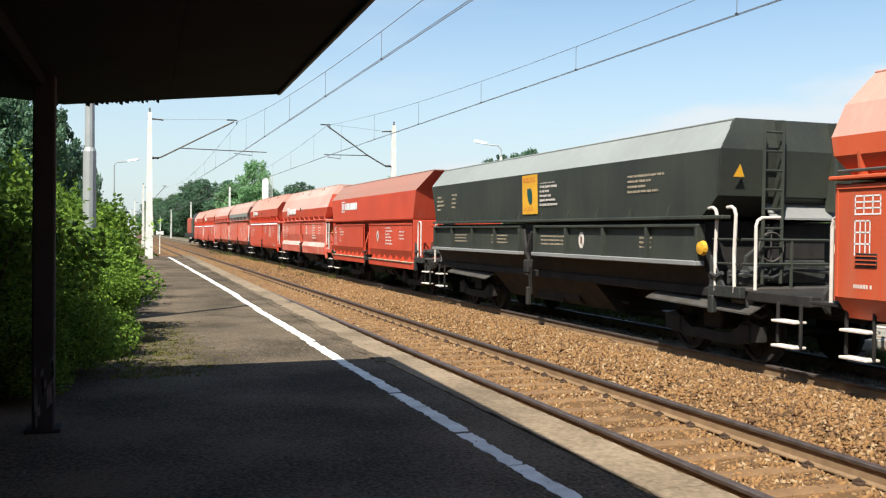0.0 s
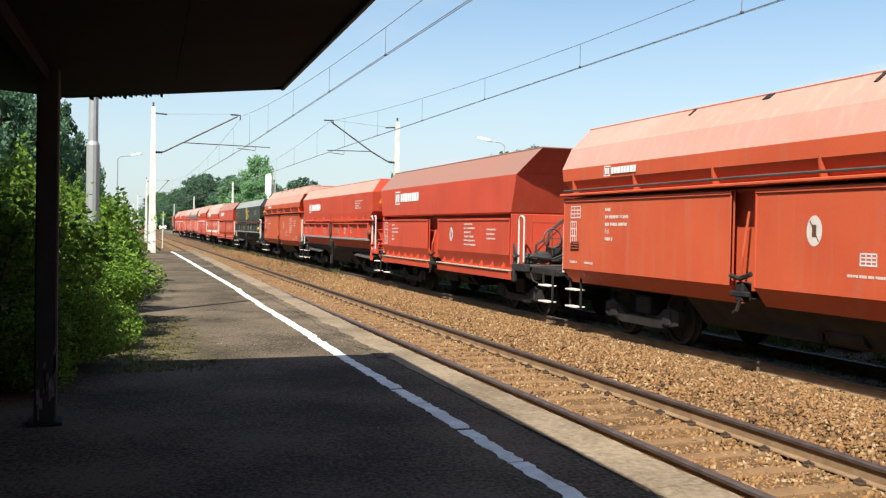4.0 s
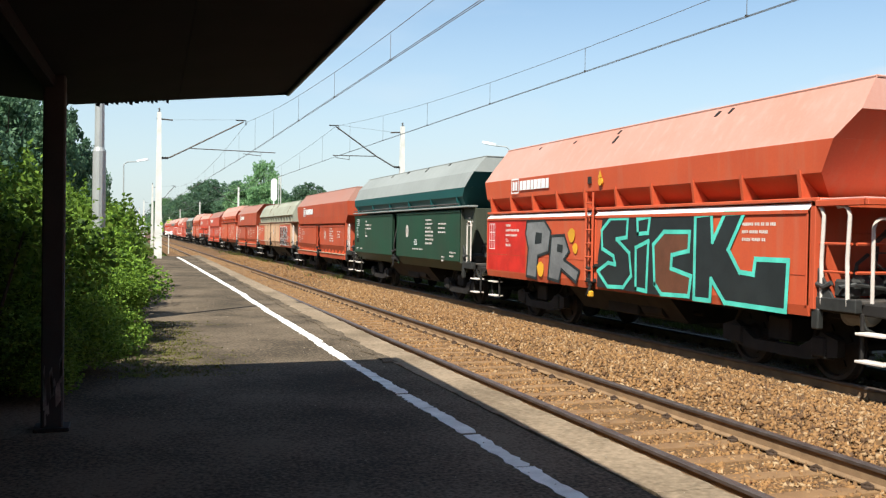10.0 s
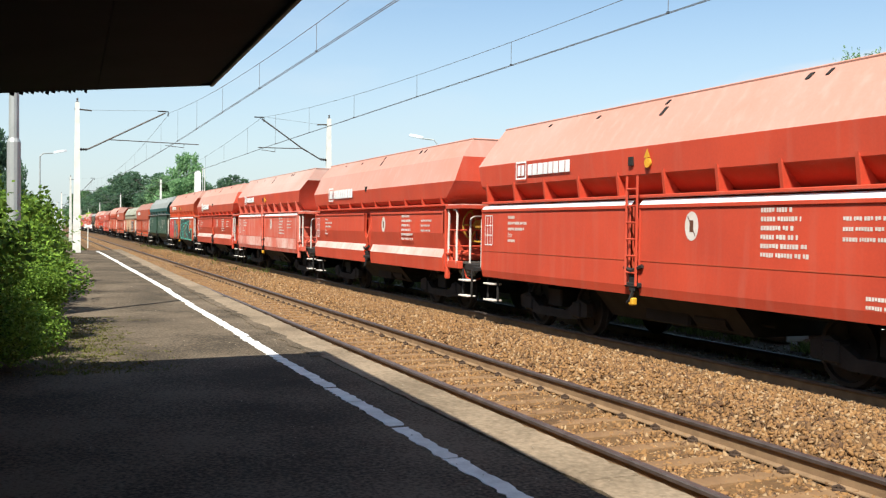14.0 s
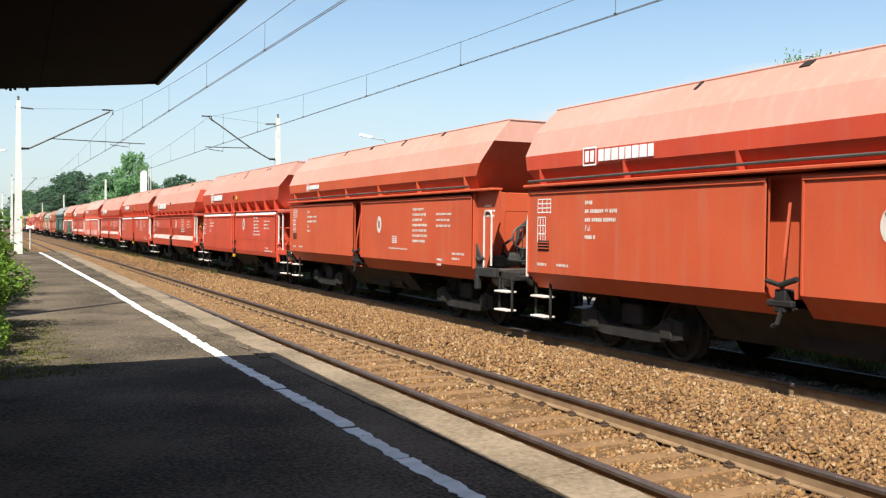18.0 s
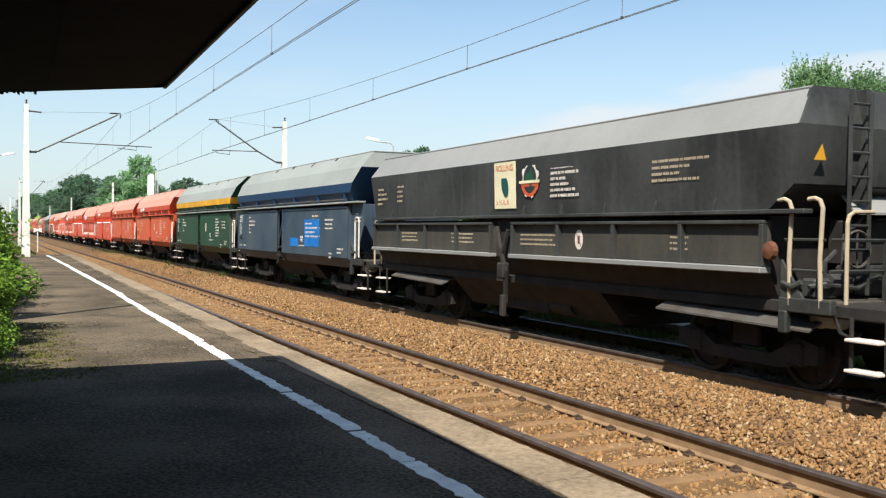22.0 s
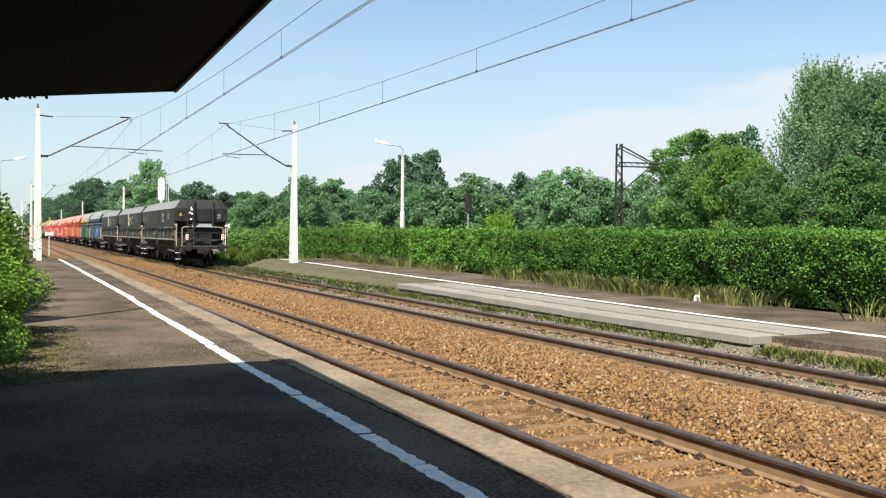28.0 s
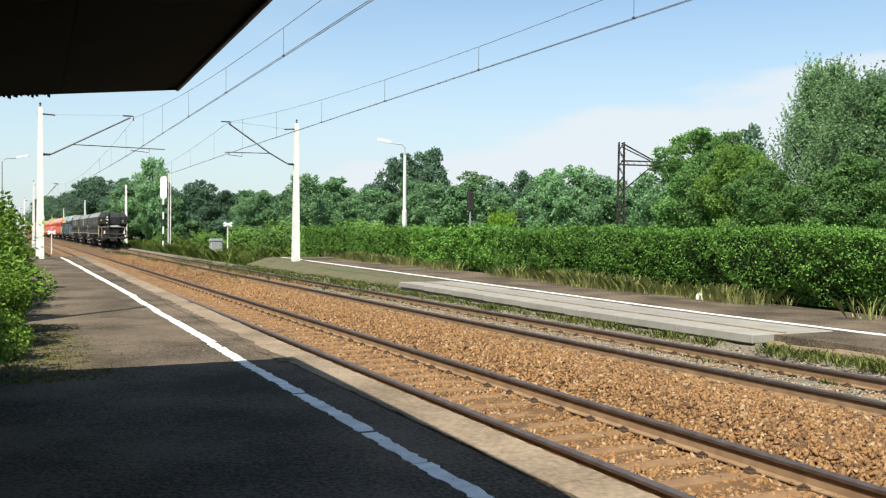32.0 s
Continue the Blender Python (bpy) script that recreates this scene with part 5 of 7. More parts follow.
def wagon_braced(w, length, tail, low, top, ladder=False, stripe=False, second=None, sprayed=False):
    """Hopper braced below its bin, with a railed tail platform; a ladder or a chalky band on the doors."""
    wheels = running_gear(w, length, tail)
    L = length
    part("body_core", Shape().box(-1.30, 1.30, -L + 0.02, -0.02, 1.0, 2.42), PAINT[low], w)
    if stripe:
        gap = (5.35, 5.92)
        d = doors(w, L, (low, second or low), [(1.45, 2.30), (1.45, 1.78), (1.38, 1.42), (1.47, 1.22), (1.44, 0.90)], gap)
        for a, b in ((-0.06, -gap[0] + 0.02), (-gap[1] - 0.02, -L + 0.06)):
            part("chalky_band", Shape().add([(-1.385, a, 1.418), (-1.385, b, 1.418), (-1.474, b, 1.222), (-1.474, a, 1.222)], [(0, 1, 2, 3)]), PAINT["dirty_white"], w, "pale dusty band along the doors")
    else:
        d = doors(w, L, (low, second or low), [(1.45, 2.30), (1.45, 1.04), (1.42, 0.90)], (5.5, 5.72))
        for a, b in ((-0.05, -5.5), (-5.72, -L + 0.05)):
            part("dust_edge", Shape().add([(-1.455, a, 2.305), (-1.455, b, 2.305), (-1.38, b, 2.385), (-1.38, a, 2.385)], [(0, 1, 2, 3)]), PAINT["white"], w, "dust-white sloping door head")
            part("door_crease", Shape().box(-1.456, -1.44, b + 0.04, a - 0.04, 1.435, 1.447), PAINT["dark_red"], w)
            if low == "chalky":
                part("chalk_wash", Shape().add([(-1.457, a - 0.02, 1.43), (-1.457, b + 0.02, 1.43), (-1.457, b + 0.02, 1.045), (-1.457, a - 0.02, 1.045)], [(0, 1, 2, 3)]), PAINT["chalk"], w, "chalk-washed lower door")
    part("front_panel", Shape().box(-1.42, 1.42, -0.05, 0.0, 1.12, 2.36, 0.01), PAINT[low], w)
    tail_wall(w, -L, 1.42, 0.85, 2.42, 2.0, low)
    for k in (-1, 1):
        part("tail_post", Shape().box(k * 1.40 - 0.05, k * 1.40 + 0.05, -L - 0.08, -L, 1.0, 2.42, 0.008), PAINT[low], w)
        part("tail_beam", Shape().box(k * 1.40 - 0.05, k * 1.40 + 0.05, -L - 0.95, -L, 2.34, 2.42, 0.008), PAINT[low], w)
    part("tail_crossbeam", Shape().box(-1.45, 1.45, -L - 1.0, -L - 0.92, 2.34, 2.42, 0.008), PAINT[low], w)
    part("tail_roof", Shape().box(-1.40, 1.40, -L - 0.9, -L - 0.05, 2.425, 2.445, 0.004), PAINT["dirty_white"], w)
    lv = [(2.42, 1.06, -0.05, -L + 0.1), (2.78, 1.44, 0.02, -L - 0.16), (3.20, 1.47, 0.12, -L - 0.40), (3.56, 1.235, 0.05, -L - 0.62), (4.0, 0.92, -0.06, -L - 0.52)]
    if stripe:
        lv = [(2.42, 1.22, -0.03, -L + 0.08), (2.60, 1.43, 0.02, -L - 0.06), (2.97, 1.47, 0.10, -L - 0.62), (3.53, 1.24, 0.05, -L - 0.56), (3.95, 0.92, -0.06, -L - 0.42)]
    bin_paint = "red" if low == "chalky" else low
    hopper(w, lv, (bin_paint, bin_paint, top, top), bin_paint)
    part("waist_bar", Shape().box(-1.43, -1.10, -L - 0.1, 0.02, 2.41, 2.46, 0.01), PAINT[low], w)
    fin = [(-1.46, 2.64), (-1.22, 2.44), (-1.42, 2.44)] if stripe else [(-1.475, 2.84), (-1.10, 2.44), (-1.42, 2.44)]
    for i in range(10):
        part("stiffener", kept(("fin", low, bool(stripe)), lambda: Shape().sweep(fin, -0.028, 0.028).mesh("stiffener", PAINT[low])), None, w, at=(0, -0.25 - (L - 0.5) * i / 9, 0))
    bevel_marks(w, lv[3][:2], lv[4][:2], ((-5.75, 0.30, 0.60, 0.07), (-5.72, 0.72, 0.86, 0.06), (-L * 0.18, 0.70, 0.80, 0.05), (-L * 0.33, 0.66, 0.76, 0.07), (-L * 0.76, 0.66, 0.84, 0.07), (-L * 0.79, 0.68, 0.86, 0.05)))
    part("sight_slot", Shape().box(-1.485, -1.44, -5.55, -5.43, 2.92, 3.06, 0.004), IRON, w)
    if ladder:
        part("round_plate", Shape().lathe([(-1.492, 0.075), (-1.46, 0.075)], "x", 14, (0, -5.95, 2.94)), PAINT["yellow"], w, "small round yellow plate")
    end_gear(w, -L, low)
    if stripe:
        part("hand_wheel", kept("hand_wheel", lambda: Shape().tube([(0.38 * math.cos(a * math.pi / 12), 0, 0.38 * math.sin(a * math.pi / 12)) for a in range(25)], 0.022, 6)
                                .tube([(-0.38, 0, 0), (0.38, 0, 0)], 0.018, 5).tube([(-0.19, 0, 0.33), (0.19, 0, -0.33)], 0.018, 5).tube([(0.19, 0, 0.33), (-0.19, 0, -0.33)], 0.018, 5)
                                .lathe([(-0.05, 0.11), (0.04, 0.11)], "y", 12).mesh("hand_wheel", PAINT["ochre"])), None, w, "large ochre-yellow spoked hand wheel", at=(-0.86, -L - 0.60, 1.98))
    if ladder:
        m = -5.61
        s = Shape()
        for y in (m - 0.14, m + 0.14):
            s.tube([(-1.52, y, 1.05), (-1.52, y, 2.75)], 0.022, 6)
        for i in range(6):
            s.tube([(-1.52, m - 0.14, 1.25 + i * 0.26), (-1.52, m + 0.14, 1.25 + i * 0.26)], 0.016, 6)
        part("ladder", s, PAINT[low], w)
        part("warning_plate", Shape().add([(-1.49, m - 0.25, 3.02), (-1.49, m - 0.42, 3.02), (-1.49, m - 0.335, 3.16)], [(0, 1, 2)]), PAINT["yellow"], w, "small yellow warning triangle")
        part("latch_tip", Shape().box(-1.52, -1.42, m - 0.06, m + 0.06, 0.74, 0.86, 0.02), PAINT["yellow"], w)
    x = -1.476
    company_mark(w, x, -1.7 if stripe else -1.6, 2.70 if stripe else 2.86, 0.42 if stripe else 0.34)
    x = -1.454
    table(w, x, -0.2, 2.18, 0.36, 0.6)
    bars(w, "side_lettering", x, -1.25, 2.16, (0.3, 0.8, 0.7), "white", 0.07, 0.045, d[0])
    lettering(d[0], x, -1.25, 1.745, "Fals", 0.12, "mark_white")
    bars(w, "side_lettering", x, -1.25, 1.70, (0.3,), "white", 0.07, 0.045, d[0])
    if sprayed:
        part("repainted_patch", Shape().add([(-1.4525, -0.09, 2.26), (-1.4525, -2.42, 2.26), (-1.4525, -2.42, 1.06), (-1.4525, -0.09, 1.06)], [(0, 1, 2, 3)]), PAINT["signal_red"], d[0], "bright red repainted panel")
        bars(w, "side_lettering", x, -10.25, 2.14, (0.75, 0.6, 0.55), "white", 0.06, 0.05, d[1])
        return wheels
    emblem(w, x, -7.0, 1.98, 0.21)
    bars(w, "side_lettering", x, -8.4, 2.22, (0.55, 0.7, 0.6, 0.65, 0.8, 0.85), "white", 0.075, 0.04, d[1])
    bars(w, "side_lettering", x, -9.75, 2.10, (0.68, 0.6, 0.62), "white", 0.06, 0.06, d[1])
    bars(w, "side_lettering", x, -L + 1.3, 1.2, (0.4, 0.9), "white", 0.06, 0.04, d[1])
    return wheels


def wagon_low_skirt(w, length, tail, low, top, board=True, gear=False, last=False, marks="cream"):
    """Side-tipping hopper: a flush upper wall over a ledge of panelled flaps and a dark sloping foot."""
    wheels = running_gear(w, length, tail)
    L = length
    X = [(-1.10, 0.95), (1.10, 0.95), (1.36, 1.46), (1.36, 2.14), (-1.36, 2.14), (-1.36, 1.46)]
    # except on red wagons, shade below the flaps is put into the colour
    part("sloping_foot", Shape().sweep(X, -L + 0.1, -0.1), PAINT[low] if low == "red" else IRON, w, "dark sloping chute wall")
    for a, b in ((-0.08, -6.1), (-6.85, -L + 0.08)):
        f = part("side_flap", Shape().box(-1.42, -1.35, b, a, 1.52, 2.06, 0.01), PAINT["flap_brown" if low == "black" else low], w)
        part("flap_top", Shape().box(-1.50, -1.35, b, a, 2.04, 2.09, 0.01), PAINT[low], f)
        part("flap_foot", Shape().box(-1.54, -1.35, b, a, 1.44, 1.52, 0.012), PAINT["soot_dust"], f, "dusty lower ledge")
        n = 4
        for i in range(n + 1):
            y = a + (b - a) * i / n
            part("flap_post", kept(("post", low), lambda: Shape().box(-1.50, -1.41, -0.035, 0.035, 1.52, 2.04, 0.006).mesh("flap_post", PAINT[low])), None, f, at=(0, min(max(y, b + 0.04), a - 0.04), 0))
    m = -6.47
    part("tipping_gear", Shape().tube([(-1.45, m + 0.2, 2.0), (-1.48, m, 1.6), (-1.42, m - 0.1, 1.2), (-1.35, m, 0.6)], 0.05, 6).tube([(-1.44, m - 0.2, 1.95), (-1.46, m - 0.05, 1.55)], 0.04, 6)
         .box(-1.50, -1.34, m - 0.12, m + 0.12, 1.05, 1.35, 0.03).box(-1.46, -1.36, m - 0.06, m + 0.06, 0.35, 0.75, 0.02), IRON, w, "greasy tipping levers")
    for y in (-2.35, -L - tail + 3.1):
        part("dirt_guard", Shape().add([(-1.36, y + 1.4, 0.86), (-1.36, y - 1.4, 0.80), (-1.05, y - 1.4, 0.95), (-1.05, y + 1.4, 1.01), (-1.36, y + 1.4, 0.835), (-1.36, y - 1.4, 0.775), (-1.05, y - 1.4, 0.92), (-1.05, y + 1.4, 0.98)],
                                       [(0, 1, 2, 3), (7, 6, 5, 4), (0, 4, 5, 1), (1, 5, 6, 2), (2, 6, 7, 3), (3, 7, 4, 0)]), STEEL, w, "dusty sheet over the wheels")
    for x0, x1 in ((-1.50, -1.34), (1.34, 1.50)):
        part("waist_rail", Shape().box(x0, x1, -L - 0.55, 0.0, 2.16, 2.22, 0.012), PAINT[low], w)
    lv = [(2.22, 1.40, -0.02, -L + 0.10), (2.50, 1.42, 0.0, -L - 0.30), (3.22, 1.45, 0.22, -L - 0.40), (3.68, 1.12, 0.10, -L - 0.28)]
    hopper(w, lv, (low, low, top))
    # closed tail bulkhead with a ladder
    part("tail_bulkhead", Shape().loft([rect(1.41, -L - 0.27, -L - 0.33, 2.52), rect(1.44, -L - 0.37, -L - 0.43, 3.22), rect(1.11, -L - 0.25, -L - 0.31, 3.70)]), PAINT[low], w)
    for x in (-0.38, 0.63):
        part("bulkhead_rib", Shape().add([(x - 0.04, -L - 0.30, 2.3), (x + 0.04, -L - 0.30, 2.3), (x + 0.04, -L - 0.32, 3.68), (x - 0.04, -L - 0.32, 3.68),
                                          (x - 0.04, -L - 0.50, 2.3), (x + 0.04, -L - 0.50, 2.3), (x + 0.04, -L - 0.47, 3.68), (x - 0.04, -L - 0.47, 3.68)],
                                         [(0, 1, 2, 3), (7, 6, 5, 4), (0, 4, 5, 1), (1, 5, 6, 2), (2, 6, 7, 3), (3, 7, 4, 0)]), PAINT[low], w)
    s = Shape()
    for x in (-0.78, -0.44):
        s.tube([(x, -L - 0.55, 1.2), (x, -L - 0.57, 3.62)], 0.028, 6)
    for i in range(8):
        s.tube([(-0.78, -L - 0.56, 1.45 + i * 0.29), (-0.44, -L - 0.56, 1.45 + i * 0.29)], 0.018, 6)
    part("ladder", s, PAINT[low], w)
    gussets(w, 1.40, 2.22, 2.42, -0.5, -L + 0.4, 10, low, 0.07)
    part("tail_box", Shape().box(-0.45, 0.65, -L - 0.25, -L + 0.05, 1.55, 2.1, 0.02), IRON, w)
    part("tail_hood", Shape().add([(-0.55, -L - 0.45, 2.2), (0.8, -L - 0.45, 2.2), (0.7, -L - 0.1, 2.48), (-0.45, -L - 0.1, 2.48), (-0.55, -L - 0.45, 2.17), (0.8, -L - 0.45, 2.17), (0.7, -L - 0.1, 2.45), (-0.45, -L - 0.1, 2.45)], [(0, 1, 2, 3), (7, 6, 5, 4), (0, 4, 5, 1), (1, 5, 6, 2), (2, 6, 7, 3), (3, 7, 4, 0)]), PAINT["soot_dust"], w, "dusty sloping cover plate")
    end_gear(w, -L - 0.1, low)
    part("hand_wheel_cover", Shape().lathe([(-1.52, 0.02), (-1.50, 0.10), (-1.44, 0.12)], "x", 12, (0, -L + 0.0, 1.72)), PAINT["yellow" if gear is False and board else "sprayed_brown"], w, "ochre-painted round cover")
    x = -1.436
    side = lambda z: -(1.42 + 0.03 * (z - 2.40) / 0.82) - 0.006
    if board:
        b = part("painted_board", Shape().add([(side(2.45), -6.14, 2.34), (side(2.45), -6.94, 2.34), (side(3.15), -6.94, 3.19), (side(3.15), -6.14, 3.19)], [(0, 1, 2, 3)]), PAINT["pale_yellow" if gear else "yellow"], w,
                 "pale yellow painted board with a leaf drawing")
        for z, t in ((3.03, "ROLLING"), (2.41, "STOCK")):
            lettering(b, side(z + 0.06) - 0.004, -6.20, z, t, 0.155, "orange")
        part("leaf_drawing", Shape().add([(side(2.8) - 0.004, -6.54 + 0.13 * math.cos(a * math.pi / 8) + 0.05 * math.sin(a * math.pi / 8), 2.76 + 0.21 * math.sin(a * math.pi / 8)) for a in range(16)], [tuple(range(16))]), PAINT["teal"], b)
    if gear:
        g = Shape()
        ring = []
        cy, cz = -7.43, 2.84
        for a in range(32):
            r = 0.34 if (a // 2) % 2 else 0.28
            ring.append((side(cz) - 0.002, cy + r * 0.9 * math.cos(a * math.pi / 16), cz + r * math.sin(a * math.pi / 16)))
        g.add(ring, [tuple(range(32))])
        gm = part("cogwheel_device", g, PAINT["mark_white"], w, "painted cogwheel device in white, red and green")
        part("device_field", Shape().add([(side(cz) - 0.006, cy + 0.22 * math.cos(a * math.pi / 10), cz + 0.25 * math.sin(a * math.pi / 10)) for a in range(20)], [tuple(range(20))]), PAINT["sprayed_black"], gm)
        part("device_base", Shape().add([(side(cz - 0.2) - 0.012, cy + 0.30 * math.cos(math.pi * (1 + a / 8)), cz - 0.04 + 0.27 * math.sin(math.pi * (1 + a / 8))) for a in range(9)] + [(side(cz) - 0.012, cy + 0.20, cz - 0.06), (side(cz) - 0.012, cy - 0.20, cz - 0.06)][::-1][::-1], [tuple(range(11))]), PAINT["orange"], gm)
        part("device_bar", Shape().box(side(cz) - 0.018, side(cz) - 0.013, cy - 0.34, cy + 0.34, cz - 0.07, cz - 0.02), PAINT["pale_yellow"], gm)
        part("device_centre", Shape().add([(side(cz) - 0.010, cy + 0.15 * math.cos(a * math.pi / 5), cz + (0.19 if a % 2 else 0.08) * math.sin(a * math.pi / 5) + 0.02) for a in range(10)], [tuple(range(10))]), PAINT["green"], gm)
    if marks == "white":
        company_mark(w, side(2.8), -1.35, 2.58, 0.45)
        bars(w, "flap_lettering", -1.424, -0.4, 1.90, (0.5, 0.4, 0.5), marks, 0.06, 0.05)
        bars(w, "flap_lettering", -1.424, -9.6, 1.92, (0.7, 0.6, 0.6), marks, 0.05, 0.04)
    else:
        bars(w, "side_lettering", side(2.8), -0.25, 2.92, (0.35, 0.55, 0.6, 0.3), marks, 0.065, 0.05)
        bars(w, "side_lettering", side(2.8), -1.45, 2.95, (0.4, 0.3, 0.35, 0.3), marks, 0.06, 0.05)
    if marks != "white":
        bars(w, "side_lettering", side(2.8), -(8.1 if gear else 7.05 if board else 8.35), 3.12, (0.45, 0.7, 0.85, 0.45, 0.55, 0.75, 0.85), "white", 0.06, 0.035)
    bars(w, "side_lettering", side(2.8), -L + 2.3, 2.95, (1.2, 0.8, 0.6, 1.0), marks, 0.05, 0.04)
    for y, ln in ((-1.7, 0.9), (-4.3, 1.0), (-7.1, 1.2), (-L + 1.9, 0.4)):
        bars(w, "flap_lettering", -1.424, y, 1.88, (ln, ln * 0.9, ln), "cream", 0.04, 0.04)
    emblem(w, -1.424, -8.95, 1.80, 0.16)
    part("warning_plate", Shape().add([(-1.24, -L - 0.445, 2.80), (-1.04, -L - 0.445, 2.80), (-1.14, -L - 0.475, 2.99)], [(0, 1, 2)]), PAINT["yellow"], w, "yellow warning triangle")
    if last:
        drip, rr = Shape(), random.Random(19)
        for k in range(46):
            y, z, h = -1.2 - 7.5 * rr.random() ** 1.2, rr.uniform(2.72, 3.18), rr.uniform(0.02, 0.11)
            drip.add([(side(z) - 0.004, y + 0.006, z), (side(z) - 0.004, y - 0.008, z), (side(z - h) - 0.004, y - 0.004, z - h), (side(z - h) - 0.004, y + 0.004, z - h)], [(0, 1, 2, 3)])
        tagged(part("white_spatter", drip, PAINT["dust"], w, "pale drips run down the side"), kind="stuff")
        for xx in (-0.86, 1.08):
            t = part("tail_board", Shape().box(xx - 0.075, xx + 0.075, -L - 0.92, -L - 0.89, 1.47, 1.79, 0.006), PAINT["white"], w, "white tail board with red triangles")
            part("red_triangle", Shape().add([(xx - 0.06, -L - 0.924, 1.75), (xx + 0.06, -L - 0.924, 1.75), (xx, -L - 0.924, 1.64)], [(0, 1, 2)]).add([(xx - 0.06, -L - 0.924, 1.51), (xx + 0.06, -L - 0.924, 1.51), (xx, -L - 0.924, 1.62)], [(0, 1, 2)]), TAIL_RED, t)
        for k, (zz, r) in enumerate(((2.62, 0.055), (2.92, 0.07), (2.98, 0.05), (3.16, 0.065), (3.26, 0.04))):
            xs = -0.60 + 0.06 * math.sin(k * 2.3)
            part("paint_splash", Shape().add([(xs + r * (1 + 0.5 * math.sin(3 * a + k)) * math.cos(a * 0.57), -L - 0.59, zz + r * math.sin(a * 0.57)) for a in range(11)], [tuple(range(11))]), PAINT["white"], w, "white paint splash on the ladder")
        for k in range(4):
            part("tail_lettering", Shape().add([(0.86, -L - 0.475, 2.93 - k * 0.07), (1.06, -L - 0.475, 2.93 - k * 0.07), (1.06, -L - 0.47, 2.885 - k * 0.07), (0.86, -L - 0.47, 2.885 - k * 0.07)], [(0, 1, 2, 3)]), PAINT["dust"], w)
    return wheels


def wagon_old(w, length, tail):
    """Older hopper: low upright-ended bin over a recess with posts, faded doors, repainted end panels, sprayed word."""
    wheels = running_gear(w, length, tail)
    L = length
    part("body_core", Shape().box(-1.30, 1.30, -L + 0.10, -0.02, 1.0, 2.44), PAINT["beige"], w)
    d = doors(w, L, ("beige", "beige"), [(1.46, 2.36), (1.46, 1.30), (1.38, 1.02)], (5.15, 5.75))
    part("front_panel", Shape().box(-1.45, 1.45, -0.05, 0.0, 1.12, 2.40, 0.01), PAINT["beige"], w)
    for k in (-1, 1):       # end panels cut away over the brake gear
        part("tail_panel", Shape().sweep([(k * 1.45, 2.40), (k * 1.45, 1.12), (k * 1.22, 1.12), (k * 0.62, 1.95), (k * 0.62, 2.40)], -L, -L + 0.05), PAINT["beige"], w)
    part("tail_lintel", Shape().box(-0.62, 0.62, -L, -L + 0.05, 2.20, 2.40, 0.01), PAINT["beige"], w)
    part("ledge", Shape().box(-1.50, 1.50, -L - 0.55, 0.03, 2.40, 2.46, 0.012), PAINT["sprayed_brown"], w, "rusty brown ledge between doors and bin")
    lv = [(2.46, 1.30, -0.05, -L + 0.05), (2.74, 1.30, -0.05, -L - 0.22), (2.84, 1.46, 0.04, -L - 0.50), (3.36, 1.22, 0.0, -L - 0.50), (3.60, 1.04, -0.06, -L - 0.48)]
    hopper(w, lv, ("grey_green", "grey_green", "grey_green", "grey_green"))
    part("tail_bulkhead", Shape().loft([rect(1.44, -L - 0.505, -L - 0.545, 2.46), rect(1.45, -L - 0.505, -L - 0.545, 2.84), rect(1.21, -L - 0.505, -L - 0.545, 3.36), rect(1.03, -L - 0.505, -L - 0.545, 3.60)]), PAINT["grey_green"], w, "upright pale grey-green end wall with rust runs")
    for k in (-1, 1):
        part("end_brace", Shape().tube([(k * 1.02, -L - 0.58, 3.56), (k * 0.10, -L - 0.58, 2.50)], 0.035, 4), PAINT["sprayed_brown"], w)
    for i in range(13):
        part("stiffener", kept("old_post", lambda: Shape().box(-1.42, -1.29, -0.035, 0.035, 2.46, 2.80, 0.006).mesh("stiffener", PAINT["grey_green"])), None, w, at=(0, -0.3 - (L - 0.6) * i / 12, 0))
    bevel_marks(w, (3.36, 1.22), (3.60, 1.04), ((-4.2, 0.1, 0.95, 0.05), (-6.1, 0.0, 0.95, 0.20)), PAINT["sprayed_brown"])
    bevel_marks(w, (2.84, 1.46), (3.36, 1.22), ((-4.2, 0.0, 0.98, 0.03), (-6.0, 0.1, 0.35, 0.10), (-L + 1.6, 0.0, 0.98, 0.03)), PAINT["sprayed_brown"])
    end_gear(w, -L, "beige", False)
    x = -1.463
    for a, b, k in ((-0.06, -2.55, 0), (-9.0, -12.9, 1)):
        part("repainted_patch", Shape().add([(x, a, 2.34), (x, b, 2.34), (x, b, 1.30), (x, a, 1.30)], [(0, 1, 2, 3)])
             .add([(x, a, 1.30), (x, b, 1.30), (x + 0.08, b, 1.02), (x + 0.08, a, 1.02)], [(0, 1, 2, 3)]), PAINT["orange"], d[k], "repainted orange-red door panel")
    part("door_crease", Shape().box(-1.468, -1.44, -5.1, -0.1, 1.29, 1.31), PAINT["mark_white"], w)
    part("door_crease", Shape().box(-1.468, -1.44, -12.9, -5.8, 1.29, 1.31), PAINT["sprayed_brown"], w)
    for y in (-3.9, -7.3):
        part("door_seam", Shape().box(-1.468, -1.44, y - 0.012, y + 0.012, 1.05, 2.34), PAINT["sprayed_brown"], w)
    bars(w, "side_lettering", x - 0.004, -1.15, 2.22, (0.22, 0.8, 0.75, 0.25), "white", 0.07, 0.05, d[0])
    table(w, x - 0.004, -0.25, 2.20, 0.42, 0.5)
    emblem(w, x - 0.003, -6.6, 1.92, 0.2)
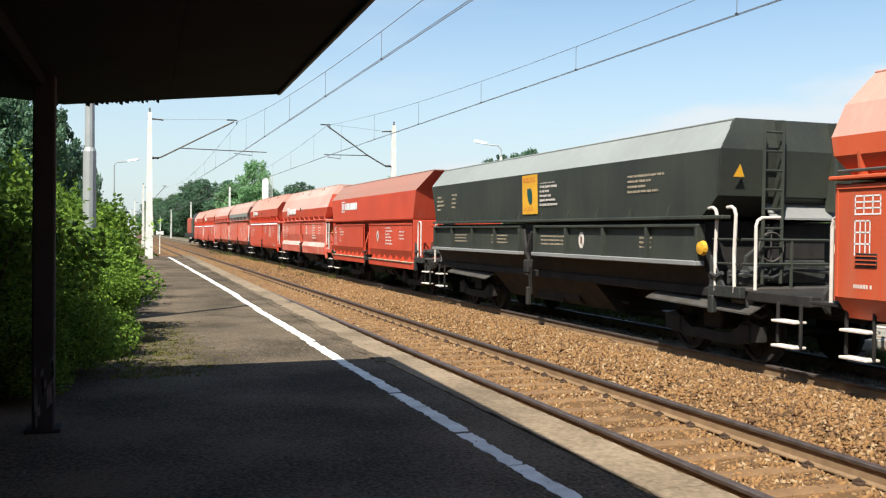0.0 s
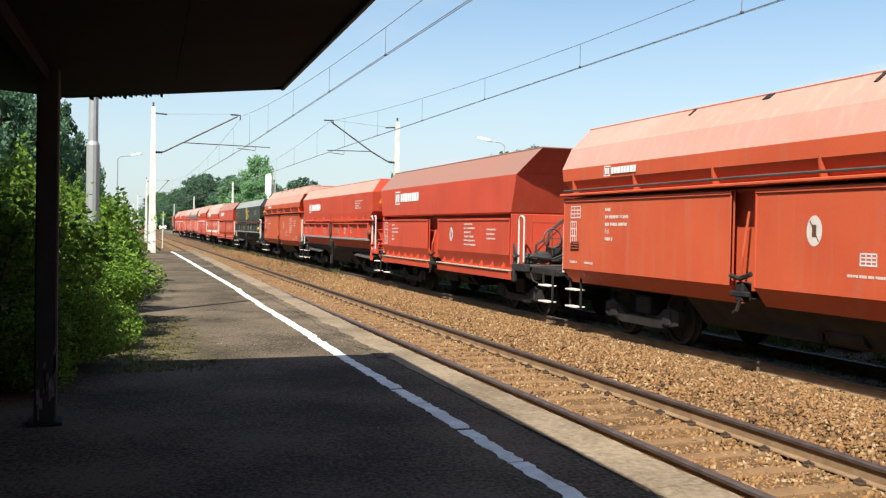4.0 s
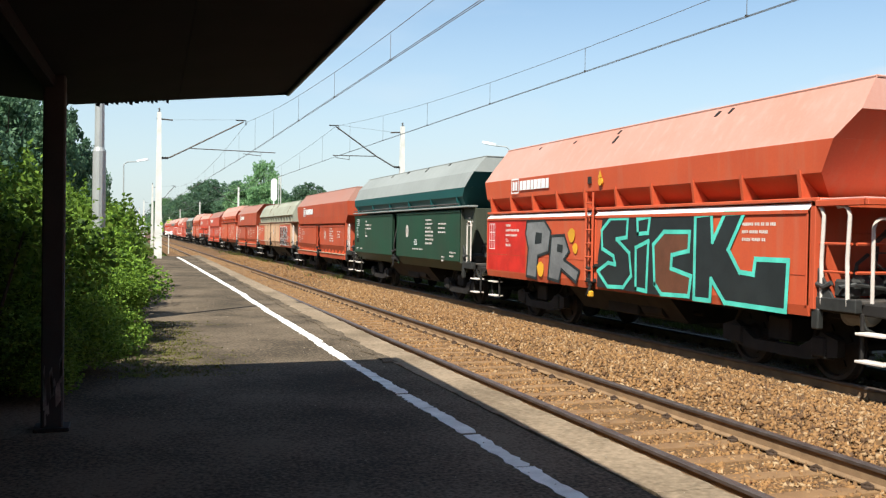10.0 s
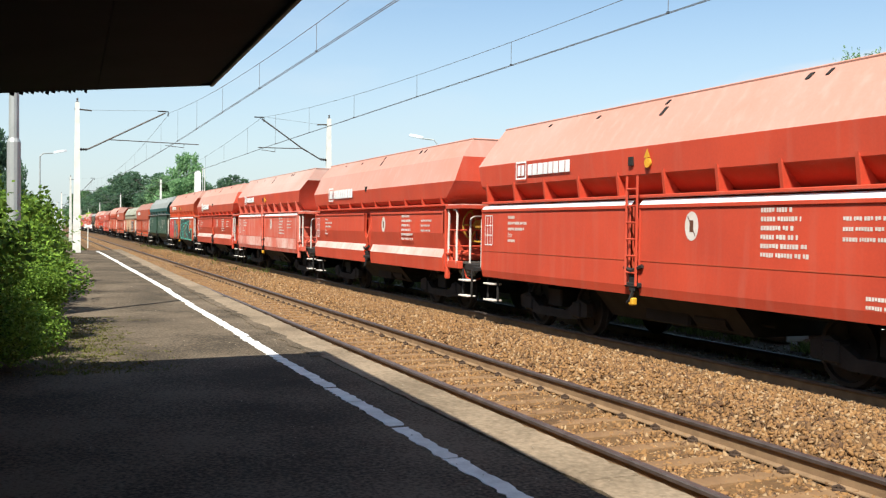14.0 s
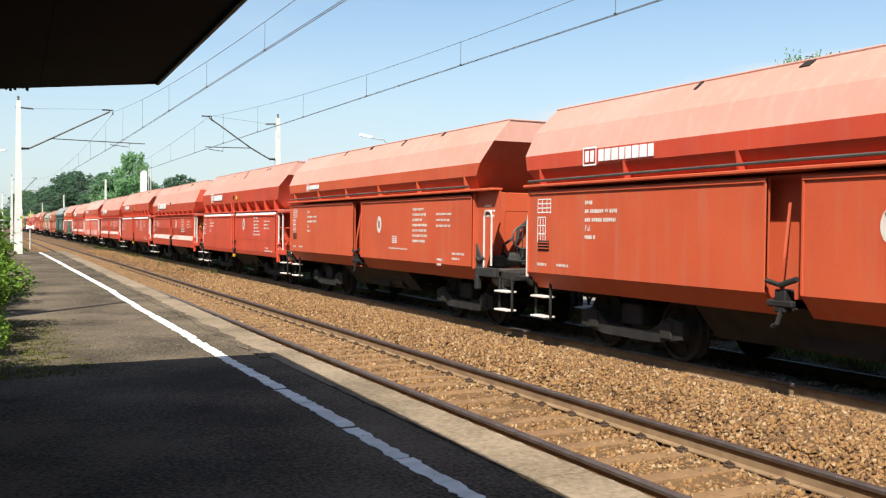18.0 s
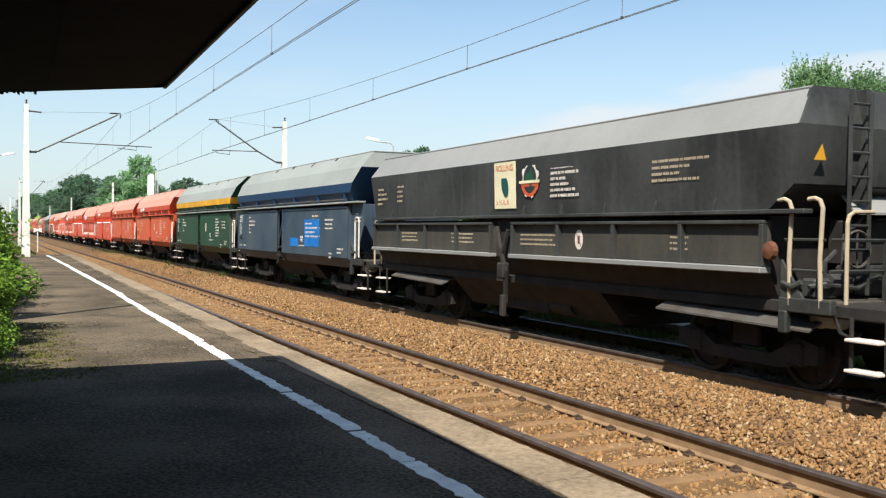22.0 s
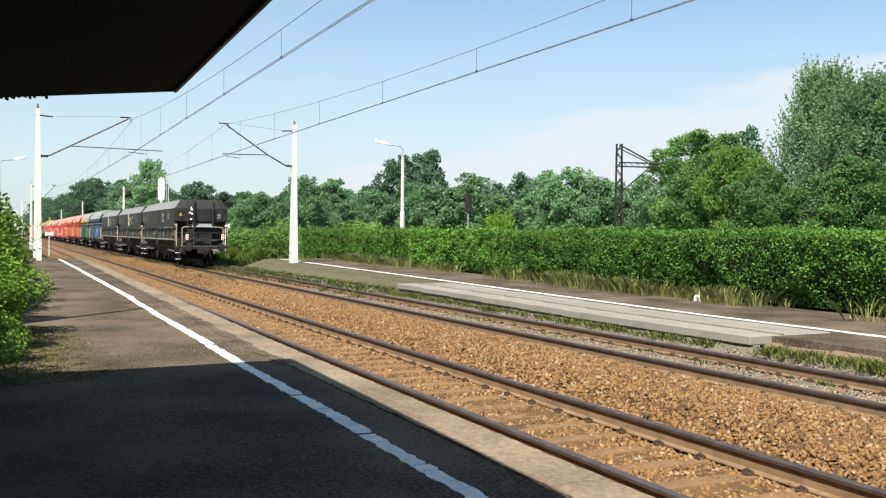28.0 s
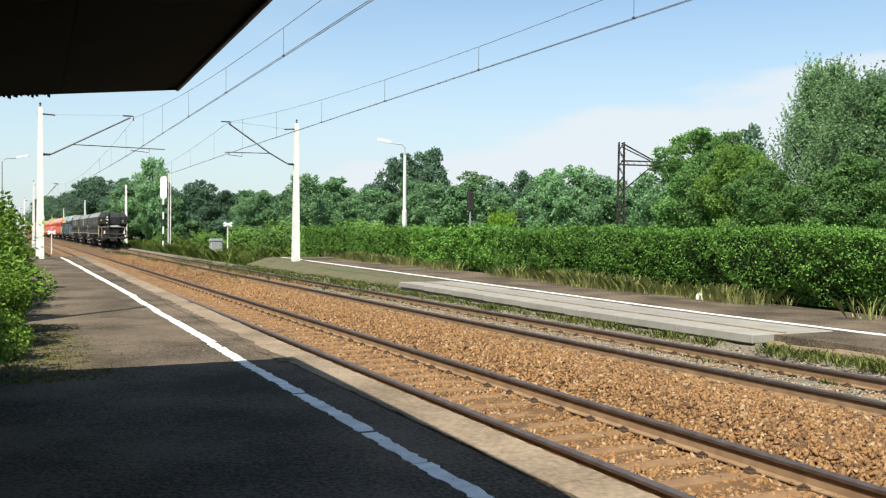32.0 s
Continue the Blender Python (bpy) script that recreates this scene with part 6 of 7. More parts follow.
    bars(w, "side_lettering", x - 0.004, -11.7, 1.62, (0.9, 0.7), "white", 0.05, 0.05, d[1])
    bars(w, "side_lettering", x - 0.004, -11.8, 1.24, (0.8, 0.9), "white", 0.05, 0.04, d[1])
    tag = lettering(d[1], x - 0.004, -9.28, 1.22, "BUSH!!", 1.28, "white", 0.105, 0.60, "sprayed_word", "fat sprayed word in black with a white outline")
    lettering(tag, 0, 0, 0, "BUSH!!", 1.28, "sprayed_black", 0.056, 1.0, "word_fill").matrix_basis = Matrix.Translation((0, 0, 0.004))
    return wheels


def spray(w, name, y, shape, fill, edge, layer, label="", line=0.035):
    """One sprayed letter: a filled outline of (run, height), with an edge line of even width."""
    x = -1.462 - 0.002 * layer
    ob = part(name, Shape().add([(x, y - u, z) for u, z in shape], [tuple(range(len(shape)))]), PAINT[fill], w, label)
    if edge:
        s = Shape()
        for i, ((u0, z0), (u1, z1)) in enumerate(zip(shape, shape[1:] + shape[:1])):
            lift = x - 0.003 - 0.0009 * (i % 3)      # strokes overlap at the corners
            d = math.hypot(u1 - u0, z1 - z0)
            p, q = (z1 - z0) / d * line, (u1 - u0) / d * line
            e, g = (u1 - u0) / d * line, (z1 - z0) / d * line
            s.add([(lift, y - u0 + e + p, z0 - g + q), (lift, y - u1 - e + p, z1 + g + q), (lift, y - u1 - e - p, z1 + g - q), (lift, y - u0 + e - p, z0 - g - q)], [(0, 1, 2, 3)])
        part("spray_edge", s, PAINT[edge], ob)
    return ob


def spray_sick(w):
    """Fat black letters edged in mint along one door, silver ones on the other."""
    y = -5.93
    spray(w, "spray_ground", y, [(-0.08, 0.95), (-0.06, 1.5), (0.1, 2.24), (3.1, 2.26), (3.1, 0.93)], "sprayed_black", None, 0, "sprayed black ground")
    black = "sprayed black letter edged in mint green"
    spray(w, "letter_s", y, [(-0.05, 1.25), (0.35, 1.42), (0.62, 1.40), (0.55, 1.55), (0.12, 1.68), (0.08, 2.02), (0.42, 2.24), (1.05, 2.24), (1.02, 1.90), (0.66, 1.86), (1.12, 1.62), (1.20, 1.22), (0.92, 1.0), (0.35, 0.98)], "sprayed_black", "cyan", 1, black)
    spray(w, "letter_i", y, [(1.36, 1.0), (1.34, 1.72), (1.76, 1.84), (1.72, 0.98)], "sprayed_black", "cyan", 1, black)
    spray(w, "letter_i_dot", y, [(1.40, 1.96), (1.38, 2.22), (1.80, 2.26), (1.74, 1.98)], "sprayed_black", "cyan", 1)
    spray(w, "letter_c", y, [(1.98, 1.12), (1.92, 1.78), (2.25, 2.0), (3.0, 2.0), (2.98, 1.70), (2.50, 1.62), (2.48, 1.40), (3.06, 1.30), (3.0, 0.98), (2.2, 0.96)], "sprayed_brown", "cyan", 1, "sprayed brown letter edged in mint green")
    spray(w, "letter_k", y, [(3.15, 0.95), (3.15, 2.25), (3.58, 2.28), (3.62, 1.86), (3.92, 2.28), (4.38, 2.28), (4.02, 1.74), (4.30, 1.42), (4.62, 1.40), (4.66, 1.62), (5.36, 1.62), (5.32, 0.93), (3.95, 0.95), (3.60, 1.28), (3.58, 0.95)], "sprayed_black", "cyan", 1, black)
    y = -2.5
    silver = "sprayed silver letter edged in black"
    spray(w, "letter_p", y, [(0.02, 1.0), (0.10, 1.62), (-0.06, 1.95), (0.02, 2.22), (0.92, 2.24), (1.26, 2.0), (1.16, 1.56), (0.62, 1.46), (0.56, 0.97)], "sprayed_silver", "sprayed_black", 0, silver, 0.03)
    spray(w, "letter_hollow", y, [(0.45, 1.72), (0.5, 1.98), (0.82, 1.96), (0.80, 1.74)], "sprayed_black", None, 2)
    spray(w, "letter_r", y, [(1.16, 1.0), (1.30, 1.90), (1.92, 1.92), (2.16, 1.60), (1.92, 1.42), (2.62, 1.22), (2.48, 0.98), (1.80, 1.22), (1.70, 0.96)], "sprayed_silver", "sprayed_black", 1, silver, 0.03)
    spray(w, "letter_hollow", y, [(1.58, 1.58), (1.60, 1.74), (1.86, 1.72), (1.84, 1.56)], "sprayed_black", None, 3)
    for u, z, r in ((0.78, 1.18, 0.17), (2.25, 1.92, 0.15), (2.42, 1.66, 0.11)):
        spray(w, "sprayed_spot", y, [(u + r * math.cos(k * 0.7) * (1 + 0.2 * math.sin(k * 2)), z + r * math.sin(k * 0.7)) for k in range(9)], "yellow", None, 4, "yellow sprayed spot")


# front of each wagon at the start, body length, room behind the body to the next wagon's front, kind
TRAIN = [
    (115.2, 11.3, "braced", dict(low="red", top="pink"), "red hopper wagon far up the train"),
    (102.2, 11.0, "braced", dict(low="red", top="pink"), "red hopper wagon with a dusty roof edge"),
    (90.0, 11.0, "smooth", dict(low="chalky", mid="chalky", top="chalk_top"), "chalk-dusted red hopper wagon"),
    (77.6, 11.0, "smooth", dict(low="chalky", mid="dust", top="chalk_top"), "chalky red and grey hopper wagon"),
    (64.8, 11.3, "braced", dict(low="red", top="pink"), "red hopper wagon with a pale roof edge"),
    (51.5, 11.2, "braced", dict(low="chalky", top="chalk_top", stripe=True), "bleached red hopper wagon, chalky all over"),
    (38.5, 11.2, "foot", dict(low="red", top="dull_pink"), "red hopper wagon with stiffeners along the foot"),
    (25.3, 13.0, "skirt", dict(low="olive_black", top="dust", board=True), "olive-black side-tipping hopper wagon with a yellow board"),
    (9.5, 12.1, "smooth", dict(low="orange", mid="orange", top="pink", logo=True), "orange-red hopper wagon with plain doors"),
    (-3.8, 13.0, "skirt", dict(low="red", top="pink", board=False, marks="white"), "bright red side-tipping hopper wagon with a ladder at its tail"),
    (-18.7, 11.2, "foot", dict(low="red", top="dull_pink"), "red hopper wagon with a white company device"),
    (-32.6, 12.4, "smooth", dict(low="orange", mid="orange", top="pink", logo=True), "orange hopper wagon with plain doors and dark tail funnel"),
    (-47.0, 11.2, "foot", dict(low="dark_red", top="dull_pink"), "brownish-red hopper wagon with stiffened foot"),
    (-60.0, 13.0, "old", dict(), "faded beige hopper wagon with graffiti and a pale green bin"),
    (-75.4, 11.2, "foot", dict(low="dark_red", top="dull_pink", upright=True), "dark red hopper wagon with a white company device"),
    (-88.4, 12.4, "smooth", dict(low="green", mid="teal", top="dust"), "dark green hopper wagon with a teal band and grey roof edge"),
    (-102.7, 11.7, "braced", dict(low="orange", top="pink", ladder=True, sprayed=True), "red hopper wagon covered with sprayed lettering"),
    (-116.4, 11.2, "braced", dict(low="red", top="pink", stripe=True), "red hopper wagon with a chalky band on its doors"),
    (-129.4, 11.3, "braced", dict(low="chalky", top="chalk_top", ladder=True), "bleached red hopper wagon with a side ladder"),
    (-143.2, 11.2, "braced", dict(low="red", top="pink", stripe=True), "clean red hopper wagon with a chalky band"),
    (-156.4, 11.4, "braced", dict(low="red", top="pink", ladder=True), "red hopper wagon with a side ladder"),
    (-169.7, 11.2, "braced", dict(low="red", top="pink", stripe=True), "red hopper wagon with a white band and dust runs"),
    (-183.2, 11.2, "braced", dict(low="red", top="pink", ladder=True), "red hopper wagon with braces under its bin"),
    (-196.0, 12.1, "smooth", dict(low="orange", mid="orange", top="pink", logo=True), "light orange-red hopper wagon with plain doors"),
    (-210.1, 12.4, "smooth", dict(low="orange", mid="red", top="pink", logo=0.29), "orange-red hopper wagon with a round white mark"),
    (-224.8, 11.8, "smooth", dict(low="green", mid="green", top="dust", stripe="yellow"), "dark green hopper wagon with a yellow band"),
    (-238.1, 12.4, "smooth", dict(low="blue", mid="strong_blue", top="dust"), "grey-blue hopper wagon with a dusty grey bin"),
    (-252.3, 13.1, "skirt", dict(low="black", top="soot_dust", board=True, gear=True), "sooty black side-tipping hopper wagon with a cogwheel device"),
    (-267.7, 13.1, "skirt", dict(low="black", top="soot_dust", board=True, gear=True), "sooty black hopper wagon with a large pale board"),
    (-282.4, 12.7, "skirt", dict(low="black", top="soot_dust", board=False, last=True), "sooty black last wagon with tail boards"),
]
BUILDERS = dict(old=wagon_old, smooth=wagon_smooth, braced=wagon_braced, foot=wagon_ribbed_foot, skirt=wagon_low_skirt)
wagons = []
for i, (front, length, kind, opts, label) in enumerate(TRAIN):
    nxt = TRAIN[i + 1][0] if i + 1 < len(TRAIN) else front - 14.35
    tail = (front - nxt) - length - 0.02
    w = thing("hopper_wagon", label, "freight wagon", (FAR_C, front, 0), group="wagons of the train")
    wagons.append((w, front, BUILDERS[kind](w, length, tail - 0.05, **opts)))
    if "sprayed" in label:
        spray_sick(w)
    if "faded beige" in label:
        rust, rr = Shape(), random.Random(3)
        for k in range(70):
            a, z, r = -3.0 - 9.6 * rr.random(), rr.choice((rr.uniform(1.25, 2.5), rr.uniform(1.2, 1.5))), rr.uniform(0.012, 0.05)
            if 5.5 < -a < 6.15:
                continue
            rust.add([(-1.4615, a + r * math.cos(q * 1.05) * rr.uniform(0.6, 1.1), z + r * 1.4 * math.sin(q * 1.05) * rr.uniform(0.6, 1.2)) for q in range(6)], [tuple(range(6))])
        tagged(part("rust_speckle", rust, PAINT["sprayed_brown"], w, "brown rust spots on the doors"), kind="stuff")
    if "large pale board" in label:
        for k, (y0, wide) in enumerate(((-9.35, 0.85), (-10.45, 0.95), (-11.65, 0.95))):
            rr = random.Random(k + 2)
            pts = [(y0 - wide * i / 11, 1.62 + 0.34 * (i % 2) + rr.uniform(-0.06, 0.06)) for i in range(12)]
            sc = Shape()
            for (a0, z0), (a1, z1) in zip(pts[:-1], pts[1:]):
                sc.add([(-1.4235, a0 + 0.022, z0), (-1.4235, a0 - 0.022, z0), (-1.4235, a1 - 0.022, z1), (-1.4235, a1 + 0.022, z1)], [(0, 1, 2, 3)])
            part("sprayed_scrawl", sc, PAINT["scrawl_blue"], w, "faded blue sprayed scrawl")
    if "grey-blue" in label:
        part("blue_panel", Shape().add([(-1.466, -8.5, 2.22), (-1.466, -9.95, 2.22), (-1.466, -9.95, 1.42), (-1.466, -8.5, 1.42)], [(0, 1, 2, 3)]), PAINT["label_blue"], w, "bright blue painted panel")
        bars(w, "panel_lettering", -1.469, -8.65, 2.12, (0.6, 1.1, 0.9, 1.2), "white", 0.065, 0.06)
        part("blue_panel", Shape().add([(-1.466, -7.0, 1.66), (-1.466, -7.85, 1.66), (-1.466, -7.85, 1.4), (-1.466, -7.0, 1.4)], [(0, 1, 2, 3)]), PAINT["label_blue"], w)


def build_locomotive(front):
    w = thing("locomotive", "dark red diesel locomotive at the head of the train", "locomotive", (FAR_C, front, 0))
    L = 17.0
    part("frame", Shape().box(-1.4, 1.4, -L, 0, 1.0, 1.45, 0.04), IRON, w)
    part("engine_hood", Shape().box(-1.1, 1.1, -L + 3.6, -0.6, 1.45, 3.5, 0.12), PAINT["dark_red"], w)
    cab = part("cab", Shape().sweep([(-1.45, 1.45), (1.45, 1.45), (1.45, 3.2), (1.0, 3.95), (-1.0, 3.95), (-1.45, 3.2)], -L + 0.5, -L + 3.6), PAINT["olive_black"], w)
    for x in (-0.65, 0.65):
        part("cab_window", Shape().box(x - 0.4, x + 0.4, -L + 0.44, -L + 0.5, 2.5, 3.25, 0.02), IRON, cab)
    for y in (-4, -L + 4):
        b = part("bogie", kept("bogie", bogie_mesh), None, w, at=(0, y, 0))
    for x in (-0.875, 0.875):
        part("buffer", kept(("buffer", -1), lambda: buffer_mesh(-1)), None, w, at=(x, -L, 1.06))
    return w


loco = build_locomotive(133.5)


def motions():
    """The train leaves at a steady pace."""
    keys = [0.0, 1 / 30] + [float(k) for k in range(1, 32)] + [32 - 1 / 30, 32.0]
    for w, front, wheels in wagons + [(loco, 133.5, [])]:
        walk(w, [(t, pose(FAR_C, front + SPEED * t, 0)) for t in keys])
        near = [f / 30 for f in range(961)]
        for o in wheels if front < 30 else []:
            at = o.matrix_basis.translation.copy()
            walk(o, [(t, pose(*at, -math.degrees(SPEED * t / 0.46))) for t in near])


# ---- plants ----
def shell_points(count, seed, radii, lumps, squash=1.0):
    """Points in the outer layer of a lumpy crown: lumps are (centre, radius)."""
    rng = np.random.default_rng(seed)
    out = []
    sizes = np.array([r ** 2 for _, r in lumps])
    pick = rng.choice(len(lumps), count, p=sizes / sizes.sum())
    c = np.array([l[0] for l in lumps])[pick]
    r = np.array([l[1] for l in lumps])[pick]
    d = rng.normal(size=(count, 3))
    d /= np.linalg.norm(d, axis=1)[:, None]
    k = rng.uniform(radii[0], radii[1], count) ** 0.7
    p = c + d * (r * k)[:, None] * np.array([1, 1, squash])
    return p


def make_tree(seed, height, width, leaves, size, material, conifer=False, trunk_part=0.28, airy=0.6):
    """A tapered trunk with limbs under a crown of clumped leaves; returns trunk and crown meshes."""
    rng = random.Random(seed)
    s = Shape()
    lean = rng.uniform(-0.4, 0.4)
    top = Vector((lean, rng.uniform(-0.4, 0.4), height * 0.92))
    r0 = height * 0.022
    trunk = [Vector((0, 0, -0.6)), Vector((lean * 0.2, 0, height * 0.3)), Vector((lean * 0.6, 0.1, height * 0.6)), top]
    s.tube(trunk, [r0 * 1.2, r0 * 0.85, r0 * 0.5, r0 * 0.1], 7)
    lumps = []
    if conifer:
        n = 9
        for i in range(n):
            z = height * (0.18 + 0.80 * i / n)
            rad = width * 0.5 * (1 - i / n) ** 0.8 + 0.25
            for k in range(5):
                a = rng.uniform(0, 6.28)
                lumps.append(((math.cos(a) * rad * 0.6, math.sin(a) * rad * 0.6, z + rng.uniform(-0.3, 0.3)), rad * 0.5 + 0.2))
    else:
        n = 24
        for i in range(n):
            h = trunk_part + (0.97 - trunk_part) * ((i + rng.random()) / n)
            spread = math.sin(math.pi * min(1, (h - trunk_part) / (1.02 - trunk_part)) ** 0.75) ** 0.7
            a = i * 2.4 + rng.uniform(-0.5, 0.5)
            reach = width * 0.5 * spread * rng.uniform(0.35, 1.05)
            c = Vector((math.cos(a) * reach, math.sin(a) * reach, height * h * 0.95))
            r = width * rng.uniform(0.09, 0.20) * (0.6 + 0.4 * spread)
            lumps.append((tuple(c), r * 0.85))
            for k in range(6):      # sprays that break the outline
                b, e = rng.uniform(0, 6.28), rng.uniform(-0.5, 1.0)
                d = Vector((math.cos(b) * math.cos(e), math.sin(b) * math.cos(e), math.sin(e) * 0.8))
                lumps.append((tuple(c + d * r * rng.uniform(0.7, 1.15)), r * rng.uniform(0.28, 0.55)))
            base = trunk[1].lerp(trunk[3], max(0, h - 0.35) * 0.8)
            s.tube([base, base.lerp(c, 0.5) + Vector((0, 0, 0.2)), c], [r0 * 0.35, r0 * 0.22, r0 * 0.06], 5)
        lumps.append(((0, 0, height * 0.58), width * 0.30))
        lumps.append(((0, 0, height * 0.34), width * 0.24))
        lumps.append(((lean, 0, height * 0.86), width * 0.10))
    pts = shell_points(leaves, seed, (airy, 1.08), lumps, 0.85)
    stray = shell_points(leaves // 4, seed + 50, (0.95, 1.6), lumps, 0.9)
    v, f = quads(np.concatenate([pts, stray]), size, 0.4, seed, 0.62)
    return s.mesh("trunk", BARK), leaf_mesh("crown", v, f, material)


TREE_KINDS = {}
for key, args in dict(
        broad=(21, 10, 7.5, 13000, 0.29, LEAF_HAZE, False, 0.10), broad2=(22, 10, 6.5, 13000, 0.29, LEAF_HAZE, False, 0.10), dark=(23, 10, 6.5, 13000, 0.29, LEAF_DARK, False, 0.10), dark2=(24, 10, 8.0, 13500, 0.30, LEAF_DARK, False, 0.10),
        silver=(25, 10, 5.0, 12000, 0.20, LEAF_SILVER), near=(26, 10, 6.4, 30000, 0.19, LEAF_TREE, False, 0.16), near2=(27, 10, 6.8, 30000, 0.19, LEAF_TREE, False, 0.16), young=(28, 10, 6.0, 24000, 0.19, LEAF_YOUNG, False, 0.16)).items():
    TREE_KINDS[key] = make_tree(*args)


def make_willow(seed, height, width, twigs, material):
    """Upright feathery twigs fanning from steep limbs."""
    rng, s, nr = random.Random(seed), Shape(), np.random.default_rng(seed)
    s.tube([(0, 0, -0.6), (0.1, 0, height * 0.3), (0.2, 0.1, height * 0.75)], [height * 0.026, height * 0.018, height * 0.004], 7)
    pts = []
    for i in range(twigs):
        a, q = rng.uniform(0, 6.28), rng.random() ** 0.6
        h = rng.uniform(0.16, 0.84)
        env = width * 0.5 * math.sin(math.pi * min(1.0, (h + 0.08)) ** 0.80) ** 0.95
        b = np.array([math.cos(a) * env * q, math.sin(a) * env * q, height * h])
        d = np.array([math.cos(a) * 0.35 + rng.uniform(-0.25, 0.25), math.sin(a) * 0.35 + rng.uniform(-0.25, 0.25), 1.0]) * height * rng.uniform(0.07, 0.17)
        t = nr.uniform(0, 1, 34)
        pts.append(b + t[:, None] * d + nr.normal(size=(34, 3)) * (0.12 * (1.15 - t))[:, None] * np.array([1, 1, 0.6]))
        if i % 12 == 0:
            s.tube([(0.1, 0, height * max(0.12, h - 0.3)), tuple(b * np.array([0.6, 0.6, 0.9])), tuple(b + d * 0.6)], [0.09, 0.05, 0.012], 5)
    v, f = quads(np.concatenate(pts), 0.14, 0.4, seed, 0.40)
    return s.mesh("trunk", BARK), leaf_mesh("crown", v, f, material)


TREE_KINDS["willow"] = make_willow(33, 10, 4.6, 1600, LEAF_SILVER)
TREE_KINDS["conifer"] = make_tree(31, 10, 4.2, 5000, 0.34, LEAF_DARK, True)


def tree(kind, x, y, top, wide=1.0, label="leafy green deciduous tree behind the line", turn=None):
    rng = random.Random(int(x * 31 + y * 17))
    h = (top + 0.7) / 9.6
    m = pose(x, y, -0.75, 0, 0, rng.uniform(0, 360) if turn is None else turn) @ Matrix.Diagonal((h * wide, h * wide, h, 1))
    t = thing("tree", label, "tree", m, group="trees")
    trunk, crown = TREE_KINDS[kind]
    part("trunk", trunk, None, t)
    part("crown", crown, None, t)
    return t


for kind, x, y, top, wide, label in (
        ("willow", 61.7, 57.6, 16.6, 1.0, "tall silvery-green willow with feathery upright twigs"),
        ("willow", 65.5, 55.0, 15.4, 1.0, "silvery-green willow beside a taller one"),
        ("willow", 58.0, 50.4, 14.2, 1.15, "dense grey-green willow behind the hedge"),
        ("near2", 62.0, 47.0, 14.0, 1.1, "dense green broadleaf tree"),
        ("near", 57.0, 67.4, 11.6, 1.0, "rounded green broadleaf tree beside the lattice mast"),
        ("near2", 55.0, 62.0, 10.4, 0.9, "rounded green broadleaf tree"),
        ("conifer", 71.8, 77.1, 13.9, 0.8, "dark spruce rising behind green trees"),
        ("conifer", 67.0, 79.0, 13.0, 0.8, "dark spruce rising behind green trees"),
        ("young", 52.8, 58.3, 9.4, 0.95, "yellowish-green young tree behind the hedge"),
        ("near2", 50.0, 52.0, 7.0, 1.1, "low green tree behind the hedge"),
        ("near", 53.0, 46.5, 7.6, 1.2, "low green tree behind the hedge"),
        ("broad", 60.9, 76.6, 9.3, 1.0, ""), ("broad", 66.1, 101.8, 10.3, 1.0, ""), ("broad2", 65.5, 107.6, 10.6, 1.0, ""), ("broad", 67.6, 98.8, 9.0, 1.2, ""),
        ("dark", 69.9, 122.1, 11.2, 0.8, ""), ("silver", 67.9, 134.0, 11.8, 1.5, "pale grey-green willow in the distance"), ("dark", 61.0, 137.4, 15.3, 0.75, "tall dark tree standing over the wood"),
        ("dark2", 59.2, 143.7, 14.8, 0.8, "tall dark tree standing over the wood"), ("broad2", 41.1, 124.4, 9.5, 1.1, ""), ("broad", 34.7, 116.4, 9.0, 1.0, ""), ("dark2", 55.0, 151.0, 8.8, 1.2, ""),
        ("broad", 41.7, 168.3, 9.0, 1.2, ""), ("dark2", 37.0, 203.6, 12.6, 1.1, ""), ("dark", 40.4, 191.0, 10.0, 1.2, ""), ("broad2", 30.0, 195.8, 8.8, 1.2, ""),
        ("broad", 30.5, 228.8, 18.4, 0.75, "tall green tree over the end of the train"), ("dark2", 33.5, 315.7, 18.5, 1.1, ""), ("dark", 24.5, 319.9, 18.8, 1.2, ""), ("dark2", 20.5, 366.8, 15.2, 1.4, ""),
        ("dark", -6.9, 63.7, 10.6, 0.85, "dark shaded tree beside the near platform"), ("dark2", -5.6, 67.4, 10.4, 0.6, "dark shaded tree beside the near platform"), ("dark", -5.0, 77.7, 11.6, 0.6, "dark shaded tree beside the near platform"),
        ("dark2", -4.2, 101.5, 11.0, 0.5, ""), ("dark", -3.6, 127.5, 9.8, 0.5, ""), ("dark2", -11.0, 58.0, 12.0, 1.0, "dark shaded tree beside the near platform"), ("broad", -3.0, 190.0, 7.0, 0.8, ""),
        ("dark", -14.0, 72.0, 13.0, 1.1, "dark shaded tree beside the near platform")):
    tree(kind, x, y, top, wide, label or ("dark green tree in the distant wood" if "dark" in kind else "green tree in the distant wood"))
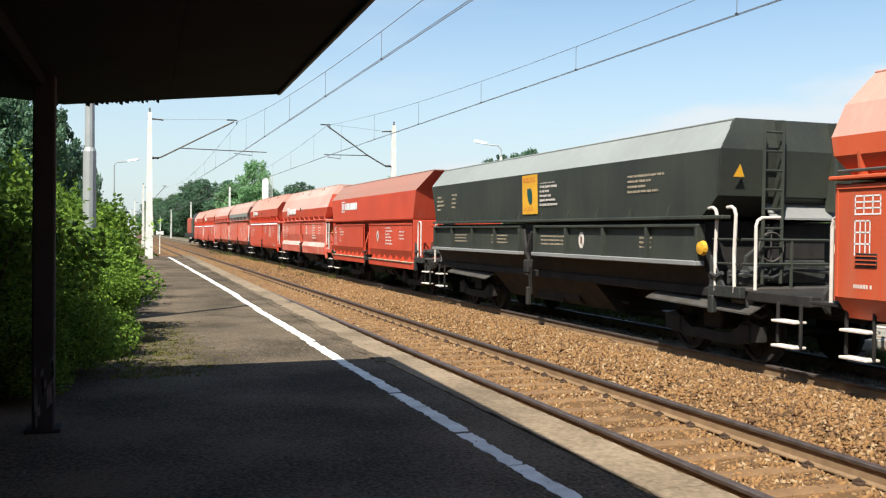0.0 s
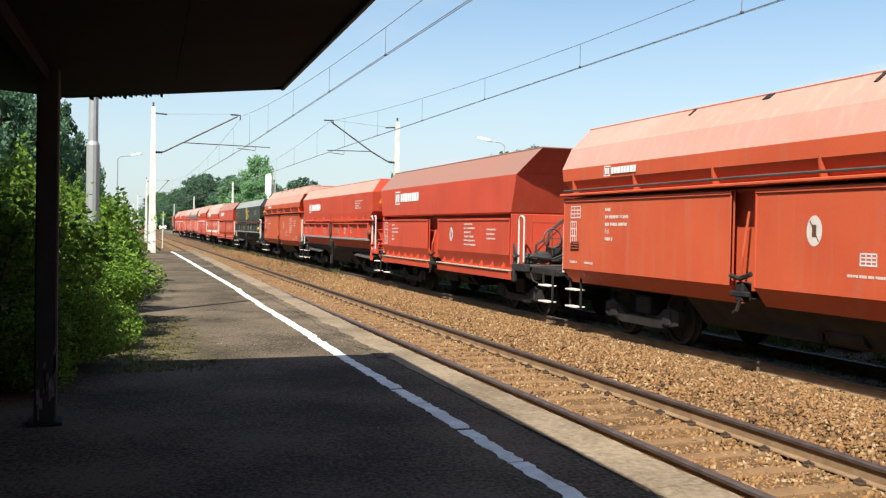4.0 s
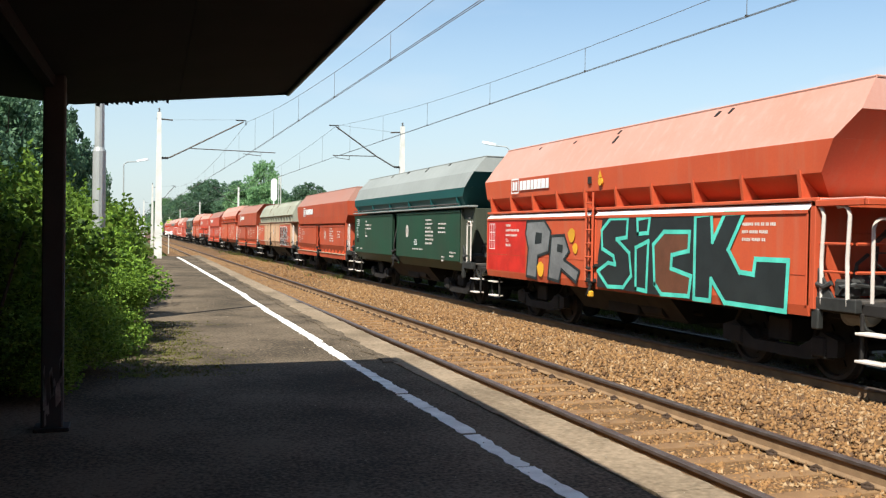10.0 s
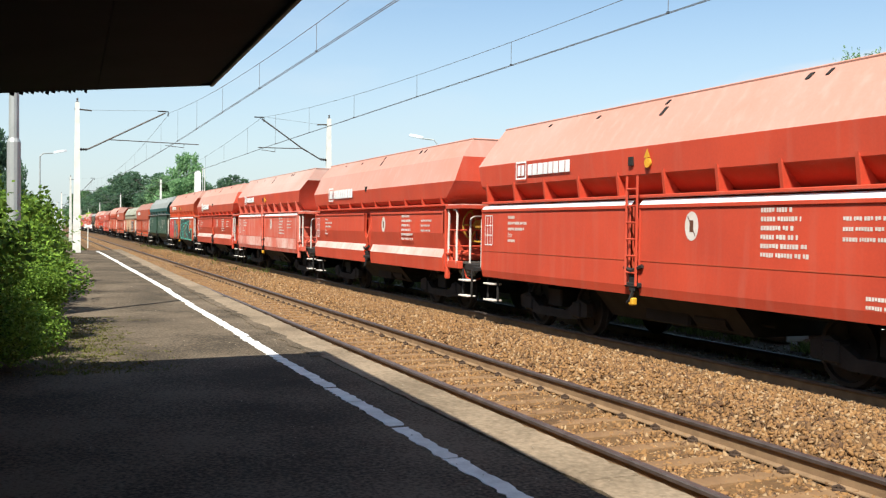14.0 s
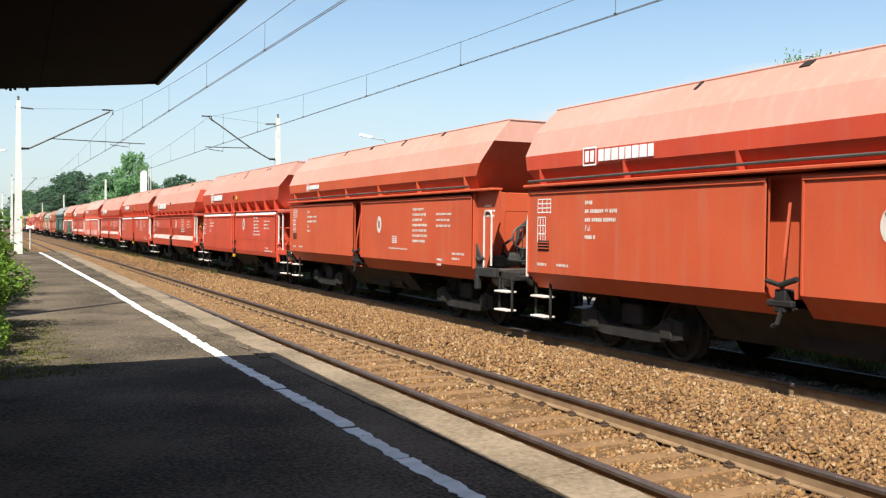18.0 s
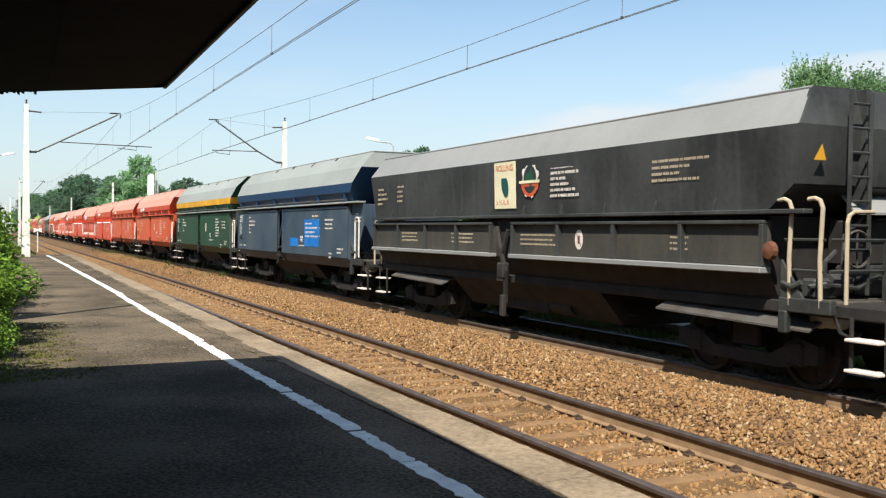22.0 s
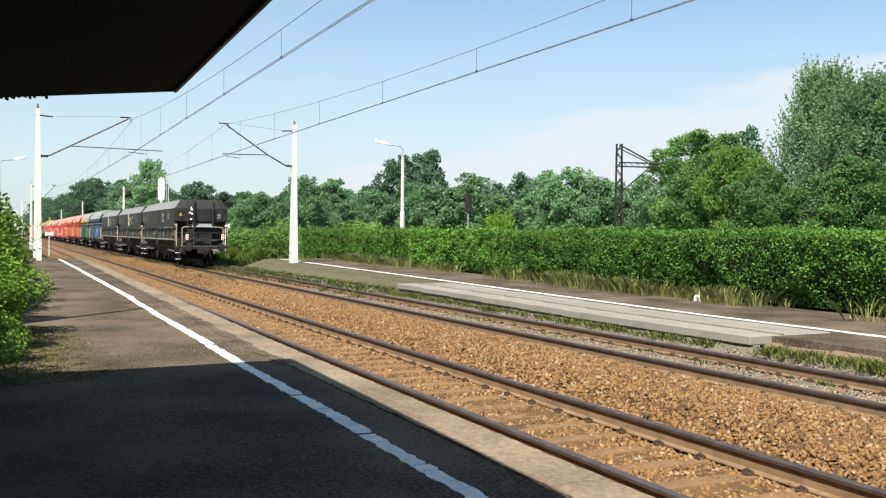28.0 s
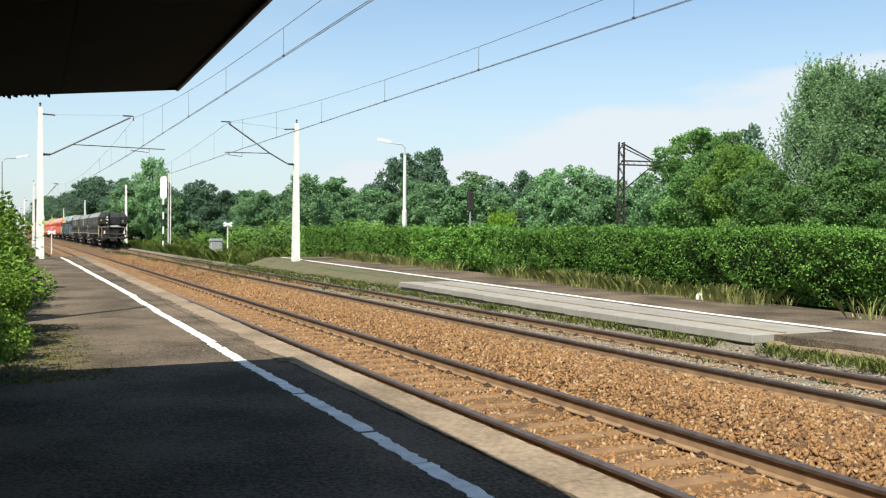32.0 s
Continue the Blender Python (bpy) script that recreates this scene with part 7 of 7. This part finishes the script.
# the wood that fills the distance
rng = random.Random(77)
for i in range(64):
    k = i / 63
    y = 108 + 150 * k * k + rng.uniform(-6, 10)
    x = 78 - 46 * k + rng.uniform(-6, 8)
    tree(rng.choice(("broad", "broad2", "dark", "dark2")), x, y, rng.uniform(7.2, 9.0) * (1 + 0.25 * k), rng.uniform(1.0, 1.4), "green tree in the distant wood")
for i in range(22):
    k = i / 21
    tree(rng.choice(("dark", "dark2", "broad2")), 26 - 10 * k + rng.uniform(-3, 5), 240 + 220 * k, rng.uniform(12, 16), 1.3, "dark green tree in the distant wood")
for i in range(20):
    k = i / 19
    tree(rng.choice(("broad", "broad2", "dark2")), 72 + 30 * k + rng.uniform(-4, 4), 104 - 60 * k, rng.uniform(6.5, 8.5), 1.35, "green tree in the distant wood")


def shrub_mesh(seed, rx, ry, h, leaves, size, material, base=0.0):
    rng = random.Random(seed)
    lumps = []
    for i in range(14):
        a, q = rng.uniform(0, 6.28), rng.uniform(0.15, 0.75)
        z = base + h * rng.uniform(0.22, 0.80)
        lumps.append(((math.cos(a) * rx * q, math.sin(a) * ry * q, z), min(rx, ry, h * 0.5) * rng.uniform(0.38, 0.60)))
    pts = shell_points(leaves, seed, (0.45, 1.1), lumps, 0.9)
    pts[:, 2] = np.maximum(pts[:, 2], 0.03)
    spr = np.random.default_rng(seed + 9)
    shoots = []
    for i in range(26):
        a, q = rng.uniform(0, 6.28), rng.uniform(0.2, 0.9)
        b = np.array([math.cos(a) * rx * q, math.sin(a) * ry * q, base + h * rng.uniform(0.6, 0.85)])
        d = np.array([rng.uniform(-0.3, 0.3), rng.uniform(-0.3, 0.3), 1.0]) * h * rng.uniform(0.18, 0.36)
        t = spr.uniform(0, 1, 26)
        shoots.append(b + t[:, None] * d + spr.normal(size=(26, 3)) * size * 0.5)
    v, f = quads(np.concatenate([pts] + shoots), size, 0.4, seed, 0.55)
    stems = Shape()
    for i in range(9):
        a, q = rng.uniform(0, 6.28), rng.uniform(0.2, 0.7)
        p = Vector((math.cos(a) * rx * q, math.sin(a) * ry * q, h * 0.7))
        stems.tube([Vector((p.x * 0.3, p.y * 0.3, -0.1)), Vector((p.x * 0.7, p.y * 0.7, h * 0.35)), p], [0.03, 0.02, 0.008], 5)
    return stems.mesh("stem", BARK), leaf_mesh("foliage", v, f, material)


def shrub(meshes, x, y, z, turn, scale, label, category="bush", group="bushes"):
    t = thing("bush", label, category, pose(x, y, z, 0, 0, turn) @ Matrix.Diagonal((*scale, 1)), group=group)
    part("stem", meshes[0], None, t)
    part("foliage", meshes[1], None, t)
    return t


near_bush = [shrub_mesh(41 + k, 1.25, 1.35, 2.45, 15000, 0.085, LEAF_BUSH) for k in range(2)]
mid_bush = shrub_mesh(45, 1.3, 1.6, 2.4, 8000, 0.12, LEAF_BUSH)
rng = random.Random(5)
for x, y, h in ((-1.70, 10.45, 0.90), (-2.9, 11.0, 1.0), (-2.2, 11.8, 0.98), (-1.45, 12.5, 0.86), (-1.30, 14.5, 0.80), (-0.72, 15.0, 0.66), (-2.6, 14.8, 1.0)):
    shrub(near_bush[rng.randrange(2)], x, y, PLAT_NEAR, rng.uniform(0, 360), (1, 1, h), "bright green leafy bush growing over the platform's edge")
for x, y, sx, h in ((-0.72, 10.7, 0.55, 0.42), (-0.50, 12.2, 0.52, 0.46), (-0.42, 13.6, 0.50, 0.42), (-0.95, 9.6, 0.5, 0.34), (-0.35, 15.4, 0.5, 0.44)):
    shrub(near_bush[rng.randrange(2)], x, y, PLAT_NEAR, rng.uniform(0, 360), (sx, sx * 1.1, h), "low shaded bush at the platform's edge")
for i in range(15):
    y = 17.0 + i * 1.9
    shrub(mid_bush, -0.80 - 0.006 * (y - 17) + rng.uniform(-0.15, 0.1), y, near_top(y) - 0.05, rng.uniform(0, 360), (0.82, 1, rng.uniform(0.72, 0.88)), "green leafy bush along the platform")
    shrub(mid_bush, -2.6 + rng.uniform(-0.4, 0.4), y + 1, near_top(y) - 0.05, rng.uniform(0, 360), (1.1, 1, rng.uniform(0.95, 1.15)), "green leafy bush along the platform")
# a few pale blossoms on the bush
bl = Shape()
for i in range(34):
    p = Vector((rng.uniform(-1.9, -1.3), rng.uniform(9.6, 10.8), rng.uniform(2.2, 2.95)))
    bl.lathe([(-0.012, 0.004), (0, 0.03), (0.012, 0.012)], "z", 6, p)
tagged(part("blossoms", bl, PAINT["white"]), "small white blossoms on the bush", "flowers", kind="stuff")

field_bush = shrub_mesh(46, 1.3, 1.5, 2.4, 8000, 0.13, LEAF_FIELD)
lime = shrub_mesh(47, 1.2, 1.2, 2.0, 5000, 0.14, LEAF_LIME)
shrub(lime, 28.8, 52.8, -0.4, 0, (1.0, 1.0, 1.75), "bright lime-green bush behind the hedge")
for x, y, s in ((21.8, 94.7, 1.9), (23.1, 88.6, 1.8), (19.5, 76, 1.2), (24.5, 80, 1.7), (21.0, 66, 1.0), (26, 70, 1.7), (30, 84, 2.2), (34, 92, 2.4), (17.5, 60.5, 1.1), (19.0, 100, 1.6), (16.5, 110, 1.5), (28, 100, 2.4)):
    shrub(field_bush, x, y, -0.6, rng.uniform(0, 360), (s * 1.0, s * 1.0, s * (0.62 if y > 83 else 0.42)), "rounded green bush in the rough grass")


def build_hedge():
    """A long clipped hedge along the far platform, in lengths that grow into one another."""
    hedge = thing("hedge", "long clipped green hedge along the far platform", "hedge", (0, 0, 0))
    rng = np.random.default_rng(8)
    y0, y1, x0, x1 = -2.0, 57.5, 16.95, 18.45
    # solid dark core that stands in for the shade between the leaves
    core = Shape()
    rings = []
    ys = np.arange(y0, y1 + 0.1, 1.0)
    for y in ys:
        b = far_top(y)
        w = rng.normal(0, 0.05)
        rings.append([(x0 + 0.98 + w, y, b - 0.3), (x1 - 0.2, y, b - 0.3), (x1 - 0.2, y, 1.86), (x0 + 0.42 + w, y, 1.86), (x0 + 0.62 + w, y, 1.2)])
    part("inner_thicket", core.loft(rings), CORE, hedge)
    step = 8.5
    y = y0
    k = 0
    while y < y1:
        e = min(y + step, y1)
        n_front, n_top = int(1900 * (e - y)), int(600 * (e - y))
        if y > 40:
            n_front, n_top = int(n_front * 0.7), int(n_top * 0.7)
        # sprays of leaves gathered round shoots on the clipped face, over an even layer
        m = int(26 * (e - y))
        sy, sz, sr = rng.uniform(y - 0.1, e + 0.1, m), rng.uniform(0.02, 1.0, m), rng.uniform(0.07, 0.20, m)
        sx = rng.normal(0, 0.075, m)
        pick = rng.integers(0, m, n_front)
        even = rng.random(n_front) < 0.42
        yy = np.where(even, rng.uniform(y - 0.1, e + 0.1, n_front), sy[pick] + rng.normal(0, 1, n_front) * sr[pick])
        zz = np.where(even, rng.uniform(0.0, 1.0, n_front) ** 0.8, sz[pick] + rng.normal(0, 0.5, n_front) * sr[pick])
        zz = np.clip(zz, 0, 1.04)
        lump = 0.05 * np.sin(yy * 0.93 + 0.4) + 0.04 * np.sin(yy * 2.17 + 1) + np.where(even, 0.11, sx[pick])
        foot = np.clip((0.30 - zz) / 0.30, 0, 1)
        xx = x0 + lump + 0.50 * np.clip((34 - yy) / 14, 0.3, 1.0) * (1 - np.clip(zz, 0, 1)) ** 1.6 + foot * 0.22 * (0.6 + 0.5 * np.sin(yy * 0.77)) + np.abs(rng.normal(0, 0.06, n_front))
        top = 2.04 + 0.05 * np.sin(yy * 0.8) + 0.03 * np.sin(yy * 2.9)
        base = np.array([far_top(q) for q in yy]) + 0.05
        front = np.stack([xx, yy, base + (top - base) * zz], 1)
        yt = rng.uniform(y - 0.1, e + 0.1, n_top)
        roof = np.stack([rng.uniform(x0, x1, n_top), yt, 2.0 + 0.05 * np.sin(yt * 0.8) + rng.normal(0, 0.06, n_top)], 1)
        ns = int(46 * (e - y))
        ysp = rng.uniform(y, e, ns)
        sp = np.stack([rng.uniform(x0, x0 + 0.7, ns), ysp, 2.03 + rng.uniform(0, 1, ns) ** 1.7 * 0.30], 1)
        v, f = quads(np.concatenate([front, roof, sp]), 0.078 if y < 30 else 0.10, 0.5, 100 + k, 0.55)
        tagged(part("leaves", leaf_mesh("leaves", v, f, LEAF_HEDGE), None, hedge), kind="stuff")
        y, k = e, k + 1
    return hedge


build_hedge()


def tuft_mesh(seed, blades, h, spread, material):
    rng = np.random.default_rng(seed)
    a = rng.uniform(0, 6.28, blades)
    r = np.abs(rng.normal(0, spread, blades))
    base = np.stack([np.cos(a) * r, np.sin(a) * r, np.zeros(blades)], 1)
    hh = h * rng.uniform(0.4, 1.2, blades)
    out = np.stack([np.cos(a + rng.normal(0, 0.6, blades)), np.sin(a + rng.normal(0, 0.6, blades)), np.zeros(blades)], 1)
    side = np.stack([-out[:, 1], out[:, 0], out[:, 2]], 1) * (0.006 + h * 0.010)
    mid = base + out * (hh * 0.18)[:, None] + np.array([0, 0, 0.6]) * hh[:, None]
    tip = base + out * (hh * rng.uniform(0.3, 0.7, blades))[:, None] + np.array([0, 0, 1.0]) * hh[:, None]
    v = np.stack([base - side, base + side, mid + side * 0.7, tip, mid - side * 0.7], 1).reshape(-1, 3)
    return leaf_mesh("grass", v, np.arange(blades * 5).reshape(-1, 5), material)


def spread_grass(name, spots, seed, blades, h, spread, label, material=GRASS):
    """Many tufts at the given spots, joined into one sheet of grass."""
    me = tuft_mesh(seed, blades, h, spread, material)
    co = np.empty(len(me.vertices) * 3, dtype=np.float32)
    me.vertices.foreach_get("co", co)
    co = co.reshape(-1, 3)
    rng = np.random.default_rng(seed)
    vs = []
    for p in spots:
        t, s = rng.uniform(0, 6.28), rng.uniform(0.55, 1.35)
        R = np.array([[math.cos(t), -math.sin(t), 0], [math.sin(t), math.cos(t), 0], [0, 0, 1]])
        vs.append((co * s) @ R.T + np.array(p))
    v = np.concatenate(vs)
    ob = new(name, leaf_mesh(name, v, np.arange(len(v)).reshape(-1, 5), material))
    bpy.data.meshes.remove(me)
    return tagged(ob, label, "grass", kind="stuff")


rg = np.random.default_rng(12)
spots = [(11.0 + rg.normal(0, 0.28), y, -0.24) for y in rg.uniform(4, 34, 620) if rg.random() < 0.35 + 0.5 * abs(math.sin(y * 0.7))]
spots += [(11.5 + rg.normal(0, 0.18), rg.uniform(4, 12.0), -0.02) for _ in range(380)] + [(11.42 + rg.normal(0, 0.07), y, -0.06) for y in rg.uniform(13, 29, 300)]
spread_grass("trackside_weeds", spots, 1, 16, 0.125, 0.06, "low green weeds along the foot of the far platform")
spots = [(11.1 + rg.normal(0, 0.5), y, -0.2) for y in rg.uniform(28, 70, 420)] + [(8.6 + rg.normal(0, 0.5), y, -0.1) for y in rg.uniform(38, 90, 90)]
spread_grass("trackside_weeds", spots, 2, 12, 0.22, 0.10, "low green weeds beside the rails")
spots = [(16.60 + rg.normal(0, 0.26), y, far_top(y)) for y in rg.uniform(0, 52, 900) if math.sin(y * 0.33) + 0.6 * math.sin(y * 1.1) + 0.7 * math.sin(y * 3.7) > rg.uniform(-0.6, 0.9)]
spread_grass("dry_grass", spots, 3, 26, 0.36, 0.19, "dry yellowish grass at the foot of the hedge", leaf_material("dry_grass_blade", (0.26, 0.33, 0.085), (0.58, 0.57, 0.23), 0.5))
spots = [(rg.uniform(12.4, 44), y, -0.62) for y in rg.uniform(54, 135, 5600)]
spread_grass("tall_grass", spots, 4, 20, 0.9, 0.32, "tall rough grass beyond the far platform", leaf_material("meadow_grass_blade", (0.120, 0.195, 0.040), (0.300, 0.365, 0.090), 0.5))
spots = [(0.50 + 0.34 * rg.normal() - 0.03 * (y - 11), y, near_top(y)) for y in rg.uniform(10.4, 16.5, 900)]
spread_grass("platform_moss", spots, 5, 10, 0.014, 0.05, "flat brown moss creeping out over the asphalt", MOSS)
spots = [(0.10 + 0.14 * rg.normal(), y, near_top(y)) for y in rg.uniform(10.4, 15.5, 90)]
spread_grass("platform_weeds", spots, 8, 12, 0.05, 0.05, "low weeds at the foot of the bushes")
spots = [(12.0 + rg.normal(0, 0.5), y, -0.06) for y in rg.uniform(28.6, 51, 1100)]
spread_grass("bank_grass", spots, 9, 16, 0.13, 0.10, "grass growing over the worn platform bank")
# crumbs of rubble along the platform's foot and litter on the asphalt
crumbs = Shape()
for i in range(300):
    x, y, r = 3.59 + rg.normal(0, 0.045), 2.5 + 28 * rg.random() ** 1.4, rg.uniform(0.015, 0.055)
    crumbs.lathe([(-r * 0.5, r * 0.5), (0, r), (r * 0.45, r * 0.6), (r * 0.6, 0.002)], "z", 5, (x, y, -0.20 + r * 0.4))
tagged(part("rubble", crumbs, BONE), "pale crumbs of broken concrete along the platform foot", "rubble", kind="stuff")
litter = Shape()
for i in range(260):
    x, y, r = rg.uniform(-0.2, 3.4), 3.5 + 20 * rg.random() ** 1.3, rg.uniform(0.004, 0.010)
    litter.lathe([(-r * 0.3, r * 0.6), (0, r), (r * 0.5, r * 0.3)], "z", 4, (x, y, near_top(y) + (0.018 if x > 2.97 else 0.002) + r * 0.2))
tagged(part("grit", litter, BONE), "small pale grit and chips lying on the platform", "grit", kind="stuff")
spots = [(3.56 + rg.normal(0, 0.04), y, -0.2) for y in rg.uniform(18, 48, 160)]
spread_grass("edge_weeds", spots, 6, 10, 0.14, 0.05, "thin weeds between platform edge and ballast")
spots = [(rg.uniform(-0.6, 3.3), 49 + abs(rg.normal(0, 3)), -0.3) for _ in range(240)] + [(rg.uniform(-2, 2.6), rg.uniform(52, 120), -0.5) for _ in range(500)]
spread_grass("tall_grass", spots, 7, 12, 0.5, 0.2, "rough grass past the platform's end")


# ---- railway furniture further off ----
def build_signal():
    s = thing("railway_signal", "railway signal with a white back board on a striped post", "signal", (14.0, 96.1, -0.6))
    for i in range(8):
        part("post_band", Shape().lathe([(i * 0.72, 0.08), ((i + 1) * 0.72, 0.08)], "z", 10), PAINT["white"] if i % 2 else PAINT["sprayed_black"], s)
    ring = [(math.cos(a) * 0.31, math.sin(a) * 0.31) for a in [math.pi * k / 8 for k in range(9)]]
    outline = [(x, 7.6 + z) for x, z in ring] + [(-x, 5.9 - z) for x, z in ring]
    part("back_board", Shape().sweep([(x, z) for x, z in outline], -0.09, -0.03), PAINT["white"], s)
    for z in (6.2, 6.8, 7.4):
        part("lamp_hood", Shape().lathe([(0.0, 0.13), (0.3, 0.15)], "y", 10, (0, 0, z)), IRON, s)
    part("ladder", Shape().tube([(0.50, 0.2, 0), (0.50, 0.1, 8.2)], 0.05, 5).tube([(0.72, 0.2, 0), (0.72, 0.1, 8.2)], 0.05, 5), MAST, s)
    return s


def build_cabinet():
    c = thing("relay_cabinet", "small grey trackside cabinet on a pale plinth", "cabinet", (14.1, 70.6, -0.55))
    part("plinth", Shape().box(-0.32, 0.32, -0.25, 0.25, 0, 0.5, 0.02), MAST, c)
    part("case", Shape().box(-0.42, 0.42, -0.3, 0.3, 0.5, 1.7, 0.03), GALVANISED, c)
    part("door", Shape().box(-0.36, 0.36, -0.32, -0.3, 0.58, 1.6, 0.006), PAINT["dust"], c)
    part("lid", Shape().sweep([(-0.48, 1.7), (0.48, 1.7), (0.4, 1.86), (-0.4, 1.86)], -0.35, 0.35), GALVANISED, c)
    return c


def build_sign(x, y, top, label):
    s = thing("trackside_sign", label, "sign", (x, y, -0.6))
    part("post", Shape().tube([(0, 0, 0), (0, 0, top)], 0.045, 8), MAST, s)
    for t in (35, -35):
        part("cross_arm", Shape().box(-0.34, 0.34, -0.03, -0.01, -0.07, 0.07, 0.005), PAINT["white"], s, at=pose(0, -0.05 - abs(t) * 0.0 - (0.012 if t > 0 else 0), top - 0.12, 0, t * 0.6, 0))
    return s


def build_lattice_mast(x, y, top):
    """An old steel lattice mast with a braced cantilever, from another line."""
    m = thing("lattice_mast", "rusty steel lattice catenary mast with a braced arm", "catenary mast", pose(x, y, -0.7, 0, 0, -25))
    h = top + 0.7
    a = 0.24
    for sx in (-1, 1):
        for sy in (-1, 1):
            part("corner_angle", Shape().tube([(sx * a, sy * a, 0), (sx * a * 0.7, sy * a * 0.7, h)], 0.045, 4), IRON, m)
    n = 16
    for i in range(n):
        z0, z1 = h * i / n, h * (i + 1) / n
        k0, k1 = a * (1 - 0.3 * i / n), a * (1 - 0.3 * (i + 1) / n)
        e = 1 if i % 2 else -1
        for sy in (-1, 1):
            part("lacing_bar", Shape().tube([(-e * k0, sy * k0, z0), (e * k1, sy * k1, z1)], 0.034, 4), IRON, m)
            part("lacing_bar", Shape().tube([(sy * k0, -e * k0, z0), (sy * k1, e * k1, z1)], 0.034, 4), IRON, m)
    for z in (h * 0.86, h * 0.83):
        part("arm_chord", Shape().tube([(0, 0, z), (2.9, 0, z - 0.06)], 0.05, 5), IRON, m)
    for i in range(6):
        part("arm_lacing", Shape().tube([(0.3 + i * 0.42, 0, h * 0.86), (0.5 + i * 0.42, 0, h * 0.83)], 0.025, 4), IRON, m)
    part("arm_stay", Shape().tube([(0, 0, h * 0.995), (2.1, 0, h * 0.865)], 0.05, 5), IRON, m)
    part("arm_stay", Shape().tube([(0, 0, h * 0.965), (1.9, 0, h * 0.862)], 0.04, 5), IRON, m)
    part("arm_strut", Shape().tube([(0.2, 0, h * 0.64), (1.8, 0, h * 0.80), (2.3, 0, h * 0.80)], 0.045, 5), IRON, m)
    part("insulator", Shape().lathe([(0, 0.05), (0.08, 0.11), (0.16, 0.05), (0.24, 0.11), (0.32, 0.05)], "z", 8, (2.2, 0, h * 0.83 - 0.40)), IRON, m)
    part("number_plate", Shape().box(-0.16, 0.16, -0.30, -0.28, 2.1, 2.5, 0.005), PAINT["white"], m)
    return m


build_signal()
build_cabinet()
build_sign(14.9, 70.3, 3.1, "thin white trackside post with a cross board")
build_sign(3.45, 88.0, 2.35, "white cross board on a thin post beside the near rails")
build_lattice_mast(36.8, 51.4, 8.0)
small = thing("dwarf_signal", "small dark signal on a striped post behind the hedge", "signal", (44.7, 89.5, -0.7))
part("post", Shape().tube([(0, 0, 0), (0, 0, 5.0)], 0.10, 8), PAINT["dust"], small)
part("head", Shape().box(-0.35, 0.35, -0.2, 0.2, 5.0, 7.0, 0.06), IRON, small)
blob = thing("marker_stone", "small round white marker stone by the hedge", "marker stone", (16.15, 19.1, far_top(19)))
part("stone", Shape().lathe([(0, 0.05), (0.03, 0.085), (0.12, 0.085), (0.18, 0.05), (0.20, 0.01)], "z", 12), PAINT["white"], blob)


motions()
